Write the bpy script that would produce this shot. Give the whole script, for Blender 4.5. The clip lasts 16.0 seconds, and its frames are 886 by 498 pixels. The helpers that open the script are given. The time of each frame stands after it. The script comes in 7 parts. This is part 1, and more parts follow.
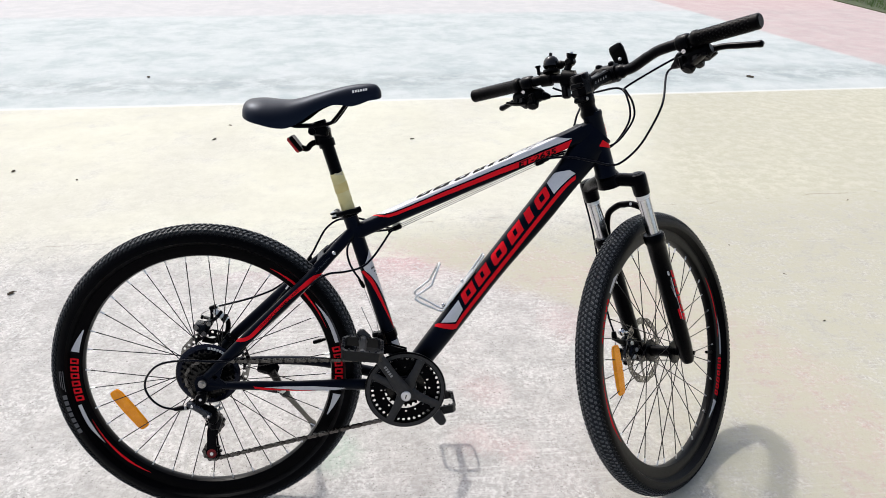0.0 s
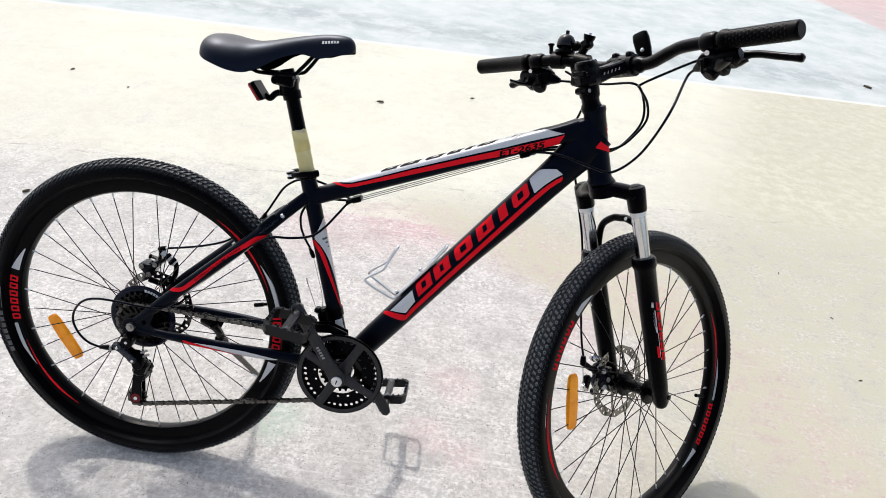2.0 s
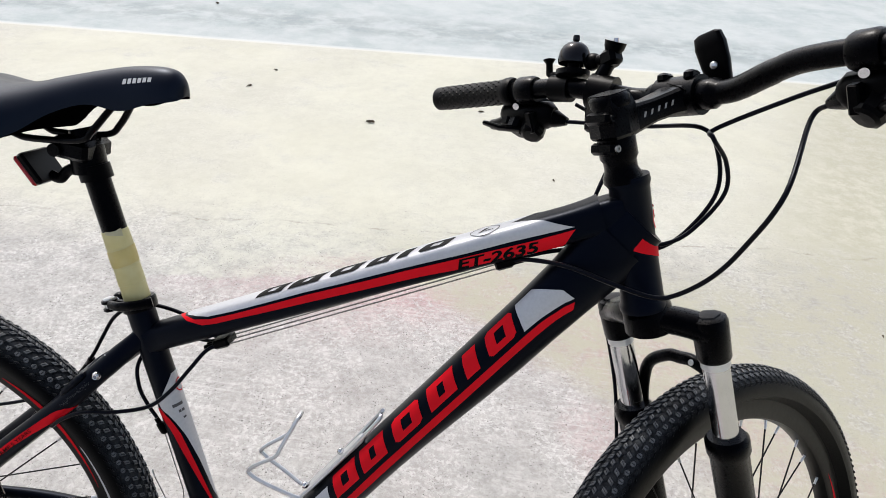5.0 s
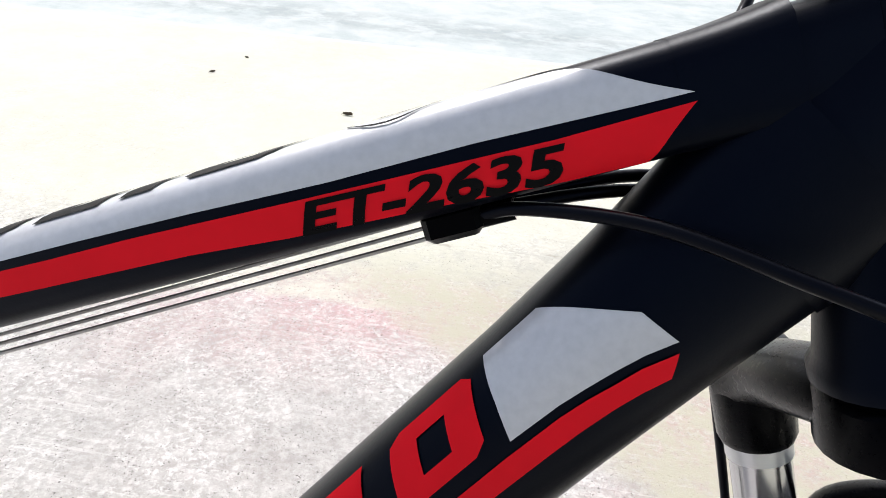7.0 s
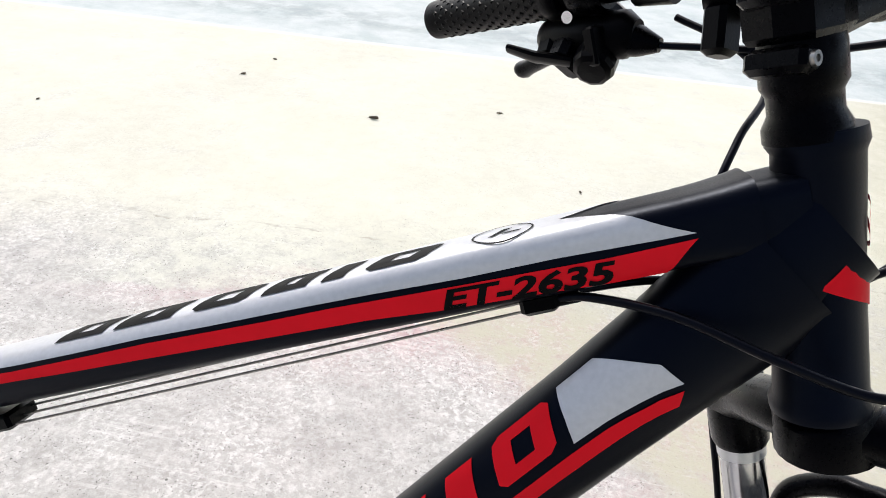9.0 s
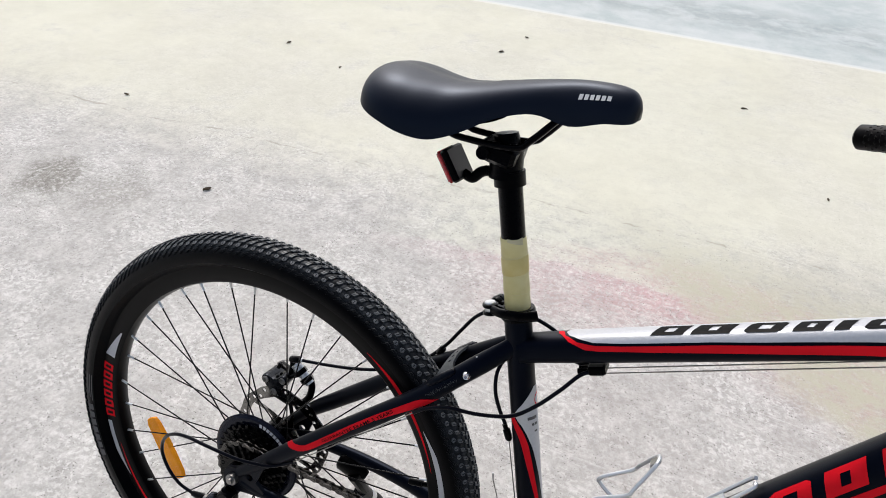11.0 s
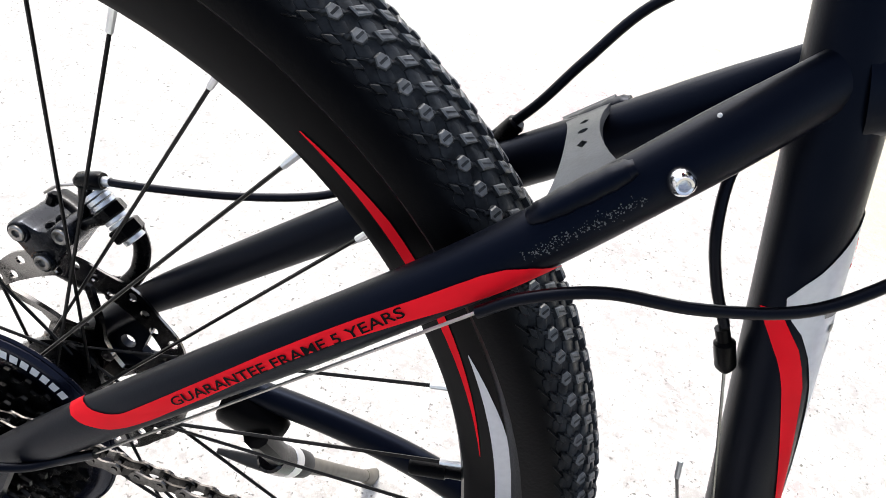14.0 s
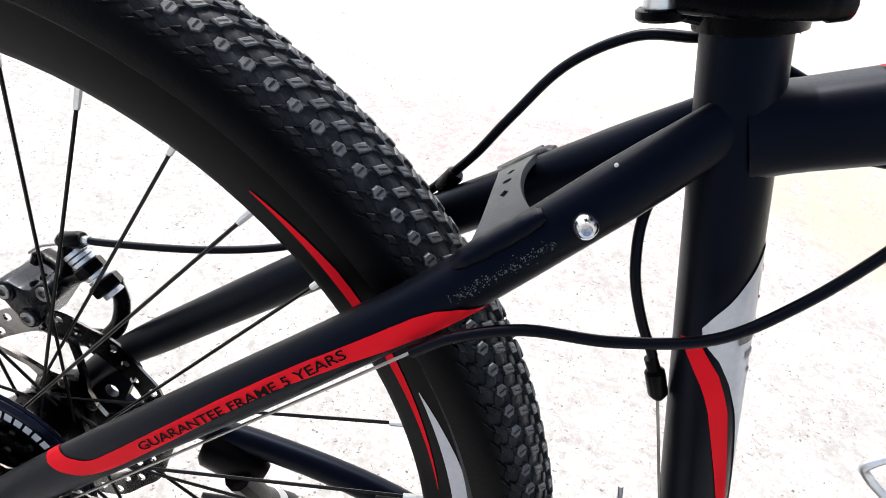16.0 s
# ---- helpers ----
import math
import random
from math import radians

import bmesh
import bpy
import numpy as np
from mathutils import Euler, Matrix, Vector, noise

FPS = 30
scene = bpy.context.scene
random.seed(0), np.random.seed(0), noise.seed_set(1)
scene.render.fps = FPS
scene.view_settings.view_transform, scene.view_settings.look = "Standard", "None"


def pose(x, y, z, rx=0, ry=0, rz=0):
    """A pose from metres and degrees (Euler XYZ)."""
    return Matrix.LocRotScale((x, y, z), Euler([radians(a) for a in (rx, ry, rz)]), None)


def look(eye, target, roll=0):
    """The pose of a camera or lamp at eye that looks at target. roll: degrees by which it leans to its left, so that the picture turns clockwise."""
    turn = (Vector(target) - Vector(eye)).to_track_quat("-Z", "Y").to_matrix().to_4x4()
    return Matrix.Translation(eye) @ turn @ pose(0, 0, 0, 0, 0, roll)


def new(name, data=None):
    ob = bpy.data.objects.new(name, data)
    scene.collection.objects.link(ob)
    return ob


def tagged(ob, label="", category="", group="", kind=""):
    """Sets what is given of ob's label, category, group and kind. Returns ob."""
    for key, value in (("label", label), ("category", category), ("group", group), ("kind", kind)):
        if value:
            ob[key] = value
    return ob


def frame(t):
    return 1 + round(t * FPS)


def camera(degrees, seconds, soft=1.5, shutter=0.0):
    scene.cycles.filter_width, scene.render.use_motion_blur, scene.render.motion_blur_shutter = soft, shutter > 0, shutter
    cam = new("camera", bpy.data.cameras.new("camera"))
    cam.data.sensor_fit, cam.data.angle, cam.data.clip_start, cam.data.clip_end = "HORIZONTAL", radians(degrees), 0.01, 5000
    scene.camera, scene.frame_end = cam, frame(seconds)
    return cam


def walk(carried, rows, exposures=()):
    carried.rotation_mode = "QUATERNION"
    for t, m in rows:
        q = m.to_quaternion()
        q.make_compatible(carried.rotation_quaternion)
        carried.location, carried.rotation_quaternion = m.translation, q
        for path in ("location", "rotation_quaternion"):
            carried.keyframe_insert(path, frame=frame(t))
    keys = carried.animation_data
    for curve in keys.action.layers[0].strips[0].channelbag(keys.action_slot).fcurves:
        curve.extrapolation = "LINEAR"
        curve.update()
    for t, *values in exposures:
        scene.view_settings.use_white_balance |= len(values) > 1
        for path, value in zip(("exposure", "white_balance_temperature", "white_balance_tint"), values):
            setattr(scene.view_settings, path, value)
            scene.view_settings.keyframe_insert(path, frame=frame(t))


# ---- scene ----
from mathutils.geometry import delaunay_2d_cdt

# camera: seconds, eye, target, roll
cam = camera(65.04, 16.0, soft=0.65)
PATH = [
    (0, (0.3946, -1.2943, 1.295), (0.4795, -0.4113, 0.8332), 1.08),
    (0.5, (0.3976, -1.2776, 1.2787), (0.4495, -0.4213, 0.7649), 2.53),
    (1, (0.4903, -1.1481, 1.2578), (0.58, -0.3177, 0.7079), 7.46),
    (1.5, (0.5601, -1.0943, 1.2731), (0.608, -0.2617, 0.7214), 6.77),
    (2, (0.6461, -1.1255, 1.2956), (0.6179, -0.2758, 0.7691), 7.67),
    (2.5, (0.696, -1.1356, 1.3018), (0.646, -0.2735, 0.7974), 5.86),
    (3, (0.7006, -1.1317, 1.3023), (0.6508, -0.2683, 0.8002), 4.43),
    (3.5, (0.6802, -1.0946, 1.2924), (0.6706, -0.2341, 0.7831), 5.99),
    (4, (0.6189, -1.0066, 1.2823), (0.6433, -0.1458, 0.7739), 5.27),
    (4.5, (0.6601, -0.8036, 1.2374), (0.6792, 0.0491, 0.7152), 5.86),
    (4.7, (0.712, -0.681, 1.215), (0.575, 1.005, 0.148), 3.1),
    (6.8, (0.753, -0.108, 0.878), (0.572, 1.622, -0.109), 5.9),
    (7, (0.7536, -0.1034, 0.8776), (0.6655, 0.7599, 0.3806), 5.57),
    (7.5, (0.7509, -0.1029, 0.8772), (0.6268, 0.7553, 0.3791), 4.74),
    (8, (0.7476, -0.1052, 0.8748), (0.6403, 0.7532, 0.3732), 5.55),
    (8.2, (0.737, -0.107, 0.877), (0.629, 1.636, -0.099), 7.5),
    (10.3, (0.6971, -0.4501, 1.1714), (0.443, 0.3135, 0.5778), 4.5),
    (10.5, (0.648, -0.4754, 1.1776), (0.3754, 0.2759, 0.5765), 5.33),
    (10.8, (0.5246, -0.4964, 1.1849), (0.2418, 0.2509, 0.5836), 5.93),
    (11, (0.4582, -0.5072, 1.1865), (0.162, 0.2439, 0.5964), 4.67),
    (11.5, (0.3197, -0.5548, 1.1687), (0.0085, 0.1756, 0.5606), 5.14),
    (12, (0.2439, -0.417, 1.0821), (-0.0258, 0.3079, 0.4483), 6.3),
    (12.5, (0.2041, -0.2454, 0.9166), (0.0322, 0.4114, 0.1825), 9.01),
    (13, (0.2182, -0.1859, 0.8041), (0.1849, 0.4857, 0.0639), 14.84),
    (13.5, (0.2452, -0.1602, 0.7602), (0.2119, 0.5132, 0.0217), 14.2),
    (14, (0.2348, -0.1654, 0.7344), (0.1754, 0.5309, 0.0192), 14.52),
    (14.5, (0.2246, -0.1722, 0.7207), (0.1673, 0.523, 0.0042), 15.77),
    (15, (0.2261, -0.1736, 0.719), (0.1716, 0.53, 0.0106), 15.65),
    (15.5, (0.2319, -0.175, 0.7234), (0.1741, 0.5424, 0.0292), 15.28),
    (16, (0.2625, -0.1723, 0.7573), (0.1786, 0.5568, 0.078), 11.14),
]
EXPOSURES = [(0.0, 0.60), (2.0, 0.68), (4.0, 0.64), (4.7, 0.46), (6.8, 0.80), (8.2, 0.80), (10.3, 0.48), (11.0, 0.42), (11.5, 0.63), (12.5, 0.76), (13.0, 1.20), (14.0, 1.34), (15.3, 1.34), (16.0, 1.22)]
walk(cam, [(t, look(eye, target, roll)) for t, eye, target, roll in PATH], EXPOSURES)

# daylight: hazy high sun behind the bicycle
SUN_EL, SUN_AZ = radians(52.5), math.atan2(-0.296, 0.43)   # azimuth from +y towards +x
world = bpy.data.worlds.new("world")
scene.world = world
world.use_nodes = True
wn = world.node_tree
sky = wn.nodes.new("ShaderNodeTexSky")
sky.sky_type, sky.sun_disc = "NISHITA", False
sky.sun_elevation, sky.sun_rotation = SUN_EL, SUN_AZ
sky.air_density, sky.dust_density, sky.ozone_density = 1.0, 4.0, 1.0
haze = wn.nodes.new("ShaderNodeHueSaturation")
haze.inputs["Saturation"].default_value = 0.62
wn.links.new(sky.outputs[0], haze.inputs["Color"])
wn.links.new(haze.outputs[0], wn.nodes["Background"].inputs[0])
wn.nodes["Background"].inputs[1].default_value = 0.15
sun = new("sun", bpy.data.lights.new("sun", "SUN"))
sun.data.energy, sun.data.angle, sun.data.color = 1.38, radians(2.4), (1.0, 0.965, 0.90)
sun_way = Vector((math.cos(SUN_EL) * math.sin(SUN_AZ), math.cos(SUN_EL) * math.cos(SUN_AZ), math.sin(SUN_EL)))
sun.matrix_world = look(sun_way * 20, (0, 0, 0))


# ---- materials ----
def material(name, colour, rough=0.5, metal=0.0, second=None, scale=40.0, bump=0.0, bump_scale=200.0, spec=0.5, coat=0.0, amount=0.5, tint=(1, 1, 1)):
    """A surface with coarse mottling between two colours, fine grain in the gloss, and relief."""
    m = bpy.data.materials.new(name)
    m.use_nodes = True
    nt = m.node_tree
    b = nt.nodes["Principled BSDF"]
    b.inputs["Metallic"].default_value = metal
    b.inputs["Specular IOR Level"].default_value = spec
    b.inputs["Specular Tint"].default_value = (*tint, 1)
    b.inputs["Coat Weight"].default_value = coat
    b.inputs["Coat Roughness"].default_value = 0.15
    at = nt.nodes.new("ShaderNodeTexCoord")
    n1 = nt.nodes.new("ShaderNodeTexNoise")
    n1.inputs["Scale"].default_value, n1.inputs["Detail"].default_value = scale, 5
    nt.links.new(at.outputs["Object"], n1.inputs["Vector"])
    mix = nt.nodes.new("ShaderNodeMix")
    mix.data_type = "RGBA"
    mix.inputs["A"].default_value = (*colour, 1)
    mix.inputs["B"].default_value = (*(second or [c * 0.75 for c in colour]), 1)
    ramp = nt.nodes.new("ShaderNodeMapRange")
    ramp.inputs["From Min"].default_value, ramp.inputs["From Max"].default_value = 0.35, 0.75
    ramp.inputs["To Max"].default_value = amount * 2
    nt.links.new(n1.outputs["Fac"], ramp.inputs["Value"])
    nt.links.new(ramp.outputs[0], mix.inputs["Factor"])
    nt.links.new(mix.outputs["Result"], b.inputs["Base Color"])
    n2 = nt.nodes.new("ShaderNodeTexNoise")
    n2.inputs["Scale"].default_value, n2.inputs["Detail"].default_value = bump_scale, 3
    nt.links.new(at.outputs["Object"], n2.inputs["Vector"])
    r2 = nt.nodes.new("ShaderNodeMapRange")
    r2.inputs["To Min"].default_value, r2.inputs["To Max"].default_value = max(rough - 0.08, 0.02), min(rough + 0.1, 1)
    nt.links.new(n2.outputs["Fac"], r2.inputs["Value"])
    nt.links.new(r2.outputs[0], b.inputs["Roughness"])
    if bump:
        bp = nt.nodes.new("ShaderNodeBump")
        bp.inputs["Strength"].default_value, bp.inputs["Distance"].default_value = bump, 0.001
        nt.links.new(n2.outputs["Fac"], bp.inputs["Height"])
        nt.links.new(bp.outputs[0], b.inputs["Normal"])
    return m


FRAME_BLACK = material("matt_black_paint", (0.0007, 0.0010, 0.0026), 0.38, second=(0.0010, 0.0013, 0.0030), scale=60, bump=0.04, bump_scale=900, spec=0.5, tint=(0.062, 0.09, 0.165))
PART_BLACK = material("satin_black_metal", (0.0005, 0.0005, 0.0008), 0.28, second=(0.0010, 0.0010, 0.0013), scale=90, bump=0.05, bump_scale=500, spec=0.5, tint=(0.03, 0.033, 0.045))
PLASTIC = material("black_plastic", (0.0006, 0.0006, 0.0008), 0.36, second=(0.0014, 0.0014, 0.0015), scale=120, bump=0.08, bump_scale=700, spec=0.45, tint=(0.03, 0.032, 0.04))
GUARD_BLACK = material("navy_black_plastic", (0.0030, 0.0036, 0.0080), 0.22, scale=80, spec=0.5, tint=(0.25, 0.28, 0.40))
GLOSS_BLACK = material("gloss_black", (0.0012, 0.0012, 0.0016), 0.16, scale=80, spec=0.5, tint=(0.5, 0.5, 0.55))
RUBBER = material("tyre_rubber", (0.0006, 0.0006, 0.0009), 0.44, second=(0.0014, 0.0014, 0.0016), scale=45, bump=0.15, bump_scale=600, spec=0.4, tint=(0.03, 0.03, 0.036))
PEDAL = material("grey_black_plastic", (0.0030, 0.0034, 0.0044), 0.34, second=(0.0055, 0.0061, 0.0075), scale=120, bump=0.08, bump_scale=700, spec=0.22)
BLUE_METAL = material("blue_black_metal", (0.045, 0.050, 0.060), 0.25, metal=0.9, second=(0.02, 0.022, 0.026), scale=140)
DARK_STEEL = material("blackened_steel", (0.020, 0.0195, 0.019), 0.24, metal=0.85, second=(0.004, 0.004, 0.004), scale=160)
# knob tops: worn rubber, its pale colour also painting in reflected sky
KNOB = material("worn_sheen_rubber", (0.046, 0.050, 0.056), 0.46, second=(0.105, 0.112, 0.120), scale=320, bump=0.25, bump_scale=1200, spec=0.6)


def tyre_rubber():
    """Black rubber, clean on the sidewalls, dusty grey in the tread with painted-in sheen."""
    m = material("dusty_sheen_rubber", (0.0006, 0.0006, 0.0009), 0.42, second=(0.0013, 0.0013, 0.0016), scale=45, bump=0.15, bump_scale=600, spec=0.4, tint=(0.04, 0.044, 0.055))
    nt = m.node_tree
    b = nt.nodes["Principled BSDF"]
    clean = b.inputs["Base Color"].links[0].from_socket
    at = nt.nodes.new("ShaderNodeTexCoord")
    flat = nt.nodes.new("ShaderNodeVectorMath")
    flat.operation = "MULTIPLY"
    flat.inputs[1].default_value = (1, 0, 1)
    far = nt.nodes.new("ShaderNodeVectorMath")
    far.operation = "LENGTH"
    zone, noise, mul = nt.nodes.new("ShaderNodeMapRange"), nt.nodes.new("ShaderNodeTexNoise"), nt.nodes.new("ShaderNodeMath")
    zone.interpolation_type = "SMOOTHSTEP"
    zone.inputs["From Min"].default_value, zone.inputs["From Max"].default_value = 0.3155, 0.3290
    noise.inputs["Scale"].default_value, noise.inputs["Detail"].default_value, noise.inputs["Roughness"].default_value = 130, 6, 0.65
    blot = nt.nodes.new("ShaderNodeMapRange")
    blot.inputs["From Min"].default_value, blot.inputs["From Max"].default_value = 0.20, 0.62
    mul.operation = "MULTIPLY"
    # this grey also stands in for sky and sun sheen on the tread
    dust_sheen = nt.nodes.new("ShaderNodeMix")
    dust_sheen.data_type = "RGBA"
    dust_sheen.inputs["B"].default_value = (0.032, 0.035, 0.039, 1)
    for u, v in ((at.outputs["Object"], flat.inputs[0]), (flat.outputs[0], far.inputs[0]), (far.outputs["Value"], zone.inputs["Value"]), (at.outputs["Object"], noise.inputs["Vector"]), (noise.outputs["Fac"], blot.inputs["Value"]), (zone.outputs[0], mul.inputs[0]), (blot.outputs[0], mul.inputs[1]), (mul.outputs[0], dust_sheen.inputs["Factor"]), (clean, dust_sheen.inputs["A"]), (dust_sheen.outputs["Result"], b.inputs["Base Color"])):
        nt.links.new(u, v)
    return m


TREAD_RUBBER = tyre_rubber()
LEATHER = material("saddle_vinyl", (0.0005, 0.0008, 0.0022), 0.40, second=(0.0008, 0.0012, 0.0030), scale=30, bump=0.05, bump_scale=900, spec=0.5, tint=(0.22, 0.30, 0.48))
SHELL_UNDER = material("saddle_base_plastic", (0.0012, 0.0012, 0.0014), 0.9, scale=90, spec=0.0)
RED = material("red_decal", (0.66, 0.007, 0.016), 0.42, second=(0.56, 0.006, 0.012), scale=50, amount=0.3, spec=0.06)
SILVER_PAINT = material("silver_decal", (0.48, 0.49, 0.52), 0.34, metal=0.25, second=(0.42, 0.43, 0.46), scale=300, amount=0.4)
WHITE_PRINT = material("white_print", (0.6, 0.6, 0.6), 0.5, amount=0.2)
GREY_PRINT = material("grey_print", (0.06, 0.06, 0.066), 0.30, amount=0.2, spec=0.5)
INK = material("black_print", (0.003, 0.003, 0.0035), 0.45, spec=0.05)
SIDE_PRINT = material("sidewall_grey", (0.085, 0.085, 0.09), 0.55, amount=0.3, spec=0.2)
CALIPER = material("gloss_black_casting", (0.0020, 0.0023, 0.0032), 0.26, second=(0.0035, 0.0038, 0.0048), scale=110, spec=0.5, tint=(0.16, 0.19, 0.26))
CHROME = material("chromed_steel", (0.62, 0.62, 0.64), 0.14, metal=1.0, scale=60, amount=0.2)
STEEL = material("brushed_steel", (0.34, 0.335, 0.325), 0.30, metal=1.0, second=(0.20, 0.19, 0.18), scale=120)
ROTOR_STEEL = material("smooth_disc_steel", (0.22, 0.215, 0.205), 0.15, metal=1.0, second=(0.18, 0.17, 0.165), scale=90)
ALLOY = material("bright_alloy", (0.66, 0.67, 0.69), 0.34, metal=0.9, scale=90, amount=0.25)
SPOKE_BLACK = material("black_steel", (0.003, 0.003, 0.0033), 0.30, metal=0.2, scale=90, spec=0.2)
LINK_STEEL = material("worn_link_steel", (0.120, 0.116, 0.112), 0.17, metal=1.0, second=(0.028, 0.026, 0.024), scale=210)
CHAIN_STEEL = material("oily_chain_steel", (0.045, 0.042, 0.039), 0.27, metal=0.9, second=(0.014, 0.013, 0.012), scale=190)
RIM_BLACK = material("rim_black", (0.0010, 0.0010, 0.0013), 0.34, scale=70, bump=0.03, spec=0.5, tint=(0.04, 0.04, 0.044))
GREY_ALLOY = material("dark_grey_alloy", (0.024, 0.024, 0.026), 0.45, metal=0.2, second=(0.017, 0.017, 0.018), scale=140, bump=0.08, bump_scale=700, spec=0.3)
BRIDGE_GREY = material("worn_grey_alloy", (0.040, 0.046, 0.054), 0.42, metal=0.4, second=(0.028, 0.032, 0.038), scale=160, bump=0.15, bump_scale=900)
TAPE = material("yellowed_tape", (0.58, 0.53, 0.27), 0.40, second=(0.50, 0.42, 0.17), scale=38, bump=0.25, bump_scale=160)
TAPE_BROWN = material("browned_tape", (0.52, 0.42, 0.15), 0.40, second=(0.56, 0.48, 0.22), scale=60, bump=0.25, bump_scale=160)
AMBER = material("amber_reflector", (1.0, 0.36, 0.012), 0.25, second=(0.9, 0.28, 0.008), scale=60, bump=0.3, bump_scale=900, coat=0.2, spec=0.3)
RED_LENS = material("red_lens", (0.45, 0.012, 0.015), 0.2, second=(0.3, 0.01, 0.01), scale=80, bump=0.3, bump_scale=900, coat=0.4)
CABLE = material("cable_housing", (0.0010, 0.0010, 0.0020), 0.30, scale=60, spec=0.5, tint=(0.12, 0.14, 0.2))
KICK = material("olive_alloy", (0.12, 0.108, 0.085), 0.5, second=(0.085, 0.075, 0.06), scale=90)
LEAF = material("dry_leaf", (0.11, 0.085, 0.06), 0.75, second=(0.06, 0.045, 0.03), scale=90, spec=0.15)


def concrete():
    """Old court concrete: worn yellow paint, a blue-grey field past a line, faded pink lanes, bare rough patches."""
    m = bpy.data.materials.new("painted_court_concrete")
    m.use_nodes = True
    nt = m.node_tree
    L = nt.links.new
    b = nt.nodes["Principled BSDF"]
    at = nt.nodes.new("ShaderNodeTexCoord").outputs["Object"]
    sep = nt.nodes.new("ShaderNodeSeparateXYZ")
    L(at, sep.inputs[0])

    def noise_at(scale, detail=6, rough=0.6, warp=0.0):
        n = nt.nodes.new("ShaderNodeTexNoise")
        n.inputs["Scale"].default_value, n.inputs["Detail"].default_value = scale, detail
        n.inputs["Roughness"].default_value, n.inputs["Distortion"].default_value = rough, warp
        L(at, n.inputs["Vector"])
        return n.outputs["Fac"]

    def op(kind, a, c, clamp=False):
        n = nt.nodes.new("ShaderNodeMath")
        n.operation, n.use_clamp = kind, clamp
        for i, v in enumerate((a, c)):
            if isinstance(v, (int, float)):
                n.inputs[i].default_value = v
            else:
                L(v, n.inputs[i])
        return n.outputs[0]

    def step(v, lo, hi):
        n = nt.nodes.new("ShaderNodeMapRange")
        n.interpolation_type = "SMOOTHSTEP"
        n.inputs["From Min"].default_value, n.inputs["From Max"].default_value = lo, hi
        L(v, n.inputs["Value"])
        return n.outputs[0]

    def blend(f, a, c):
        n = nt.nodes.new("ShaderNodeMix")
        n.data_type = "RGBA"
        for key, v in (("Factor", f), ("A", a), ("B", c)):
            if isinstance(v, (int, float)):
                n.inputs[key].default_value = v
            elif isinstance(v, tuple):
                n.inputs[key].default_value = (*v, 1)
            else:
                L(v, n.inputs[key])
        return n.outputs["Result"]

    x, y = sep.outputs["X"], sep.outputs["Y"]
    big, mid, fine, grit = noise_at(0.9, 5), noise_at(5, 8, 0.68), noise_at(60, 6, 0.72), noise_at(300, 3, 0.7)
    wob = op("MULTIPLY", op("SUBTRACT", noise_at(9, 5, 0.65), 0.5), 0.16)
    # bare concrete: cloudy tone, pale laitance left on it in small flakes, dark pits
    cloud = noise_at(16, 9, 0.78)
    bare = blend(step(cloud, 0.36, 0.66), BARE[1], BARE[0])
    flake = noise_at(66, 9, 0.82, 0.35)
    crisp = noise_at(88, 5, 0.64, 0.5)
    bare = blend(op("MULTIPLY", step(flake, 0.44, 0.64), op("ADD", 0.25, op("MULTIPLY", step(mid, 0.4, 0.62), 0.4))), bare, BARE[2])
    bare = blend(op("MULTIPLY", step(crisp, 0.52, 0.58), op("ADD", 0.15, op("MULTIPLY", step(mid, 0.42, 0.6), 0.5))), bare, BARE[2])
    bare = blend(op("MULTIPLY", step(crisp, 0.45, 0.39), op("ADD", 0.15, op("MULTIPLY", step(mid, 0.6, 0.40), 0.45))), bare, BARE[1])
    bare = blend(op("MULTIPLY", step(noise_at(150, 6, 0.75), 0.52, 0.68), 0.4), bare, BARE[1])
    # trowel marks: fine scratches that run one way
    turned = nt.nodes.new("ShaderNodeMapping")
    turned.inputs["Rotation"].default_value = (0, 0, radians(11))
    turned.inputs["Scale"].default_value = (5, 95, 1)
    L(at, turned.inputs["Vector"])
    drag = nt.nodes.new("ShaderNodeTexNoise")
    drag.inputs["Scale"].default_value, drag.inputs["Detail"].default_value, drag.inputs["Roughness"].default_value = 1.0, 6, 0.7
    L(turned.outputs[0], drag.inputs["Vector"])
    where = op("MULTIPLY", step(noise_at(2.2, 4, 0.6), 0.40, 0.60), step(x, -0.35, 0.25))
    bare = blend(op("MULTIPLY", step(drag.outputs["Fac"], 0.54, 0.64), op("MULTIPLY", where, 0.55)), bare, BARE[2])
    bare = blend(op("MULTIPLY", step(drag.outputs["Fac"], 0.46, 0.36), op("MULTIPLY", where, 0.45)), bare, BARE[1])
    pits = op("MULTIPLY", step(noise_at(190, 2, 0.5), 0.615, 0.68), step(noise_at(24, 4, 0.7), 0.42, 0.60))
    pits = op("MAXIMUM", pits, op("MULTIPLY", op("MULTIPLY", step(noise_at(85, 3, 0.6), 0.645, 0.71), step(noise_at(7, 4, 0.7), 0.46, 0.60)), 0.7))
    # pink: a wide faded ring round the place where the bicycle stands
    dx, dy = op("SUBTRACT", x, PINK[0]), op("SUBTRACT", y, PINK[1])
    rad = op("SQRT", op("ADD", op("MULTIPLY", dx, dx), op("MULTIPLY", dy, dy)), 0)
    rad = op("ADD", rad, op("MULTIPLY", wob, 1.5))
    ring = op("MULTIPLY", op("ADD", 0.12, op("MULTIPLY", step(rad, PINK[2], PINK[2] + 0.25), 0.88)), op("SUBTRACT", 1.0, step(rad, PINK[3], PINK[3] + 0.10)))
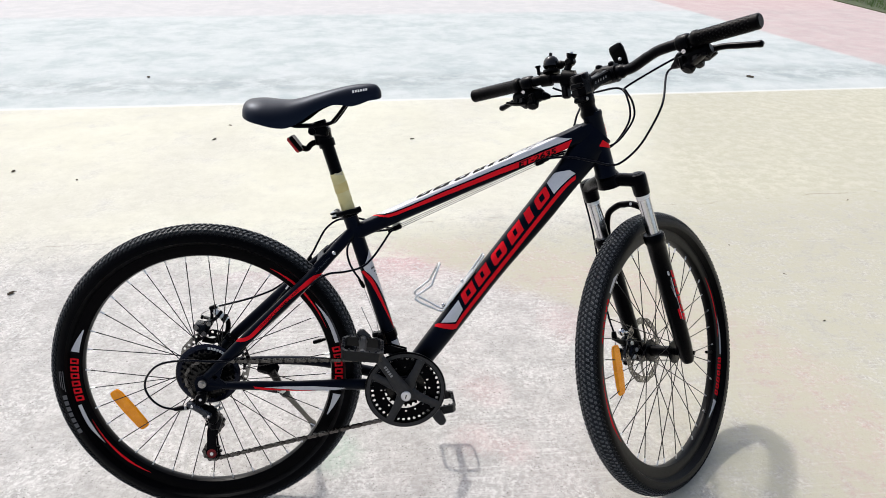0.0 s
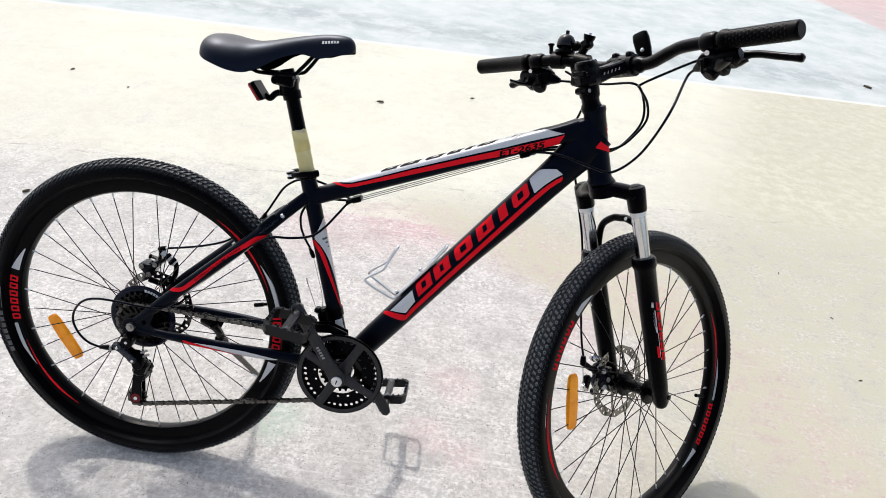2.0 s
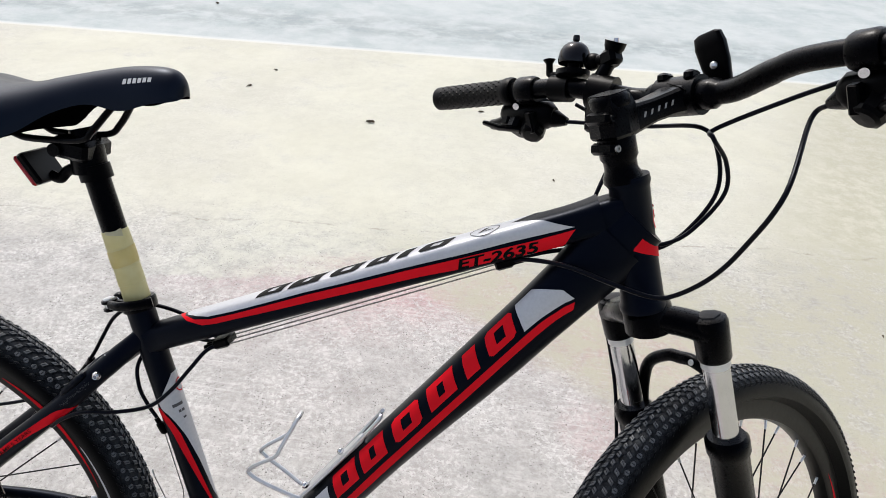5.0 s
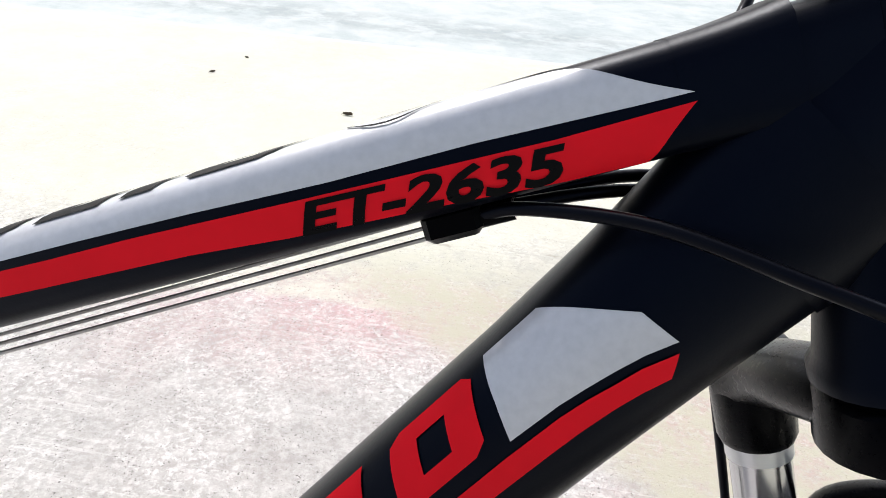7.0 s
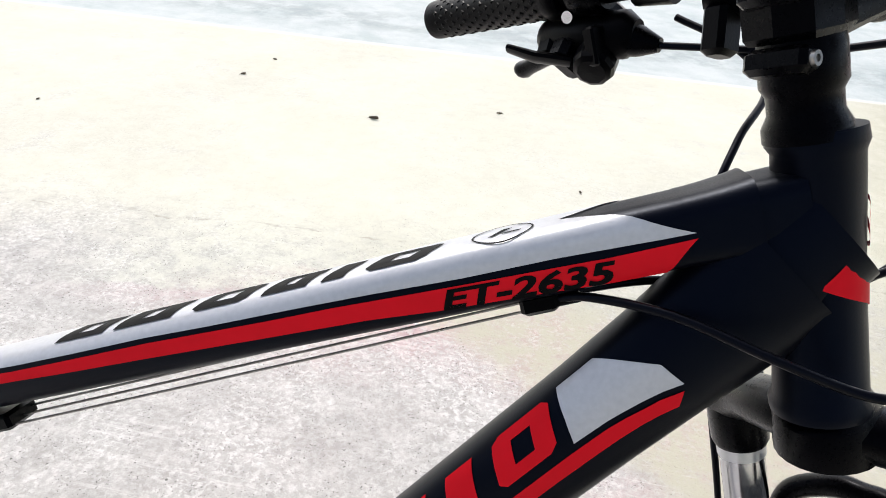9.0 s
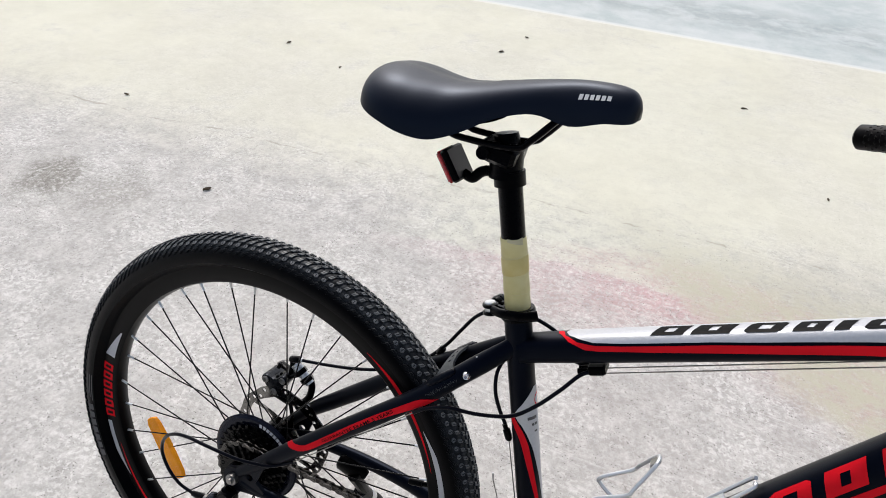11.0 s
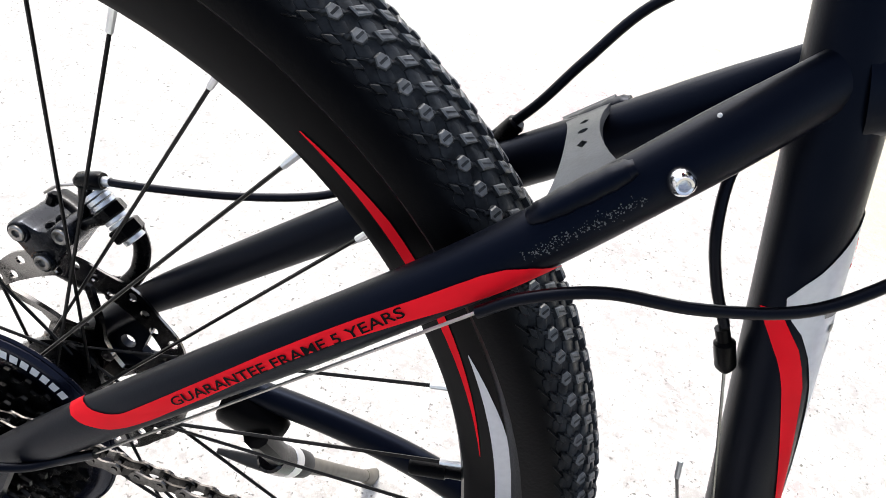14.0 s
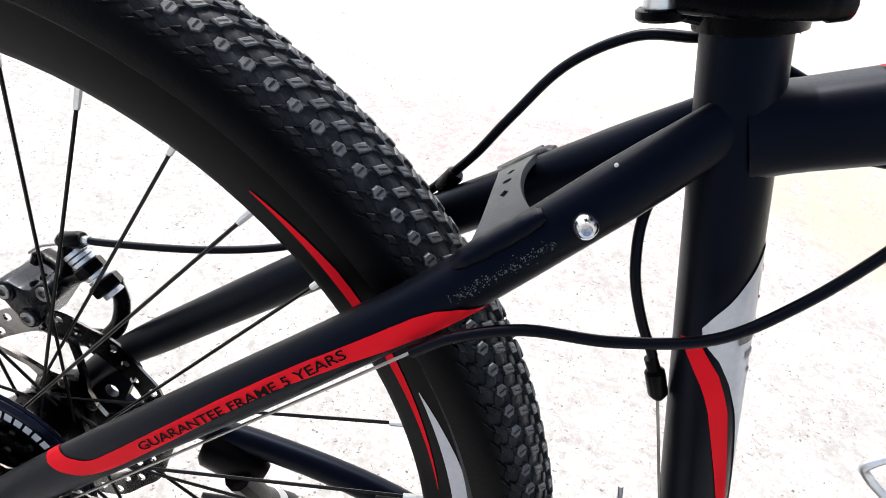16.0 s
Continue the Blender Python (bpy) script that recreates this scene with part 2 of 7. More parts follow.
    pinkness = op("MULTIPLY", ring, op("MULTIPLY", op("MULTIPLY", step(big, 0.36, 0.58), step(flake, 0.66, 0.40)), op("MULTIPLY", step(x, -0.25, 0.45), PINK[4])))
    col = blend(pinkness, bare, (0.50, 0.24, 0.25))

    def spot(cx, cy, r, colour, amount, base):
        ax, ay = op("SUBTRACT", x, cx), op("SUBTRACT", y, cy)
        d = op("SQRT", op("ADD", op("MULTIPLY", ax, ax), op("MULTIPLY", ay, ay)), 0)
        d = op("ADD", d, op("MULTIPLY", wob, r * 7))
        return blend(op("MULTIPLY", op("SUBTRACT", 1.0, step(d, r * 0.35, r)), op("MULTIPLY", step(flake, 0.66, 0.42), amount)), base, colour)

    for cx, cy, r in ((0.62, 0.09, 0.09), (0.72, 0.05, 0.07), (0.68, 0.29, 0.10), (1.02, 0.62, 0.14)):
        col = spot(cx, cy, r, (0.50, 0.30, 0.30), 0.27, col)
    col = spot(0.25, 0.07, 0.10, (0.36, 0.46, 0.38), 0.6, col)
    # a thin greenish-yellow coat ends in an uneven edge, with pink showing along it
    rim = op("ADD", op("SUBTRACT", y, op("ADD", op("MULTIPLY", op("MINIMUM", x, 0.25), 0.22), 1.06)), op("MULTIPLY", wob, 0.7))
    reach = op("MULTIPLY", step(x, -0.45, -0.05), op("SUBTRACT", 1.0, step(x, 0.55, 0.85)))
    col = blend(op("MULTIPLY", op("MULTIPLY", step(rim, -0.11, -0.02), op("SUBTRACT", 1.0, step(rim, -0.01, 0.015))), op("MULTIPLY", reach, op("MULTIPLY", step(flake, 0.68, 0.40), 0.22))), col, (0.52, 0.35, 0.36))
    col = blend(op("MULTIPLY", step(rim, -0.01, 0.02), op("MULTIPLY", op("ADD", 0.25, op("MULTIPLY", step(cloud, 0.40, 0.60), 0.35)), reach)), col, (0.535, 0.545, 0.455))
    # yellow paint past a joint, worn thin towards it
    edge = op("ADD", op("SUBTRACT", y, op("ADD", op("MULTIPLY", x, 0.09), 1.33)), op("MULTIPLY", wob, 0.9))
    wear = op("ADD", op("MULTIPLY", step(edge, -0.30, 0.45), 1.35), op("MULTIPLY", op("SUBTRACT", cloud, 0.5), 1.3), True)
    yellow = op("MULTIPLY", op("MULTIPLY", wear, step(edge, -0.40, -0.05)), op("ADD", 0.70, op("MULTIPLY", step(big, 0.4, 0.6), 0.25)))
    yellow = op("MULTIPLY", yellow, op("SUBTRACT", 1.0, op("MULTIPLY", step(mid, 0.54, 0.8), 0.6)))
    paint = blend(op("ADD", op("MULTIPLY", step(noise_at(2.6, 6, 0.6), 0.36, 0.64), 0.65), op("MULTIPLY", step(cloud, 0.36, 0.66), 0.35)), YELLOW[1], YELLOW[0])
    col = blend(yellow, col, blend(op("MULTIPLY", step(mid, 0.5, 0.72), 0.5), paint, YELLOW[2]))
    ridge = op("ADD", op("ADD", op("MULTIPLY", x, 0.79), y), op("MULTIPLY", wob, 1.6))
    right = op("MAXIMUM", step(op("SUBTRACT", op("ADD", x, op("MULTIPLY", wob, 2.0)), op("MULTIPLY", y, 0.35)), 0.80, 1.35), op("MULTIPLY", step(ridge, 1.47, 1.62), op("MULTIPLY", step(x, 0.15, 0.55), op("SUBTRACT", 1.0, step(y, 1.15, 1.55)))))
    right = op("MULTIPLY", right, 0.92)
    col = blend(op("MULTIPLY", right, op("ADD", 0.35, op("MULTIPLY", step(cloud, 0.36, 0.58), 0.65))), col, YELLOW[3])
    # blue-grey field past the line
    line = op("ADD", op("SUBTRACT", y, op("ADD", op("MULTIPLY", x, 0.066), 3.36)), op("MULTIPLY", wob, 0.14))
    blue = blend(step(noise_at(1.7, 7, 0.65), 0.38, 0.62), BLUE[0], BLUE[1])
    blue = blend(op("ADD", op("MULTIPLY", step(cloud, 0.40, 0.64), 0.22), op("MULTIPLY", step(noise_at(4.5, 6, 0.6), 0.42, 0.62), 0.4)), blue, BLUE[2])
    col = blend(step(line, -0.012, 0.012), col, blue)
    # darker worn band along the line, pale chalk edge
    band = op("MULTIPLY", step(line, 0.18, 0.42), op("SUBTRACT", 1.0, step(line, 0.55, 0.95)))
    col = blend(op("MULTIPLY", band, op("MULTIPLY", step(mid, 0.38, 0.6), 0.5)), col, (0.21, 0.24, 0.25))
    chalk = op("MULTIPLY", step(line, -0.03, -0.012), op("SUBTRACT", 1.0, step(line, 0.012, 0.04)))
    col = blend(op("MULTIPLY", chalk, 0.5), col, (0.66, 0.66, 0.64))
    # pale grey field past the blue one
    pale = op("ADD", op("SUBTRACT", y, op("ADD", op("MULTIPLY", x, 0.09), 6.95)), op("MULTIPLY", wob, 1.2))
    col = blend(op("MULTIPLY", step(pale, -0.12, 0.12), 0.85), col, blend(step(mid, 0.4, 0.65), (0.46, 0.45, 0.455), (0.52, 0.50, 0.50)))
    # far pink lane
    far = op("SUBTRACT", op("ADD", op("MULTIPLY", x, 0.92), op("MULTIPLY", y, 0.16)), 5.05)
    far = op("MULTIPLY", step(op("ADD", far, op("MULTIPLY", wob, 0.5)), -0.05, 0.05), step(line, 0.1, 0.2))
    col = blend(op("MULTIPLY", far, 0.55), col, blend(step(mid, 0.4, 0.7), (0.44, 0.255, 0.25), (0.46, 0.33, 0.31)))
    # stains, pits and a thin broken crack along the joint
    col = blend(op("MULTIPLY", step(noise_at(2.2, 8, 0.7), 0.60, 0.80), 0.30), col, (0.22, 0.21, 0.20))
    col = spot(-1.38, 0.75, 0.15, (0.13, 0.12, 0.10), 0.75, col)
    col = spot(-1.15, 0.78, 0.16, (0.22, 0.21, 0.19), 0.5, col)
    joint = op("ABSOLUTE", op("ADD", op("SUBTRACT", y, op("ADD", op("MULTIPLY", x, 0.105), 1.385)), op("MULTIPLY", op("SUBTRACT", noise_at(3, 5), 0.5), 0.16)), 0)
    crack = op("MULTIPLY", op("SUBTRACT", 1.0, step(joint, 0.001, 0.008)), op("MULTIPLY", step(noise_at(7, 4, 0.7), 0.46, 0.60), 0.45))
    col = blend(crack, col, (0.20, 0.17, 0.14))
    col = blend(op("MULTIPLY", pits, op("SUBTRACT", 0.85, op("MULTIPLY", op("MAXIMUM", yellow, right), 0.74))), col, BARE[3])
    L(col, b.inputs["Base Color"])
    b.inputs["Roughness"].default_value = 0.85
    b.inputs["Specular IOR Level"].default_value = 0.3
    bump = nt.nodes.new("ShaderNodeBump")
    bump.inputs["Strength"].default_value, bump.inputs["Distance"].default_value = 0.55, 0.002
    L(op("ADD", op("MULTIPLY", grit, 0.4), op("SUBTRACT", op("ADD", fine, op("MULTIPLY", flake, 0.5)), pits)), bump.inputs["Height"])
    L(bump.outputs[0], b.inputs["Normal"])
    return m


BARE = ((0.454, 0.441, 0.422), (0.322, 0.311, 0.296), (0.628, 0.620, 0.600), (0.10, 0.095, 0.085))
PINK = (0.55, 0.0, 0.82, 1.22, 0.48)
YELLOW = ((0.59, 0.58, 0.49), (0.525, 0.515, 0.43), (0.49, 0.485, 0.43), (0.405, 0.39, 0.305))
BLUE = ((0.36, 0.405, 0.41), (0.445, 0.48, 0.48), (0.52, 0.545, 0.54))
COURT = concrete()
GRASS = material("grass", (0.05, 0.11, 0.02), 0.7, second=(0.09, 0.15, 0.03), scale=30)
SOIL = material("lawn_soil", (0.06, 0.08, 0.03), 0.9, second=(0.04, 0.05, 0.02), scale=8)


# ---- mesh tools ----
def clear(co, faces, holes, outer=None):
    """The faces whose middle lies in the outer loop and in no hole."""
    out = []
    for q in faces:
        x, y = sum(co[i].x for i in q) / len(q), sum(co[i].y for i in q) / len(q)
        inside = False
        for h in [*holes, *([outer] if outer else [])]:
            odd = False
            for (ax, ay), (bx, by) in zip(h, list(h[1:]) + [h[0]]):
                if (ay > y) != (by > y) and x < (bx - ax) * (y - ay) / (by - ay) + ax:
                    odd = not odd
            inside |= odd if h is not outer else not odd
        if not inside:
            out.append(tuple(q))
    return out


class Shape:
    """Collects vertices and faces of one mesh."""

    def __init__(self):
        # worn: faces in the second material; on tyres the rubber with painted sheen
        self.v, self.f, self.worn, self.second = [], [], set(), None

    def add(self, verts, faces):
        n = len(self.v)
        self.v += [tuple(p) for p in verts]
        self.f += [tuple(i + n for i in q) for q in faces]
        return self

    def rings(self, rings, cap=True, closed=False):
        k = len(rings[0])
        verts = [p for r in rings for p in r]
        faces = []
        m = len(rings)
        for i in range(m if closed else m - 1):
            a, c = i * k, ((i + 1) % m) * k
            faces += [(a + j, a + (j + 1) % k, c + (j + 1) % k, c + j) for j in range(k)]
        if cap and not closed:
            faces += [tuple(reversed(range(k))), tuple(range((m - 1) * k, m * k))]
        return self.add(verts, faces)

    def tube(self, path, r, seg=12, side=None, cap=True, closed=False):
        """Sweeps a circle (r: number or list) or an ellipse (pairs: along side, across) along path."""
        pts = [Vector(p) for p in path]
        n = len(pts)
        rs = r if isinstance(r, (list, tuple)) and len(r) == n else [r] * n
        ref = Vector(side) if side else None
        rings, last = [], None
        for i, p in enumerate(pts):
            a = pts[(i - 1) % n] if closed else pts[max(i - 1, 0)]
            c = pts[(i + 1) % n] if closed else pts[min(i + 1, n - 1)]
            t = (c - a).normalized()
            if ref is None:
                last = last or (Vector((0, 0, 1)) if abs(t.z) < 0.9 else Vector((1, 0, 0)))
                s = (last - t * last.dot(t)).normalized()
                last = s
            else:
                s = (ref - t * ref.dot(t)).normalized()
            u = t.cross(s)
            ra, rb = rs[i] if isinstance(rs[i], (list, tuple)) else (rs[i], rs[i])
            rings.append([p + s * ra * math.cos(q) + u * rb * math.sin(q) for q in (2 * math.pi * j / seg for j in range(seg))])
        return self.rings(rings, cap, closed)

    def lathe(self, profile, centre=(0, 0, 0), axis=(0, 1, 0), seg=48, closed=False):
        """Turns (radius, along) pairs about an axis."""
        c, a = Vector(centre), Vector(axis).normalized()
        s = a.orthogonal().normalized()
        u = a.cross(s)
        rings = [[c + a * h + (s * math.cos(q) + u * math.sin(q)) * max(r, 1e-5) for r, h in profile] for q in (2 * math.pi * j / seg for j in range(seg))]
        k, m = len(profile), seg
        verts = [p for r in rings for p in r]
        faces = []
        for i in range(m):
            i2 = (i + 1) % m
            faces += [(i * k + j, i * k + (j + 1) % k, i2 * k + (j + 1) % k, i2 * k + j) for j in range(k if closed else k - 1)]
        return self.add(verts, faces)

    def box(self, centre, size, turn=None, taper=1.0, bevel=0.15):
        """A box with chamfered edges; taper shrinks its top."""
        t = turn.to_3x3() if turn else Matrix.Identity(3)
        x, y, z = (s / 2 for s in size)
        b = bevel * min(x, y, z)
        rings = []
        for h, k, ins in ((-z, 1, b), (-z + b, 1, 0), (z - b, taper, 0), (z, taper, b)):
            X, Y = x * k - ins, y * k - ins
            q = b if not ins else b * 0.6
            out = [(X - q, -Y), (X, -Y + q), (X, Y - q), (X - q, Y), (-X + q, Y), (-X, Y - q), (-X, -Y + q), (-X + q, -Y)]
            rings.append([Vector(centre) + t @ Vector((px, py, h)) for px, py in out])
        return self.rings(rings)

    def plate(self, outer, holes=(), thick=0.002, m=None):
        """A flat plate with holes, in its own x-y plane, thickness centred on it."""
        m = m or Matrix.Identity(4)
        loops = [outer, *holes]
        pts, edges, spans = [], [], []
        for lp in loops:
            n = len(pts)
            pts += [Vector((p[0], p[1])) for p in lp]
            edges += [(n + i, n + (i + 1) % len(lp)) for i in range(len(lp))]
            spans.append((n, len(lp)))
        out = delaunay_2d_cdt(pts, edges, [], 1, 1e-7)
        co, fs = out[0], clear(out[0], out[2], holes)
        top = [m @ Vector((p.x, p.y, thick / 2)) for p in co]
        low = [m @ Vector((p.x, p.y, -thick / 2)) for p in co]
        n = len(co)
        count = {}
        for q in fs:
            for i in range(len(q)):
                e = (q[i], q[(i + 1) % len(q)])
                count[tuple(sorted(e))] = None if tuple(sorted(e)) in count else e
        faces = [tuple(q) for q in fs] + [tuple(n + i for i in reversed(q)) for q in fs]
        faces += [(e[1], e[0], n + e[0], n + e[1]) for e in count.values() if e]
        return self.add(top + low, faces)

    def ball(self, centre, r, seg=12, squash=(1, 1, 1)):
        rings = []
        for i in range(1, seg // 2 + 1):
            a = math.pi * (i - 0.5) / (seg // 2)
            rings.append([Vector(centre) + Vector((r * math.sin(a) * math.cos(q) * squash[0], r * math.sin(a) * math.sin(q) * squash[1], r * math.cos(a) * squash[2])) for q in (2 * math.pi * j / seg for j in range(seg))])
        return self.rings(list(reversed(rings)))

    def mesh(self, name, mat, sharp=40):
        me = bpy.data.meshes.new(name)
        me.from_pydata(self.v, [], self.f)
        bm = bmesh.new()
        bm.from_mesh(me)
        bmesh.ops.recalc_face_normals(bm, faces=bm.faces)
        bm.to_mesh(me)
        bm.free()
        me.polygons.foreach_set("use_smooth", [True] * len(me.polygons))
        me.set_sharp_from_angle(angle=radians(sharp))
        me.materials.append(mat)
        if self.worn:
            me.materials.append(self.second or KNOB)
            me.polygons.foreach_set("material_index", [int(i in self.worn) for i in range(len(self.f))])
        return me


def part(name, shape, mat, parent, label="", m=None, sharp=40):
    """Links a shape as one mesh object under a thing or a part."""
    me = shape if isinstance(shape, bpy.types.Mesh) else shape.mesh(name, mat, sharp)
    ob = new(name, me)
    ob.parent = parent
    if m is not None:
        ob.matrix_basis = m
    return tagged(ob, label)


def spline(pts, n=8):
    """A smooth line through pts."""
    P = [Vector(p) for p in pts]
    P = [P[0] * 2 - P[1], *P, P[-1] * 2 - P[-2]]
    out = []
    for i in range(1, len(P) - 2):
        a, c, d, e = P[i - 1 : i + 3]
        out += [0.5 * (2 * c + (d - a) * t + (2 * a - 5 * c + 4 * d - e) * t * t + (3 * c - a - 3 * d + e) * t ** 3) for t in (k / n for k in range(n))]
    return out + [P[-2]]


def circle(r, n, cx=0.0, cy=0.0, turn=0.0):
    return [(cx + r * math.cos(turn + 2 * math.pi * i / n), cy + r * math.sin(turn + 2 * math.pi * i / n)) for i in range(n)]


class Tube:
    """A straight frame tube in the frame's plane from a to b (x, z), with half-width and half-height that change along it."""

    def __init__(self, a, b, dims, power=2.0, y=(0.0, 0.0)):
        self.a, self.b = Vector((a[0], y[0], a[1])), Vector((b[0], y[1], b[1]))
        self.len = (self.b - self.a).length
        self.way = (self.b - self.a) / self.len
        self.side = Vector((0, -1, 0))
        self.side = (self.side - self.way * self.side.dot(self.way)).normalized()
        self.up = self.side.cross(self.way)
        if self.up.z < 0:
            self.up.negate()
        self.dims, self.power = dims, power

    def size(self, s):
        t = s / self.len
        d = self.dims
        for (t0, a0, b0), (t1, a1, b1) in zip(d, d[1:]):
            if t <= t1:
                k = max(0, (t - t0) / (t1 - t0))
                k = k * k * (3 - 2 * k)
                return a0 + (a1 - a0) * k, b0 + (b1 - b0) * k
        return d[-1][1:]

    def at(self, s, q, off=0.0):
        a, b = self.size(s)
        c, n = math.cos(q), math.sin(q)
        k = (abs(c) ** self.power + abs(n) ** self.power) ** (-1 / self.power)
        return self.a + self.way * s + self.side * (a + off) * c * k + self.up * (b + off) * n * k

    def shape(self, seg=28, steps=14):
        s = Shape()
        return s.rings([[self.at(self.len * i / steps, 2 * math.pi * j / seg) for j in range(seg)] for i in range(steps + 1)])

    def decal(self, loops, off=0.0005, step=0.0032):
        """Shapes given as (s, v) loops: metres along the tube and round it, v = 0 on its right side, upwards."""
        out = Shape()
        for lp in loops:
            holes = []
            if isinstance(lp, dict):
                lp, holes = lp["outer"], lp["holes"]
            pts, edges = [], []
            for one in [lp, *holes]:
                dense = []
                for p, c in zip(one, one[1:] + one[:1]):
                    k = max(1, int(math.dist(p, c) / step))
                    dense += [(p[0] + (c[0] - p[0]) * i / k, p[1] + (c[1] - p[1]) * i / k) for i in range(k)]
                n = len(pts)
                pts += dense
                edges += [(n + i, n + (i + 1) % len(dense)) for i in range(len(dense))]
            xs, ys = [p[0] for p in lp], [p[1] for p in lp]
            x = min(xs)
            while x < max(xs):
                yv = min(ys)
                while yv < max(ys):
                    pts.append((x + random.uniform(-2e-4, 2e-4), yv + random.uniform(-2e-4, 2e-4)))
                    yv += step
                x += step * 1.5
            got = delaunay_2d_cdt([Vector(p) for p in pts], edges, [], 0, 1e-7)
            out.add([self.map(p.x, p.y, off) for p in got[0]], clear(got[0], got[2], holes, lp))
        return out

    def map(self, s, v, off):
        a, b = self.size(s)
        return self.at(s, v / ((a + b) / 2), off)


def letters(text, size, shear=0.0, spacing=1.0, bold=0.0):
    """Flat letters of the built-in font: points and triangles from (0, 0) rightwards."""
    cu = bpy.data.curves.new("letters", "FONT")
    cu.body, cu.size, cu.shear, cu.space_character = text, size, shear, spacing
    cu.resolution_u, cu.offset = 3, bold
    ob = new("letters", cu)
    deps = bpy.context.evaluated_depsgraph_get()
    me = bpy.data.meshes.new_from_object(ob.evaluated_get(deps))
    co, fs = [tuple(v.co) for v in me.vertices], [tuple(p.vertices) for p in me.polygons]
    bpy.data.objects.remove(ob)
    bpy.data.curves.remove(cu)
    bpy.data.meshes.remove(me)
    return co, fs


def split(co, fs, step):
    """Cuts triangles until no edge is longer than step."""
    co, todo, done = [tuple(c) for c in co], [], []
    for q in fs:
        todo += [(q[0], q[i], q[i + 1]) for i in range(1, len(q) - 1)]
    while todo:
        q = todo.pop()
        e = max(range(3), key=lambda i: math.dist(co[q[i]], co[q[(i + 1) % 3]]))
        a, c, d = q[e], q[(e + 1) % 3], q[(e + 2) % 3]
        if math.dist(co[a], co[c]) <= step:
            done.append(q)
            continue
        co.append(tuple((u + w) / 2 for u, w in zip(co[a], co[c])))
        todo += [(a, len(co) - 1, d), (len(co) - 1, c, d)]
    return co, done


def blocks(spans, v0, v1, slant):
    """Plain slanted blocks, each from a to c along its foot, with a slot of the given width or none."""
    out, h = [], v1 - v0
    for a, c, slot in spans:
        sk = slant * h

        def at(px, py):
            return (a + (c - a) * px + sk * py, v0 + h * py)
        r = 0.12 if slot > 0.3 else 0.0
        outer = [at(r, 0), at(1 - r, 0), at(1, r), at(1, 1 - r), at(1 - r, 1), at(r, 1), at(0, 1 - r), at(0, r)] if r else [at(0, 0), at(1, 0), at(1, 1), at(0, 1)]
        if slot:
            out.append({"outer": outer, "holes": [[at(0.5 - slot / 2, 0.27), at(0.5 + slot / 2, 0.27), at(0.5 + slot / 2, 0.73), at(0.5 - slot / 2, 0.73)]]})
        else:
            out.append(outer)
    return out


# ---- ground ----
g = Shape()
xs = [-300, -60, -15, -6, -3, 0, 3, 6, 15, 60, 300]
g.add([(x, y, 0) for y in xs for x in xs], [(j * 11 + i, j * 11 + i + 1, j * 11 + i + 12, j * 11 + i + 11) for j in range(10) for i in range(10)])
ground = tagged(new("ground", g.mesh("ground", COURT)), "worn painted concrete court with yellow, grey and pink fields", "ground", kind="structure")


def lawn():
    rnd = random.Random(5)
    s = Shape()
    for _ in range(9000):
        u, w = rnd.random(), rnd.random()
        x, y = 6.75 + u * 3.2, 5.6 + w * 5.6
        if x < 6.72 + 0.06 * math.sin(y * 9) + 0.02 * rnd.random():
            continue
        h, a = rnd.uniform(0.03, 0.09), rnd.uniform(0, 6.28)
        dx, dy = math.cos(a) * 0.006, math.sin(a) * 0.006
        lx, ly = rnd.uniform(-0.03, 0.03), rnd.uniform(-0.03, 0.03)
        s.add([(x - dx, y - dy, 0.01), (x + dx, y + dy, 0.01), (x + lx, y + ly, h)], [(0, 1, 2)])
    bed = Shape().box((8.3, 8.4, 0.006), (3.3, 6.0, 0.012), bevel=0.5)
    tagged(new("lawn_soil", bed.mesh("lawn_soil", SOIL)), "dark soil of the lawn beside the court", "soil", kind="structure")
    tagged(new("grass", s.mesh("grass", GRASS)), "green grass at the edge of the court", "grass", kind="stuff")


lawn()


def dry_leaf(x, y, size, turn, seed):
    """A curled, torn scrap of dead leaf lying on the court."""
    rnd = random.Random(seed)
    n, lo, hi = 9, [], []
    for i in range(n):
        t = i / (n - 1)
        w = 0.30 * math.sin(math.pi * min(0.98, max(0.04, t))) ** 0.8 * rnd.uniform(0.65, 1.1)
        lift = 0.10 + 0.35 * abs(t - 0.45) ** 1.3 + rnd.uniform(-0.03, 0.03)
        lo.append([(t - 0.5, -w, lift + w * 0.5), (t - 0.5, -w * 0.4, lift * 0.7), (t - 0.5, 0.02, 0.08), (t - 0.5, w * 0.45, lift * 0.8), (t - 0.5, w * rnd.uniform(0.7, 1.0), lift + w * 0.6)])
    s = Shape()
    for k in (0.0, 0.025):
        m = len(s.v)
        s.v += [(p[0] * size, p[1] * size, max(0.001, (p[2] - k) * size)) for r in lo for p in r]
        for i in range(n - 1):
            for j in range(4):
                q = (m + i * 5 + j, m + i * 5 + j + 1, m + i * 5 + j + 6, m + i * 5 + j + 5)
                s.f.append(q if not k else tuple(reversed(q)))
    s.tube([(-0.5 * size, 0, 0.10 * size), (-0.72 * size, 0.05 * size, 0.02 * size)], 0.0008, 5)
    ob = tagged(new("dead_leaf", s.mesh("dead_leaf", LEAF)), "small curled brown dead leaf on the concrete", "leaf", "dead leaves")
    ob.matrix_world = pose(x, y, 0.0, 0, 0, turn)
    return ob


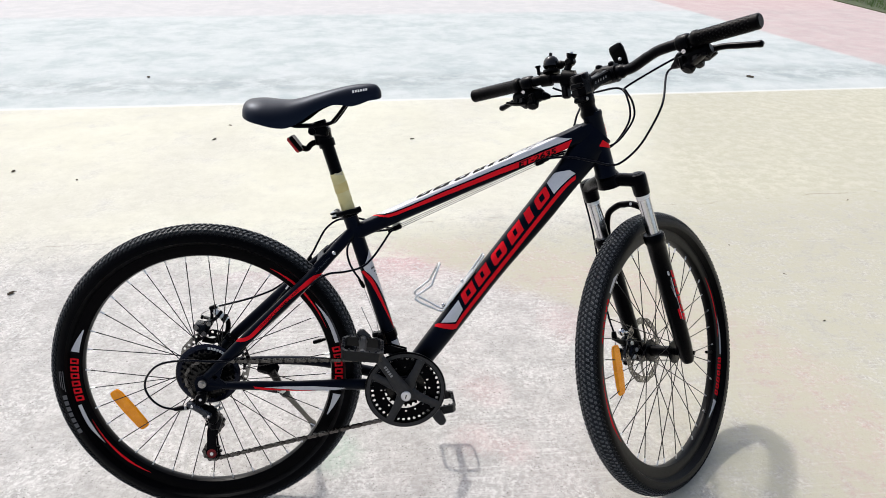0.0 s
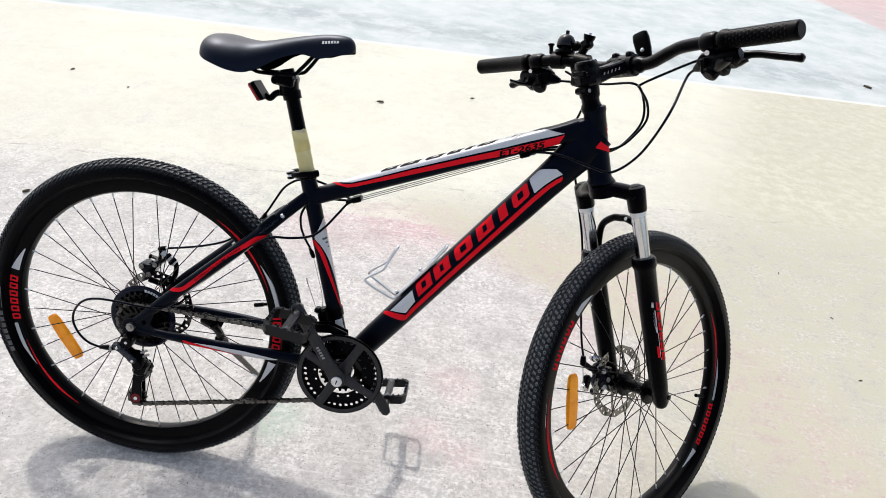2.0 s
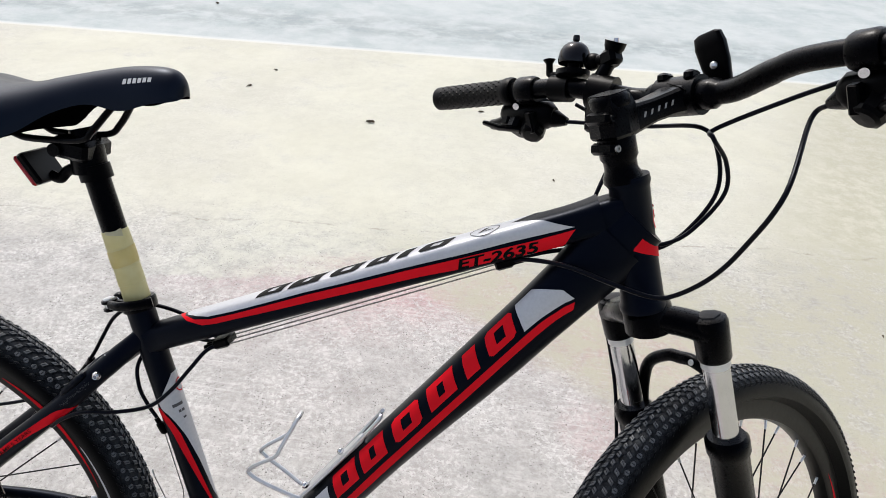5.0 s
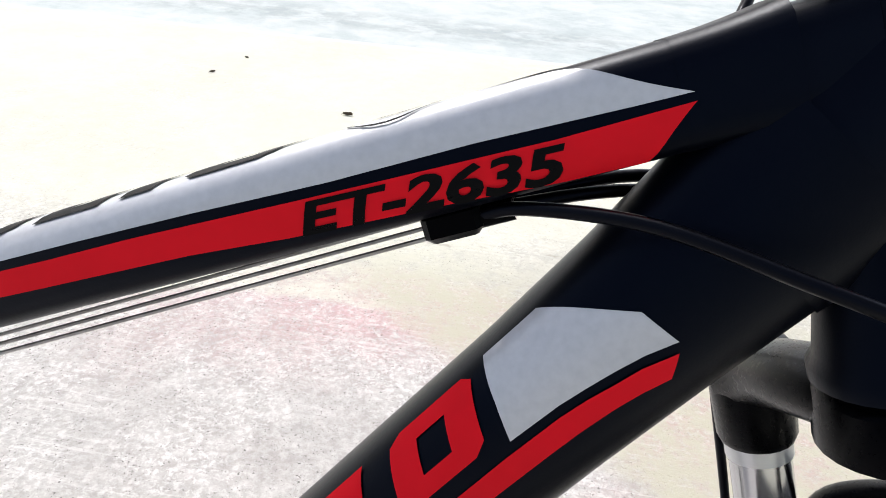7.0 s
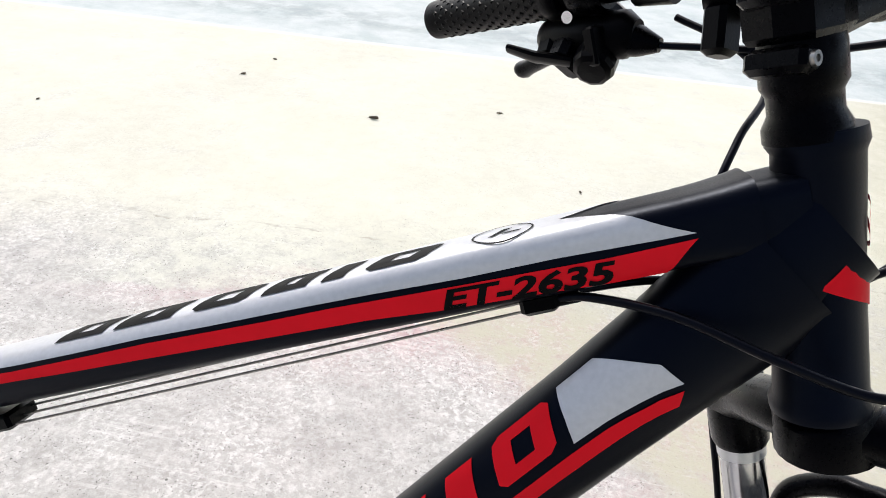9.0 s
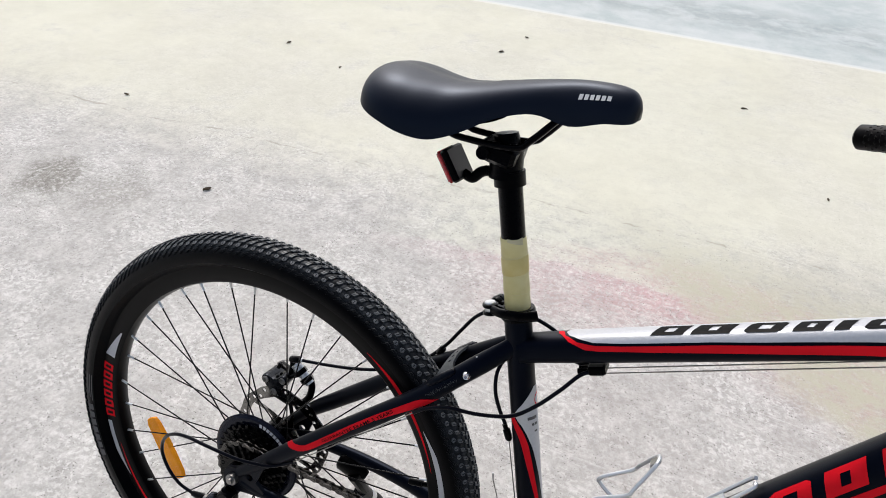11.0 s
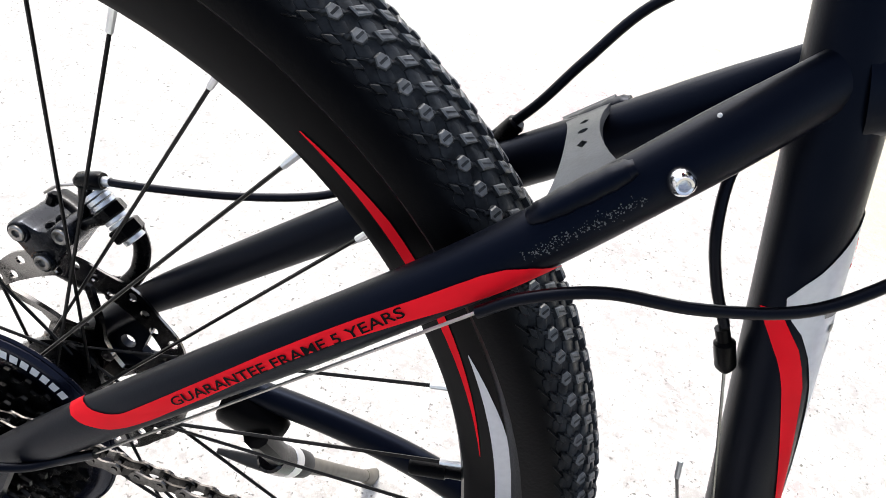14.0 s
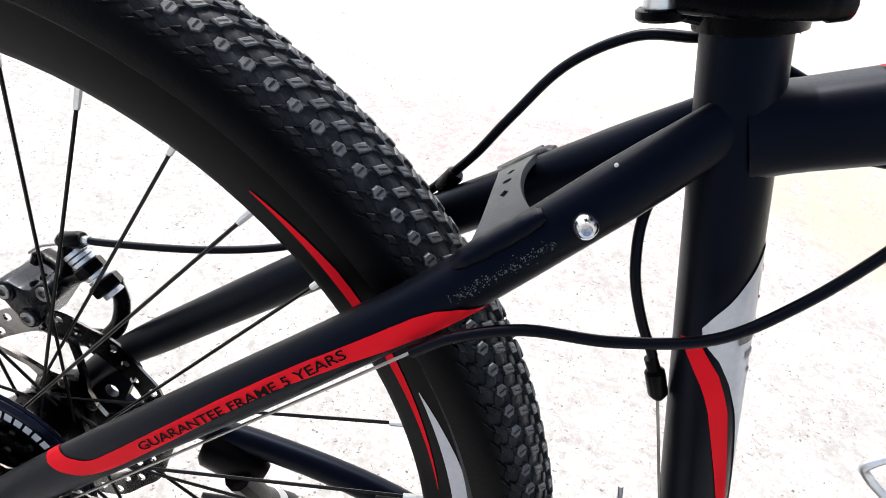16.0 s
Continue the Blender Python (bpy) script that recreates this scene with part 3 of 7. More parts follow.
for i, (x, y, size) in enumerate(((0.109, 2.295, 0.045), (-1.435, 2.13, 0.03), (3.314, 3.974, 0.07), (0.573, 2.557, 0.03), (-1.085, 2.004, 0.022), (-0.507, 2.853, 0.028), (-0.548, 2.592, 0.03), (0.905, 1.913, 0.022),
                                  (-1.624, 1.317, 0.03), (-0.915, 0.923, 0.035), (-1.317, 4.052, 0.05), (1.891, 0.579, 0.014), (1.819, 1.151, 0.013), (1.923, 0.901, 0.012), (2.608, 1.576, 0.018))):
    dry_leaf(x, y, size * 0.8, 67 * i % 360, i)


# ---- bicycle: x forwards, y to its left, z up from the rear axle; it leans on its kickstand ----
LEAN, NOSE = radians(13.915), 0.00756
bicycle = tagged(new("bicycle"), "matt black mountain bike with red decals leaning on its kickstand", "bicycle")
up_axis = Vector((NOSE, -math.sin(LEAN), math.cos(LEAN))).normalized()
fwd_axis = (Vector((1, 0, 0)) - up_axis * up_axis.x).normalized()
left_axis = up_axis.cross(fwd_axis)
to_world = Matrix((fwd_axis, left_axis, up_axis)).to_4x4()
to_world.translation = (0, 0, 0.3257)
bicycle.matrix_world = to_world
FORK_AT = Matrix.Translation((1.0572, 0.0325, -0.0158)) @ Matrix.Rotation(radians(42.37), 4, Vector((-math.cos(radians(71.5)), 0, math.sin(radians(71.5)))))


class Line(Tube):
    """A frame tube along a bent line."""

    def __init__(self, pts, dims, power=2.0):
        self.pts = spline(pts, 10)
        self.cum = [0.0]
        for p, q in zip(self.pts, self.pts[1:]):
            self.cum.append(self.cum[-1] + (q - p).length)
        self.len, self.dims, self.power = self.cum[-1], dims, power

    def at(self, s, q, off=0.0):
        i = max(0, min(len(self.pts) - 2, next((k for k, c in enumerate(self.cum) if c > s), len(self.pts) - 1) - 1))
        p, c = self.pts[i], self.pts[i + 1]
        t = (s - self.cum[i]) / (self.cum[i + 1] - self.cum[i])
        way = (self.pts[min(i + 2, len(self.pts) - 1)] - self.pts[max(i - 1, 0)]).normalized()
        side = Vector((0, -1, 0))
        side = (side - way * side.dot(way)).normalized()
        up = side.cross(way)
        if up.z < 0:
            up.negate()
        a, b = self.size(s)
        cs, sn = math.cos(q), math.sin(q)
        k = (abs(cs) ** self.power + abs(sn) ** self.power) ** (-1 / self.power)
        return p.lerp(c, t) + side * (a + off) * cs * k + up * (b + off) * sn * k


class DownTube(Tube):
    """The down tube: its belly drops towards the head, while its back stays straight."""

    def drop(self, s):
        t = s / self.len
        u, w = max(0, min(1, (t - 0.42) / 0.33)), max(0, min(1, (1 - t) / 0.08))
        return 0.0046 * u * u * (3 - 2 * u) * w

    def at(self, s, q, off=0.0):
        a, b = self.size(s)
        d = self.drop(s)
        c, n = math.cos(q), math.sin(q)
        k = (abs(c) ** self.power + abs(n) ** self.power) ** (-1 / self.power)
        return self.a + self.way * s + self.side * (a + off) * c * k + self.up * ((b + d + off) * n * k - d)

    def map(self, s, v, off):
        a, b = self.size(s)
        d = self.drop(s)
        q = v / ((a + b) / 2)
        return self.at(s, math.asin(max(-1, min(1, (b * math.sin(q) + d) / (b + d)))), off)


class TopTube(Tube):
    """The top tube: nearly round at the seat, with a flattened back towards the head."""

    def at(self, s, q, off=0.0):
        a, b = self.size(s)
        t = max(0, min(1, (s / self.len - 0.45) / 0.4))
        p = self.power + 2.6 * t * t * (3 - 2 * t)
        c, n = math.cos(q), math.sin(q)
        k = (abs(c) ** p + abs(n) ** p) ** (-1 / p)
        return self.a + self.way * s + self.side * (a + off) * c * k + self.up * (b + off) * n * k


# frame
down = DownTube((0.4345, -0.043), (0.868, 0.5127), [(0, 0.019, 0.0235), (0.2, 0.0235, 0.0265), (0.8, 0.024, 0.0265), (1, 0.022, 0.034)], 2.3)
top = TopTube((0.3295, 0.3041), (0.8522, 0.5205), [(0, 0.0150, 0.0160), (0.12, 0.0180, 0.0170), (0.45, 0.0185, 0.0178), (0.75, 0.0188, 0.0173), (1, 0.0192, 0.0172)], 2.9)
seat = Tube((0.4330, -0.043), (0.3237, 0.354), [(0, 0.0159, 0.0159), (1, 0.0159, 0.0159)])
frame_ob = part("frame", down.shape(), FRAME_BLACK, bicycle, "matt black welded alloy frame")
part("top_tube", top.shape(), FRAME_BLACK, frame_ob)
part("seat_tube", seat.shape(), FRAME_BLACK, frame_ob)
head = Shape().tube([(0.8505, 0, 0.556), (0.8525, 0, 0.549), (0.854, 0, 0.545), (0.870, 0, 0.487), (0.887, 0, 0.426), (0.888, 0, 0.422), (0.8895, 0, 0.417)], [0.0215, 0.0225, 0.0205, 0.0205, 0.0225, 0.0245, 0.024], 28)
part("head_tube", head, FRAME_BLACK, frame_ob)
# welds and gusset between the top and down tubes
gus = Shape()
gus.tube([(0.820, 0, 0.4805), (0.845, 0, 0.4905), (0.866, 0, 0.485)], [(0.013, 0.010), (0.018, 0.030), (0.019, 0.045)], 20, side=(0, 1, 0))
part("gusset", gus, FRAME_BLACK, frame_ob)
part("bottom_bracket_shell", Shape().lathe([(0.0, -0.036), (0.019, -0.036), (0.021, -0.034), (0.021, 0.034), (0.019, 0.036), (0.0, 0.036)], (0.4345, 0, -0.043), seg=28), FRAME_BLACK, frame_ob)


def fillet(tube, s0, s1, grow):
    """A soft weld bead: the tube's end flares by grow towards s1."""
    n, rings = 6, []
    for i in range(n + 1):
        t = i / n
        s = s0 + (s1 - s0) * t
        rings.append([tube.at(s, 2 * math.pi * j / 28, 0.0002 + grow * t * t) for j in range(28)])
    return Shape().rings(rings, cap=False)


for tube, s0, s1, grow in ((top, 0.030, 0.010, 0.0022), (top, top.len - 0.055, top.len - 0.022, 0.0025), (down, down.len - 0.065, down.len - 0.028, 0.003), (down, 0.045, 0.020, 0.0025)):
    part("weld", fillet(tube, s0, s1, grow), FRAME_BLACK, frame_ob)
stays = []
for y in (-1, 1):
    if y < 0:
        rise = [(0.008, -0.063, 0.012), (0.036, -0.062, 0.037), (0.103, -0.0555, 0.098), (0.205, -0.046, 0.1895), (0.2472, -0.0385, 0.2283), (0.2862, -0.0283, 0.2683), (0.3308, -0.0098, 0.3117)]
    else:
        rise = [(0.005, 0.063, 0.015), (0.030, 0.062, 0.044), (0.0965, 0.0555, 0.1045), (0.1995, 0.046, 0.1950), (0.2435, 0.0385, 0.2320), (0.2868, 0.0283, 0.2677), (0.3325, 0.0098, 0.3100)]
    ss = Line(rise,
              [(0, 0.0075, 0.0085), (0.22, 0.0098, 0.0120), (0.5, 0.0108, 0.0126), (0.68, 0.0104, 0.0121), (0.9, 0.0102, 0.0122), (1, 0.0058, 0.0110)])
    if y < 0:
        run = [(0.012, -0.062, -0.004), (0.06, -0.060, -0.011), (0.2, -0.054, -0.022), (0.3, -0.043, -0.029), (0.36, -0.034, -0.036), (0.425, -0.024, -0.043)]
    else:
        run = [(0.012, 0.063, -0.004), (0.06, 0.071, -0.008), (0.12, 0.0770, -0.0125), (0.19, 0.0745, -0.0155), (0.25, 0.0670, -0.0205), (0.31, 0.050, -0.028), (0.36, 0.036, -0.036), (0.425, 0.024, -0.043)]
    cs = Line(run,
              [(0, 0.007, 0.008), (0.3, 0.009, 0.0105), (0.75, 0.009, 0.013), (1, 0.010, 0.014)])
    part("seat_stay", ss.shape(20, 30), FRAME_BLACK, frame_ob)
    part("chain_stay", cs.shape(20, 30), FRAME_BLACK, frame_ob)
    if y < 0:
        stays = [ss, cs]
    tab = Matrix.Translation((0, 0.0645 * y, 0)) @ Matrix.Rotation(radians(90), 4, "X")
    drop = [(-0.016, -0.010), (-0.010, -0.018), (0.006, -0.020), (0.03, -0.016), (0.048, -0.013), (0.05, -0.004), (0.036, 0.008), (0.046, 0.036), (0.040, 0.046), (0.028, 0.042), (0.010, 0.020), (-0.010, 0.014), (-0.017, 0.004)]
    if y < 0:
        drop = drop[:1] + [(-0.014, -0.026), (-0.010, -0.036), (0.002, -0.036), (0.008, -0.026)] + drop[2:]
    part("dropout", Shape().plate(drop, [circle(0.0055, 12, 0.026, 0.012)], 0.006, tab), FRAME_BLACK, frame_ob)
# pierced bridge between the seat stays
def bridge():
    """A waisted plate with three holes, arched across from stay to stay."""
    outer = []
    for sd in (1, -1):
        ts = [k / 12 for k in range(13)]
        for t in (ts if sd > 0 else reversed(ts)):
            v = -0.0345 + 0.0775 * t
            w = 0.0070 + (0.0080 - 0.0025 * t) * abs(2 * t - 1) ** 2.2
            outer.append((v, sd * w))
    def diamond(v):
        return [(v - 0.0030, 0), (v, -0.0021), (v + 0.0030, 0), (v, 0.0021)]
    holes = [diamond(-0.0080), circle(0.0022, 10, 0.0045, 0), diamond(0.0170)]
    s = Shape().plate(list(reversed(outer)), holes, 0.0030)
    e1 = Vector((0.74, 0, 0.67))
    nrm = Vector((-0.67, 0, 0.74))
    pts = []
    for v, w, h in s.v:
        t = (v + 0.039) / 0.078
        c = Vector((0.2618, v, 0.2588)) + nrm * (0.0065 * math.sin(math.pi * min(t, 1)) - 0.0030 + 0.004 * max(t, 0) ** 3)
        pts.append(tuple(c + e1 * w + nrm * h))
    s.v = pts
    return s


plate = part("bridge", bridge(), BRIDGE_GREY, frame_ob, "grey pierced seat stay bridge")
for y in (-1, 1):
    bead = spline([(0.2475, 0.0402 * y, 0.2425), (0.252, 0.0398 * y, 0.2475), (0.262, 0.0382 * y, 0.2575), (0.271, 0.0366 * y, 0.2665), (0.2755, 0.0358 * y, 0.2705)], 4)
    part("weld", Shape().tube(bead, [(0.0066 * k, 0.0046 * k) for k in (0.35 + 0.65 * math.sin(math.pi * (i + 0.5) / len(bead)) ** 0.5 + 0.06 * math.sin(2.4 * i) for i in range(len(bead)))], 14, side=(0, 1, 0)), FRAME_BLACK, frame_ob)

# decals
def decal(name, tube, loops, mat, label, off=0.0005):
    return part(name, tube.decal(loops, off), mat, frame_ob, label)


decal("silver_decal", down, [[(0.5515, 0.0265), (0.5765, 0.0266), (0.6022, 0.0040), (0.6040, -0.0097), (0.5935, -0.0064), (0.5828, -0.0043), (0.5720, -0.0027), (0.5621, -0.0015), (0.5409, -0.0005), (0.5461, 0.0112)]], SILVER_PAINT, "silver panel decal")
decal("silver_decal", down, [[(0.163, 0.0195), (0.1845, -0.0040), (0.2175, 0.0005), (0.2280, 0.0200)]], SILVER_PAINT, "silver panel decal")
decal("red_stripe", down, [[(0.6015, -0.0128), (0.5939, -0.0188), (0.5841, -0.0161), (0.5741, -0.0144), (0.5600, -0.0131), (0.5467, -0.0126), (0.52, -0.0120), (0.30, -0.0118), (0.2, -0.0128), (0.172, -0.0150), (0.166, -0.009), (0.146, 0.027), (0.150, 0.0305), (0.157, 0.024), (0.1815, -0.0072), (0.2, -0.0052), (0.30, -0.0032), (0.5346, -0.0038), (0.5590, -0.0046), (0.5700, -0.0058), (0.5799, -0.0076), (0.5898, -0.0091)]], RED, "red stripe decal")
decal("wordmark", down, blocks(((0.2290, 0.2700, 0.30), (0.2790, 0.3215, 0.22), (0.3370, 0.3830, 0.34), (0.3970, 0.4400, 0.24), (0.4560, 0.4765, 0.0), (0.4920, 0.5330, 0.34)), 0.0022, 0.0250, 0.52), RED, "red slanted wordmark blocks")
SILVER_TOP = [(0.0660, 0.0283), (0.0705, 0.0205), (0.0824, 0.0150), (0.098, 0.0108), (0.128, 0.0094), (0.17, 0.0089), (0.2186, 0.0088), (0.258, 0.0076), (0.307, 0.0068), (0.352, 0.0057), (0.4005, 0.0038), (0.449, 0.0034), (0.499, 0.0014), (0.5146, 0.0010), (0.4875, 0.0137), (0.470, 0.0205), (0.4545, 0.0275), (0.453, 0.0283)]
decal("silver_decal", top, [SILVER_TOP + [(a, 0.0566 - c) for a, c in reversed(SILVER_TOP[1:-1])]], SILVER_PAINT, "silver panel decal with a forked end")
decal("red_stripe", top, [[(0.0625, 0.0310), (0.0665, 0.0205), (0.0800, 0.0118), (0.098, 0.0080), (0.128, 0.0066), (0.17, 0.0061), (0.2186, 0.0059), (0.2935, 0.0036), (0.329, 0.0031), (0.388, 0.0008), (0.473, -0.0020), (0.5147, -0.0018), (0.5035, -0.0107), (0.4982, -0.0148), (0.4728, -0.0140), (0.4418, -0.0120), (0.4036, -0.0106), (0.3822, -0.0098), (0.3466, -0.0073), (0.29, -0.0054), (0.2145, -0.0025), (0.16, -0.0008), (0.127, 0.0008), (0.105, 0.0014), (0.088, 0.0036), (0.070, 0.0129), (0.0580, 0.0255), (0.0565, 0.0310)]], RED, "red stripe decal")
decal("wordmark", top, blocks(((0.1575, 0.190, 0.30), (0.197, 0.2345, 0.22), (0.2465, 0.2805, 0.34), (0.2900, 0.3170, 0.22), (0.3255, 0.3385, 0.0), (0.3495, 0.3830, 0.34)), 0.0165, 0.0325, 0.66), INK, "black slanted wordmark blocks", 0.0009)
decal("emblem", top, [{"outer": [(0.424 + 0.0165 * math.cos(a), 0.0265 + 0.0115 * math.sin(a)) for a in (k * 0.2618 for k in range(24))], "holes": [[(0.424 + 0.0154 * math.cos(a), 0.0265 + 0.0106 * math.sin(a)) for a in (k * 0.2618 for k in range(24))]]}, [(0.4165, 0.0225), (0.4195, 0.0225), (0.4290, 0.0320), (0.4240, 0.0320)], [(0.4235, 0.0240), (0.4330, 0.0240), (0.4338, 0.0258), (0.4252, 0.0258)]], INK, "round black emblem outline", 0.0009)
decal("silver_decal", seat, [[(0.318, 0.0190), (0.3046, 0.0082), (0.2975, 0.0031), (0.2919, -0.0017), (0.2848, -0.0065), (0.2784, -0.0055), (0.2693, 0.0015), (0.2577, 0.0065), (0.2407, 0.0118), (0.2316, 0.0138), (0.20, 0.0190), (0.150, 0.0245), (0.140, 0.028), (0.150, 0.031), (0.21, 0.0335), (0.318, 0.035)]], SILVER_PAINT, "silver leaf decal")
decal("red_stripe", seat, [[(0.2770, -0.0160), (0.2790, -0.0076), (0.2622, 0.0019), (0.2530, 0.0049), (0.2421, 0.0078), (0.2206, 0.0104), (0.18, 0.0150), (0.15, 0.0182), (0.122, 0.022), (0.14, 0.0165), (0.1737, 0.0106), (0.2116, 0.0045), (0.2423, -0.0006), (0.2500, -0.0026), (0.2563, -0.0048), (0.2660, -0.0096)]], RED, "red leaf decal")
decal("small_print", seat, [[(0.2765, 0.0085), (0.2805, 0.0085), (0.2805, 0.0210), (0.2765, 0.0210)], [(0.2680, 0.0135), (0.2715, 0.0135), (0.2715, 0.0165), (0.2680, 0.0165)], [(0.2680, 0.0172), (0.2715, 0.0172), (0.2715, 0.0210), (0.2680, 0.0210)], [(0.2590, 0.0165), (0.2615, 0.0165), (0.2615, 0.0205), (0.2590, 0.0205)]], GREY_PRINT, "grey illegible print", 0.0009)
decal("emblem", seat, [{"outer": [(0.3000 + 0.0085 * math.cos(k * 0.3142), 0.0265 + 0.0075 * math.sin(k * 0.3142)) for k in range(20)], "holes": [[(0.3000 + 0.0070 * math.cos(k * 0.3142), 0.0265 + 0.0061 * math.sin(k * 0.3142)) for k in range(20)]]}], RED, "round red emblem outline", 0.0009)
ss, cs = stays
decal("red_stripe", ss, [[(0.1020, 0.0175), (0.1085, 0.0205), (0.1106, 0.0167), (0.1130, 0.0132), (0.1159, 0.0101), (0.1188, 0.0078), (0.1219, 0.0061), (0.1252, 0.0045), (0.1287, 0.0032), (0.1324, 0.0023), (0.1362, 0.0020), (0.1527, 0.0023), (0.1842, 0.0033), (0.2131, 0.0042), (0.2396, 0.0044), (0.2600, 0.0040), (0.2817, 0.0028), (0.3000, 0.0019), (0.3100, 0.0011), (0.3185, -0.0006), (0.3268, -0.0046), (0.3375, -0.0135), (0.3196, -0.0120), (0.3033, -0.0082), (0.2767, -0.0042), (0.2487, -0.0018), (0.2229, -0.0016), (0.1942, -0.0030), (0.1783, -0.0041), (0.1629, -0.0048), (0.1454, -0.0056), (0.1370, -0.0054), (0.1299, -0.0047), (0.1255, -0.0038), (0.1218, -0.0026), (0.1182, -0.0008), (0.1151, 0.0011), (0.1120, 0.0030), (0.1093, 0.0051), (0.1072, 0.0072), (0.1053, 0.0093)]], RED, "red stripe decal")
decal("red_stripe", cs, [[(0.094, 0.0015), (0.112, 0.0000), (0.16, -0.0040), (0.228, -0.0100), (0.21, -0.0125), (0.16, -0.0085), (0.115, -0.0058), (0.098, -0.0030)]], RED, "red stripe decal")
decal("silver_decal", cs, [[(0.1165, 0.0003), (0.16, 0.0022), (0.22, 0.0022), (0.292, -0.0040), (0.270, -0.0100), (0.235, -0.0098), (0.165, -0.0036)]], SILVER_PAINT, "silver stripe decal")


def words(tube, text, s0, s1, v0, h, drop, mat, name, off=0.0009, shear=0.25, bold=0.0):
    co, fs = letters(text, 1.0, shear, bold=bold)
    x0, x1 = min(c[0] for c in co), max(c[0] for c in co)
    y1 = max(c[1] for c in co)
    co, fs = split(co, fs, 0.06)
    s = Shape()
    s.add([tube.map(s0 + (c[0] - x0) / (x1 - x0) * (s1 - s0), v0 + drop * (c[0] - x0) / (x1 - x0) + c[1] / y1 * h, off) for c in co], fs)
    return part(name, s, mat, frame_ob, "printed letters")


words(top, "ET-2635", 0.3870, 0.4755, -0.0096, 0.0098, -0.0034, INK, "lettering", bold=0.032)
words(ss, "GUARANTEE FRAME 5 YEARS", 0.1618, 0.2778, -0.0027, 0.0040, 0.0012, INK, "lettering", shear=0.0, bold=0.012)
HT = Tube((0.8885, 0.42), (0.8525, 0.55), [(0, 0.0212, 0.0212), (1, 0.0212, 0.0212)])
decal("red_patch", HT, [[(0.068, -0.0063), (0.081, 0.0065), (0.0722, 0.0295), (0.050, 0.034)]], RED, "red wedge decal")
ring_pts = [(0.094 + 0.013 * math.cos(k * 0.3142), 0.033 + 0.012 * math.sin(k * 0.3142)) for k in range(20)]
decal("emblem", HT, [{"outer": ring_pts, "holes": [[(0.094 + 0.0105 * math.cos(k * 0.3142), 0.033 + 0.0098 * math.sin(k * 0.3142)) for k in range(20)]]}, [(0.088, 0.029), (0.092, 0.028), (0.101, 0.037), (0.096, 0.038)]], RED, "round red emblem")
# chipped paint on the stay
chips = Shape()
rnd = random.Random(3)
for k in range(230):
    s, v = 0.326 + 0.046 * rnd.random(), rnd.gauss(0.0, 0.0012)
    v -= 0.03 * (s - 0.345)
    r = rnd.uniform(0.00010, 0.00036) * (1.5 if k % 9 == 0 else 1)
    ring = [ss.map(s + r * rnd.uniform(0.5, 1.2) * math.cos(a), v + r * rnd.uniform(0.5, 1.2) * math.sin(a), 0.0004) for a in (0.2, 1.2, 2.4, 3.5, 4.6, 5.6)]
    chips.add(ring, [(0, 1, 2, 3, 4, 5)])
part("scuff", chips, material("bare_chips", (0.055, 0.058, 0.065), 0.6), frame_ob, "small scuffs through the black paint")
bolt = Shape().lathe([(0.0, 0.0062), (0.0019, 0.0062), (0.0021, 0.0096), (0.0030, 0.0098), (0.0042, 0.0084), (0.0049, 0.0062), (0.0050, 0.0040), (0.0046, 0.0), (0.0, 0.0)], ss.map(0.3835, -0.0012, -0.004), (0.12, -1, 0.10), 24)
part("bolt", bolt, CHROME, frame_ob, "chromed hex bolt")
for y in (-1, 1):
    part("bolt", Shape().ball(ss.map(0.4033, 0.0118, 0.0) if y < 0 else (0.30, 0.034, 0.285), 0.0009, 8), WHITE_PRINT, frame_ob)


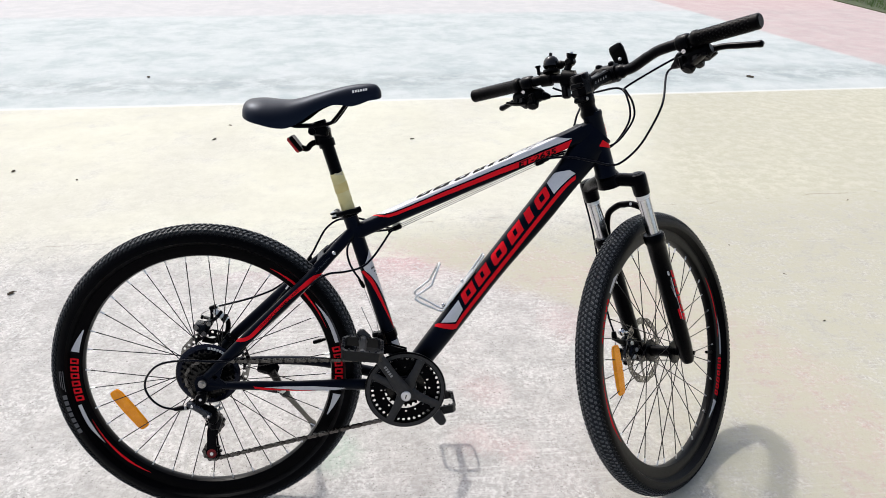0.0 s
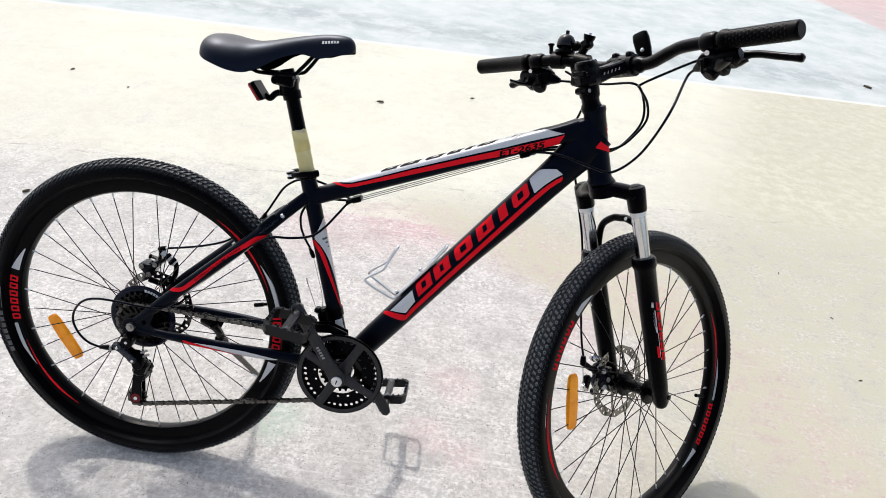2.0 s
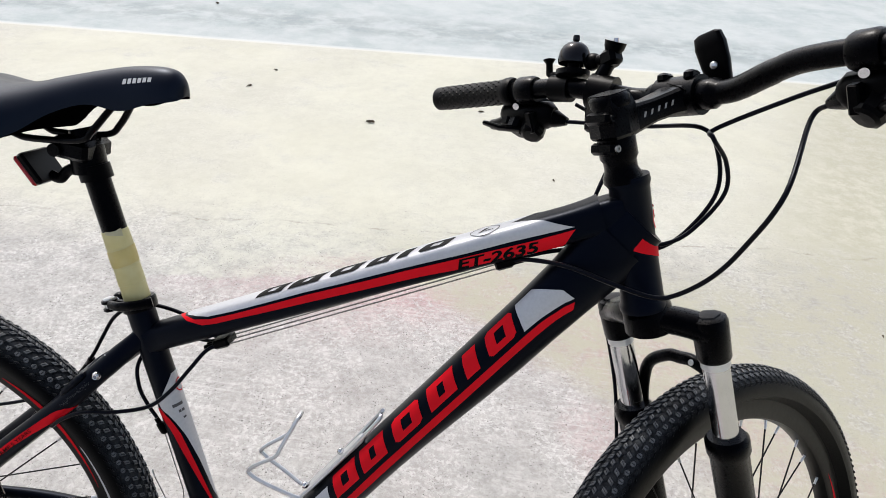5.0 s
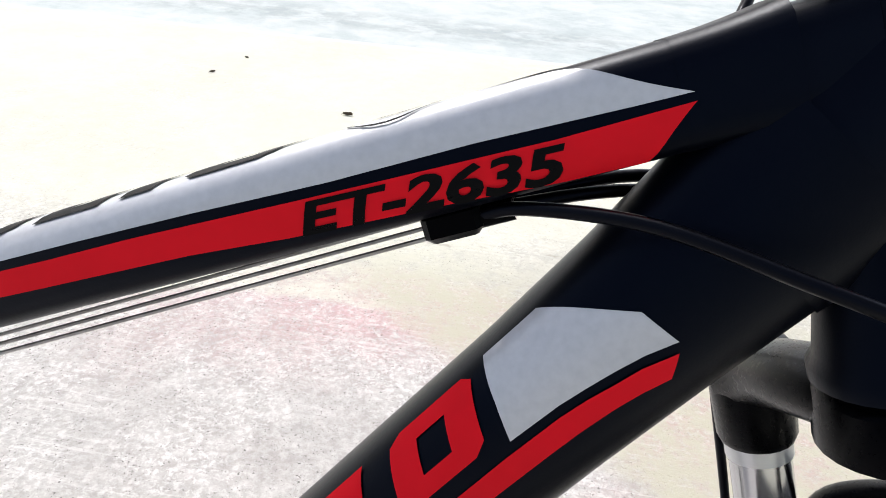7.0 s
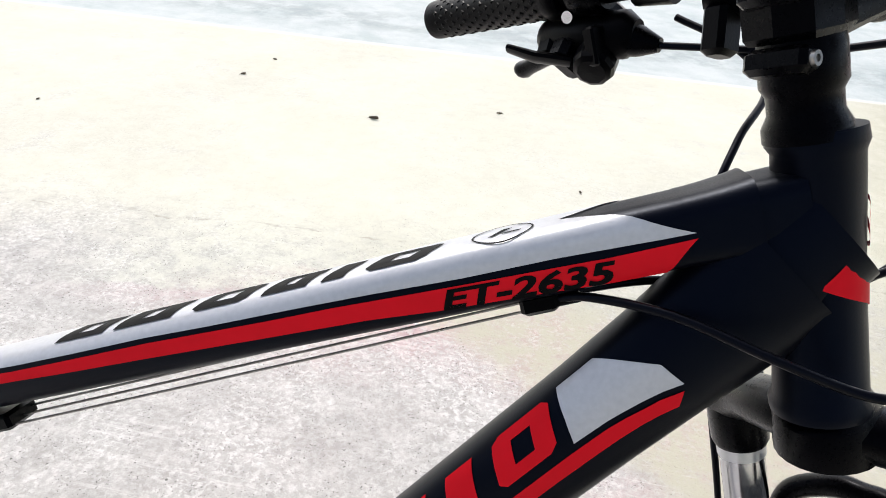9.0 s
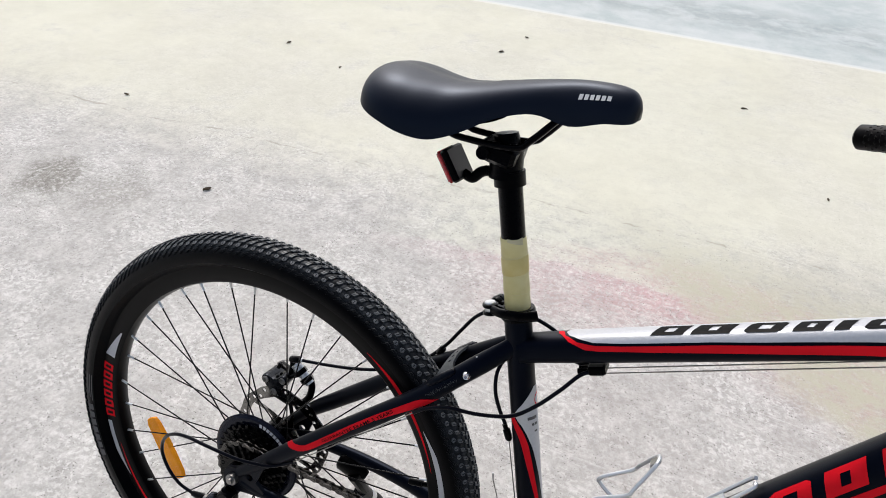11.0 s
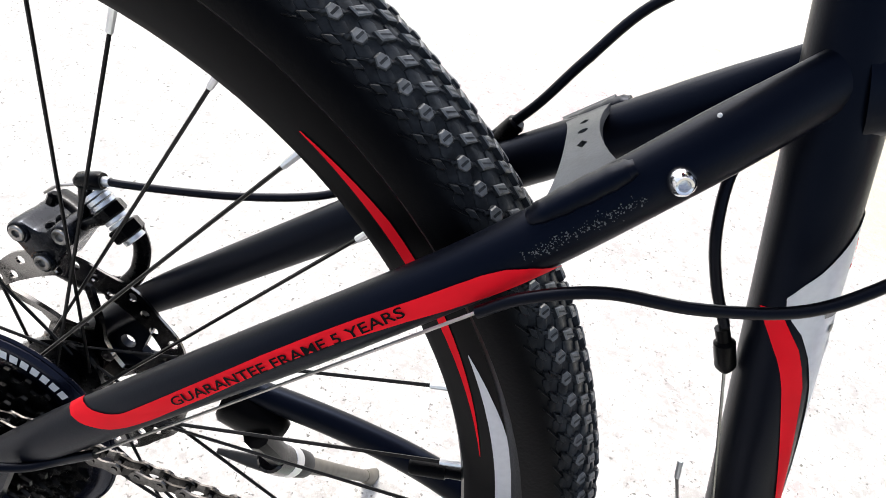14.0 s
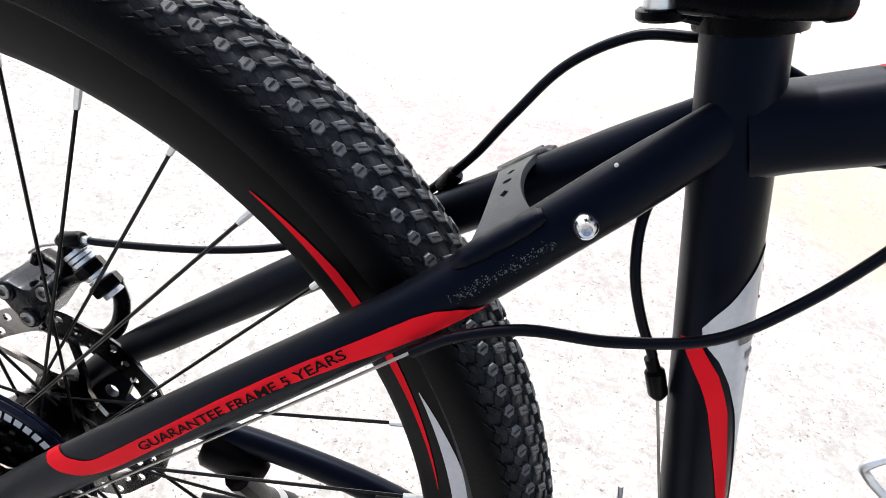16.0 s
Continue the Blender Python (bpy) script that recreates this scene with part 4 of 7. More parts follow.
# ---- wheels ----
def tyre_shape(rows_n=174):
    prof = [(0.2925, 0.0105), (0.2950, 0.0135), (0.2980, 0.0205)]
    prof += [(0.3085 + 0.0256 * math.cos(q), 0.0278 * math.sin(q)) for q in (radians(105 - 10.5 * k) for k in range(11))]
    prof = [(r, -y) for r, y in prof] + [(r, y) for r, y in reversed(prof[:-1])]
    s = Shape().lathe(prof, seg=120)
    centre_r = 0.3085

    def at(a, q, h):   # a: angle round the wheel, q: angle across the tread, h: height above the casing
        r = centre_r + (0.0256 + h) * math.cos(q)
        return Vector((r * math.cos(a), (0.0278 + h) * math.sin(q), r * math.sin(a)))

    def knob(a, q, la, lq, h, skew=0.0, top=0.72, groove=False, worn=True):
        # la: half-length along (m), lq: half-width across (rad)
        da = la / 0.33
        low, rim, up = [], [], []
        for sx, sy in ((-1, -1), (1, -1), (1, 1), (-1, 1)):
            low.append(at(a + sx * da + skew * sy, q + sy * lq, -0.0006))
            rim.append(at(a + sx * da * (top + 0.12) + skew * sy, q + sy * lq * (top + 0.12), h * 0.82))
            up.append(at(a + sx * da * (top - 0.12) + skew * sy, q + sy * lq * (top - 0.05), h))
        n = len(s.f)
        s.add(low + rim + up, [(8, 9, 10, 11)] + [(k, (k + 1) % 4, 4 + (k + 1) % 4, 4 + k) for k in range(4)] + [(4 + k, 4 + (k + 1) % 4, 8 + (k + 1) % 4, 8 + k) for k in range(4)])
        # top and chamfers take the paler rubber with the sky sheen painted in
        if worn:
            s.worn |= {n, n + 5, n + 6, n + 7, n + 8}
        if groove:
            cut = [at(a + sx * da * 0.16 + skew * sy, q + sy * lq * 0.6, h + 0.00012) for sx, sy in ((-1, -1), (1, -1), (1, 1), (-1, 1))]
            s.add(cut, [(0, 1, 2, 3)])

    def hexa(a, q, la, lq, h, slit=True):
        da = la / 0.33
        ring = [(math.cos(k * math.pi / 3 + math.pi / 6), math.sin(k * math.pi / 3 + math.pi / 6)) for k in range(6)]
        lo = [at(a + c * da, q + n * lq, -0.0006) for c, n in ring]
        mid = [at(a + c * da * 0.90, q + n * lq * 0.90, h * 0.74) for c, n in ring]
        hi = [at(a + c * da * 0.74, q + n * lq * 0.76, h) for c, n in ring]
        n0 = len(s.f)
        s.add(lo + mid + hi, [(k, (k + 1) % 6, 6 + (k + 1) % 6, 6 + k) for k in range(6)] + [(6 + k, 6 + (k + 1) % 6, 12 + (k + 1) % 6, 12 + k) for k in range(6)] + [tuple(range(12, 18))])
        # upper faces take the same painted-sheen rubber
        if slit:
            s.worn |= set(range(n0 + 6, n0 + 13))
        if slit:
            cut = [at(a + sx * da * 0.14, q + sy * lq * 0.55, h + 0.00012) for sx, sy in ((-1, -1), (1, -1), (1, 1), (-1, 1))]
            s.add(cut, [(0, 1, 2, 3)])

    rnd = random.Random(11)
    for i in range(rows_n):
        half = math.pi / rows_n
        a = 2 * math.pi * i / rows_n + radians(0.78)
        for sd in (-1, 1):
            o = half if sd > 0 else 0.0
            j = rnd.uniform(0.92, 1.08)
            knob(a + o, sd * radians(6.0), 0.0033, radians(5.6), 0.0029 * j, sd * 0.004, groove=True)
            knob(a + o + half * 1.2, sd * radians(25), 0.0026, radians(6.4), 0.0029 * j, sd * 0.004, top=0.80, groove=True)
            hexa(a + o + half * 2.2, sd * radians(41.5), 0.0040, radians(6.8), 0.0027 * j)
            knob(a + o + half * 2.3, sd * radians(42), 0.0011, radians(8.6), 0.0019 * j, sd * 0.008, worn=False)
            knob(a + o + half * 1.7, sd * radians(33), 0.0010, radians(4.5), 0.0014, sd * 0.006, worn=False)
            knob(a + o + half * 0.6, sd * radians(15), 0.0010, radians(6.0), 0.0012, sd * 0.008, worn=False)
            knob(a + o + half * 3.2, sd * radians(58), 0.0025, radians(2.9), 0.0024 * j, sd * 0.004, top=0.80, groove=True, worn=False)
            knob(a + o + half * 3.75, sd * radians(65), 0.0006, radians(5.0), 0.0011, sd * 0.010, worn=False)
            knob(a + o + half * 3.1, sd * radians(51), 0.0008, radians(4.5), 0.0012, sd * 0.006, worn=False)
            hexa(a + o + half * 2.2, sd * radians(28), 0.0050, radians(7.0), 0.0009, False)
            hexa(a + o + half * 3.4, sd * radians(46), 0.0048, radians(6.5), 0.0009, False)
            hexa(a + o + half * 1.1, sd * radians(11), 0.0046, radians(6.0), 0.0008, False)
            hexa(a + o + half * 4.4, sd * radians(61), 0.0042, radians(4.5), 0.0006, False)
    return s


TYRE = tyre_shape().mesh("tyre", TREAD_RUBBER, 35)
RIM = Shape().lathe([(0.2965, 0.0122), (0.2955, 0.0128), (0.2740, 0.0128), (0.2700, 0.0105), (0.2676, 0.005), (0.2670, 0), (0.2676, -0.005), (0.2700, -0.0105), (0.2740, -0.0128), (0.2955, -0.0128), (0.2965, -0.0122), (0.2930, -0.009), (0.2930, 0.009)], seg=120, closed=True).mesh("rim", RIM_BLACK, 30)


def ring_patch(r0, r1, a0, a1, y, taper=0):
    """A strip on the side of the rim from angle a0 to a1 (degrees), pointed at one or both ends."""
    n = max(4, int(abs(a1 - a0) / 2))
    s = Shape()
    pts = []
    for i in range(n + 1):
        t = i / n
        k = 1.0
        if taper == 2:
            k = 0.12 + 0.88 * t
        if taper == 4:
            k = min(1.0, 0.06 + t * 1.7, 0.10 + (1 - t) * 3.2)
        if taper == 5:
            k = min(1.0, 0.05 + 2.0 * t)
        a = radians(a0 + (a1 - a0) * t)
        lo, hi = (r0, r0 + (r1 - r0) * k)
        pts += [(lo * math.cos(a), y, lo * math.sin(a)), (hi * math.cos(a), y, hi * math.sin(a))]
    s.add(pts, [(2 * i, 2 * i + 1, 2 * i + 3, 2 * i + 2) for i in range(n)])
    return s


SPOKE_MESH = {}


def spoke_mesh(key, p, q):
    if key not in SPOKE_MESH:
        way = (q - p).normalized()
        sp = Shape().tube([p, q], 0.00105, 6)
        ni = Shape().tube([q - way * 0.011, q - way * 0.001, q + way * 0.002], [0.0017, 0.0019, 0.0019], 8)
        SPOKE_MESH[key] = sp.mesh("spoke", SPOKE_BLACK), ni.mesh("nipple", ALLOY)
    return SPOKE_MESH[key]


def wheel(name, label, m, phase, flange, disc_y, clock):
    wh = part(name, RIM, None, bicycle, label, m)
    part("tyre", TYRE, None, wh, "black knobbly mountain bike tyre")
    fl, fr = flange   # left and right flange, along y
    hub = Shape().lathe([(0.0, -0.05), (0.009, -0.05), (0.009, fr - 0.004), (0.027, fr - 0.002), (0.027, fr + 0.0015), (0.014, fr + 0.004), (0.0125, 0.0), (0.014, fl - 0.004), (0.027, fl - 0.0015), (0.027, fl + 0.002), (0.016, fl + 0.004), (0.016, disc_y), (0.009, disc_y + 0.003), (0.009, 0.06), (0.0, 0.06)], seg=32)
    part("hub", hub, PART_BLACK, wh, "black alloy hub")
    for k in range(36):
        right = k % 2 == 1
        lead = ((k - 1) // 2) % 2 == 1
        y = fr if right else fl
        d = radians(58) * (1 if lead else -1)
        yy = y + (0.0022 if lead == right else -0.0022)
        p = Vector((0.0225 * math.cos(-d), yy, 0.0225 * math.sin(-d)))
        q = Vector((0.2668, -0.003 if right else 0.003, 0))
        sp, ni = spoke_mesh((name, right, lead), p, q)
        turn = Matrix.Rotation(-radians(10 * k + clock), 4, "Y")
        part("spoke", sp, None, wh, m=turn)
        part("spoke_nipple", ni, None, wh, "silver nipple", m=turn)
    for y in (-0.0133, 0.0133):
        for h in (0, 180):
            f = phase + h
            sd = 1 if y < 0 else -1
            def put(nm, sh, mat, lb):
                part(nm, sh, mat, wh, lb)
            for j in range(6):
                a0 = f + 10.2 - j * 3.5
                mark = ring_patch(0.2770, 0.2808, a0, a0 - 2.6, y)
                for r0, r1, b0, b1 in ((0.2912, 0.2950, 0, 2.6), (0.2808, 0.2912, 0, 0.8), (0.2808, 0.2912, 1.8, 2.6)):
                    piece = ring_patch(r0, r1, a0 - b0, a0 - b1, y)
                    mark.add(piece.v, piece.f)
                put("wordmark", mark, RED, "red wordmark block")
            put("rim_decal", ring_patch(0.2867, 0.2950, f + 32.5, f + 12, y, 5), SILVER_PAINT, "silver rim decal")
            put("rim_decal", ring_patch(0.2772, 0.2945, f - 24, f - 13, y, 2), SILVER_PAINT, "silver rim decal")
            put("rim_decal", ring_patch(0.2798, 0.2848, f + 20, f + 57.5, y, 4), RED, "red rim stripe")
    return wh


def rotor(parent, y, m=None):
    """A wavy drilled ring on six swept arms."""
    outer, inner, holes = [], [], []
    for k in range(96):
        a = 2 * math.pi * k / 96
        r = 0.0800 + 0.0011 * math.cos(a * 12)
        outer.append((r * math.cos(a), r * math.sin(a)))
        r = 0.0635 - 0.0014 * math.cos(a * 6)
        inner.append((r * math.cos(a), r * math.sin(a)))
    for k in range(36):
        a = 2 * math.pi * k / 36
        r = 0.0715 + (0.0038, -0.0036, 0.0002)[k % 3]
        holes.append(circle(0.0032, 10, r * math.cos(a), r * math.sin(a)))
    at = Matrix.Translation((0, y, 0)) @ Matrix.Rotation(radians(90), 4, "X")
    ob = part("brake_rotor", Shape().plate(outer, [inner, *holes], 0.0018, at), ROTOR_STEEL, parent, "drilled steel brake rotor")
    star = []
    for k in range(6):
        a = k * math.pi / 3
        for d, r in ((-0.36, 0.0275), (-0.16, 0.0295), (0.02, 0.0370), (0.24, 0.0520), (0.36, 0.0645), (0.44, 0.0645), (0.36, 0.0540), (0.18, 0.0390), (0.14, 0.0310), (0.40, 0.0272)):
            star.append((r * math.cos(a + d), r * math.sin(a + d)))
    part("carrier", Shape().plate(star, [circle(0.014, 20)] + [circle(0.0032, 8, 0.0235 * math.cos(k * math.pi / 3 + 0.5), 0.0235 * math.sin(k * math.pi / 3 + 0.5)) for k in range(6)], 0.0032, at @ Matrix.Translation((0, 0, 0.0006))), ROTOR_STEEL, parent, "six-armed steel rotor carrier")
    for k in range(6):
        a = k * math.pi / 3 + 0.5
        part("rotor_bolt", Shape().lathe([(0, -0.0026), (0.0022, -0.0036), (0.0044, -0.0030), (0.0044, 0.0), (0, 0.0)], (0.0235 * math.cos(a), y, 0.0235 * math.sin(a)), (0, 1, 0), 10), STEEL, parent)
    return ob


def reflector(parent, a, b, y):
    a, b = Vector(a), Vector(b)
    mid, way = (a + b) / 2, (b - a)
    turn = Matrix((way.normalized(), Vector((0, 1, 0)), way.normalized().cross(Vector((0, 1, 0))))).transposed().to_4x4()
    s = Shape()
    rows = []
    for t, w, d in ((-0.5, 0.0065, 0.002), (-0.485, 0.0105, 0.0035), (-0.40, 0.0135, 0.005), (-0.02, 0.0148, 0.0062), (0.0, 0.0138, 0.0050), (0.02, 0.0148, 0.0062), (0.40, 0.0135, 0.005), (0.485, 0.0105, 0.0035), (0.5, 0.0065, 0.002)):
        c = mid + way * t
        n = turn.to_3x3() @ Vector((0, 0, 1))
        rows.append([c + n * w * u + Vector((0, d * v, 0)) for u, v in ((-1, 0.3), (-0.8, -0.8), (-0.3, -1.1), (0.3, -1.1), (0.8, -0.8), (1, 0.3), (0.7, 1), (-0.7, 1))])
    s.rings(rows)
    part("wheel_reflector", s, AMBER, parent, "amber plastic spoke reflector")


rear = wheel("rear_wheel", "rear wheel with black rim, black spokes and knobbly tyre", Matrix.Translation((0.001, 0, -0.001)), 180, (0.031, -0.0140), 0.044, 6.2)
rotor(rear, 0.048)
reflector(rear, (-0.2187, 0.008, -0.0407), (-0.158, 0.008, -0.134), 0)
front = wheel("front_wheel", "front wheel with black rim, black spokes and knobbly tyre, turned left", FORK_AT, -25, (0.030, -0.032), 0.044, 2.5)
rotor(front, 0.050)
reflector(front, (-0.2120, -0.006, 0.0556), (-0.2040, -0.006, -0.0561), 0)
valve_m = Matrix.Rotation(-radians(14), 4, "Y")
vs = Shape().tube([(0.2725, 0, 0), (0.243, 0, 0)], 0.0035, 10).tube([(0.258, 0, 0), (0.240, 0, 0), (0.238, 0, 0)], [0.0046, 0.0046, 0.0038], 12)
part("valve", vs, PLASTIC, rear, "black valve with cap", valve_m)
part("valve", Shape().tube([(0.2725, 0, 0), (0.236, 0, 0)], 0.0042, 10), PLASTIC, front, "black valve with cap", Matrix.Rotation(radians(12.2), 4, "Y"))
# raised lettering band on the rear tyre, as plain bars
for i in range(7):
    part("sidewall_print", ring_patch(0.3035, 0.3125, 185.5 + i * 2.6, 187.4 + i * 2.6, -0.0285), SIDE_PRINT, rear, "grey wordmark block on the sidewall")
for i, r in enumerate((0.3030, 0.3070, 0.3105)):
    part("sidewall_print", ring_patch(r, r + 0.0016, 175, 184 - i, -0.0285), SIDE_PRINT, rear, "small grey illegible print")


# ---- seat ----
axis = Vector((-0.0535, 0, 0.195)).normalized()
foot = Vector((0.3245, 0, 0.354))
post = part("seatpost", Shape().tube([foot - axis * 0.02, foot + axis * 0.150, foot + axis * 0.196, foot + axis * 0.2005], [0.0136, 0.0136, 0.0136, 0.0125], 24), PART_BLACK, bicycle, "black seatpost wrapped with yellowed tape")
wrap = Shape()
wrap.tube([foot + axis * h for h in (0.000, 0.004, 0.022, 0.0225, 0.044, 0.0445, 0.066, 0.0665, 0.084, 0.086)], [0.0141, 0.0149, 0.0146, 0.0152, 0.0146, 0.0151, 0.0145, 0.0149, 0.0145, 0.0141], 28)
tape = part("tape", wrap, TAPE, post, "yellowed adhesive tape wrap")
band_rings = []
for h, lift in ((0.0455, 0.0), (0.0462, 0.0004), (0.0555, 0.0005), (0.0640, 0.0004), (0.0648, 0.0)):
    ring = []
    for k in range(28):
        a = 2 * math.pi * k / 28
        d = Vector((math.cos(a), math.sin(a), 0))
        d = (d - axis * d.dot(axis)).normalized()
        ring.append(foot + axis * (h + 0.0016 * math.sin(a + 0.6)) + d * (0.0150 + lift))
    band_rings.append(ring)
part("tape_band", Shape().rings(band_rings, cap=False), TAPE_BROWN, tape, "browner overlapping turn of tape")
strip = Shape()
for k in range(2):
    a0 = 2.3 + k * 2.2
    pts = []
    for j in range(9):
        a = a0 + j * 0.16
        for h in (0.0835 - 0.0006 * j, 0.0868 + 0.0011 * math.sin(j * 0.7 + 2 * k)):
            d = Vector((math.cos(a), math.sin(a), 0))
            d = (d - axis * d.dot(axis)).normalized()
            pts.append(foot + axis * h + d * 0.01475)
    strip.add(pts, [(2 * j, 2 * j + 2, 2 * j + 3, 2 * j + 1) for j in range(8)])
part("torn_tape", strip, material("clear_tape", (0.50, 0.46, 0.30), 0.35), post, "torn end of the tape")
collar = part("seat_clamp", Shape().lathe([(0.0155, -0.011), (0.0195, -0.010), (0.020, -0.006), (0.020, 0.001), (0.0185, 0.003), (0.0140, 0.003)], foot, axis, 28), PART_BLACK, bicycle, "black quick-release seat clamp")
PIV = foot + Vector((-0.0315, -0.007, 0.0)) - axis * 0.0065
ears = Shape().box(foot + Vector((-0.0205, 0.007, -0.006)), (0.016, 0.007, 0.012), bevel=0.4).box(foot + Vector((-0.0205, -0.006, -0.006)), (0.016, 0.007, 0.012), bevel=0.4)
part("clamp_ear", ears, PART_BLACK, collar)
part("pivot_pin", Shape().lathe([(0, 0.0078), (0.0058, 0.0082), (0.0066, 0.0074), (0.0066, -0.0070), (0, -0.0070)], PIV, axis, 20), ALLOY, collar, "silver cam pin")
for h in (0.0042, -0.0048):
    part("eyelet", Shape().lathe([(0.0056, h - 0.0022), (0.0082, h - 0.0022), (0.0092, h - 0.0012), (0.0092, h + 0.0014), (0.0082, h + 0.0022), (0.0056, h + 0.0022)], PIV, axis, 22, closed=True), PART_BLACK, collar)
part("skewer", Shape().lathe([(0, 0.0), (0.0042, 0.0), (0.0055, 0.004), (0.0055, 0.012), (0, 0.013)], PIV, (0.12, 1, 0.05), 16), CHROME, collar, "chromed skewer")
part("adjusting_nut", Shape().lathe([(0, 0.012), (0.0068, 0.012), (0.0078, 0.014), (0.0078, 0.018), (0.0050, 0.0185), (0.0050, 0.021), (0.0065, 0.0215), (0.0065, 0.027), (0.0055, 0.0285), (0, 0.0285)], PIV, (0.15, 1, 0.1), 18), PART_BLACK, collar, "black adjusting nut")
lv = [foot + Vector(v) + axis * 0.003 for v in ((-0.024, -0.015, -0.0065), (-0.012, -0.0215, -0.004), (0.002, -0.0235, -0.001), (0.0135, -0.0215, 0.001), (0.0225, -0.0175, 0.003), (0.0265, -0.0150, 0.0040))]
part("lever", Shape().tube(spline(lv, 6), [(0.0055, 0.0045)] * 8 + [(0.0058, 0.0040)] * 14 + [(0.0066, 0.0044)] * 8 + [(0.003, 0.002)], 14, side=tuple(axis)), PART_BLACK, collar, "curved black quick-release lever")

SAD = [(0.1285, 0.026, 0.5790, 0.566), (0.1310, 0.044, 0.5870, 0.563), (0.137, 0.060, 0.5930, 0.558), (0.150, 0.071, 0.5965, 0.5515), (0.170, 0.0755, 0.5965, 0.5455), (0.195, 0.0725, 0.5935, 0.5385), (0.22, 0.0620, 0.5925, 0.5370), (0.245, 0.0480, 0.5965, 0.5480), (0.275, 0.0350, 0.6035, 0.5680), (0.31, 0.0275, 0.6120, 0.5800), (0.345, 0.0240, 0.6190, 0.5765), (0.375, 0.0215, 0.6215, 0.5860), (0.392, 0.0180, 0.6195, 0.5890), (0.400, 0.0120, 0.6130, 0.5910), (0.4035, 0.005, 0.605, 0.594)]


def smooth_rows(rows, n=5):
    """More rows between those given, on a smooth curve."""
    a = spline([(r[0], r[1], r[2]) for r in rows], n)
    c = spline([(r[0], r[1], r[3]) for r in rows], n)
    return [(p.x, p.y, p.z, q.z) for p, q in zip(a, c)]


def saddle():
    rings = []
    for x, w, zt, zb in smooth_rows(SAD):
        ring = []
        groove = 0.0012 if 0.14 < x < 0.26 else 0.0
        for j in range(33):
            a = math.pi * j / 32          # over the top from right to left
            c, n = -math.cos(a), math.sin(a)
            k = (abs(c) ** 2.25 + abs(n) ** 2.25) ** (-1 / 2.25)
            y, z = w * c * k, zb + (zt - zb) * n * k
            z -= groove * math.exp(-(y / 0.010) ** 2)
            ring.append(Vector((x, y, z)))
        for j in range(1, 8):             # hollow underside
            t = 1 - 2 * j / 8
            ring.append(Vector((x, w * 0.88 * t, zb + 0.06 * (zt - zb) * (1 - t * t))))
        rings.append(ring)
    s = Shape().rings(rings)
    s.second = SHELL_UNDER
    s.worn = {i for i, f in enumerate(s.f) if len(f) == 4 and sum(v % 40 > 32 or v % 40 in (0, 32) for v in f) == 4}
    return s


sad = part("saddle", saddle(), LEATHER, bicycle, "padded black vinyl saddle", Matrix.Translation((0.2730, -0.010, 0)) @ Matrix.Rotation(radians(-5), 4, "Z") @ Matrix.Diagonal((1.012, 1.05, 1, 1)) @ Matrix.Translation((-0.2755, 0, 0)), sharp=60)
for y in (-0.021, 0.021):
    rail = spline([(0.350, y * 0.5, 0.590), (0.335, y * 0.7, 0.582), (0.312, y, 0.554), (0.295, y, 0.5415), (0.24, y, 0.5375), (0.22, y * 1.05, 0.541), (0.190, y * 1.4, 0.556), (0.175, y * 1.6, 0.562)], 8)
    part("saddle_rail", Shape().tube(rail, 0.0036, 10), PART_BLACK, sad, "black steel saddle rail")
prints = Shape()
for i in range(6):
    def on(s, h):
        x = 0.3475 + s
        for (x0, w0, t0, b0), (x1, w1, t1, b1) in zip(SAD, SAD[1:]):
            if x0 <= x <= x1:
                t = (x - x0) / (x1 - x0)
                w, zt, zb = w0 + (w1 - w0) * t, t0 + (t1 - t0) * t, b0 + (b1 - b0) * t
        a = 0.72 + h
        c, n = -math.cos(a), math.sin(a)
        k = (abs(c) ** 2.25 + abs(n) ** 2.25) ** (-1 / 2.25)
        return Vector((x, w * c * k - 0.0006, zb + (zt - zb) * n * k + 0.0003))
    a, c = i * 0.0052, i * 0.0052 + 0.0036
    prints.add([on(a, -0.10), on(c, -0.10), on(c, 0.05), on(a, 0.05)], [(0, 1, 2, 3)])
part("wordmark", prints, WHITE_PRINT, sad, "small white wordmark blocks")
cl = Shape().box((0.2705, 0, 0.5275), (0.042, 0.052, 0.022), Matrix.Rotation(radians(8), 4, "Y"), bevel=0.4).tube([(0.258, -0.03, 0.527), (0.258, 0.03, 0.527)], 0.007, 14).tube([(0.2795, 0, 0.50), (0.2755, 0, 0.53)], 0.0185, 20)
part("saddle_clamp", cl, PART_BLACK, post, "black saddle clamp")
light = part("tail_light", Shape().box((0.2225, 0, 0.5015), (0.009, 0.046, 0.038), Matrix.Rotation(radians(-36), 4, "Y"), bevel=0.5), PLASTIC, bicycle, "small tail light with red lens")
part("lens", Shape().box((0.2165, 0, 0.4985), (0.006, 0.045, 0.037), Matrix.Rotation(radians(-36), 4, "Y"), bevel=0.8), RED_LENS, light, "red lens")
part("bracket", Shape().tube(spline([(0.232, 0, 0.492), (0.243, 0, 0.4895), (0.252, 0, 0.4985), (0.262, 0, 0.502), (0.276, 0, 0.500)], 5), [(0.006, 0.005)] * 21, 10).lathe([(0.0138, -0.008), (0.0175, -0.008), (0.0175, 0.008), (0.0138, 0.008)], foot + axis * 0.152, axis, 22), PLASTIC, light)

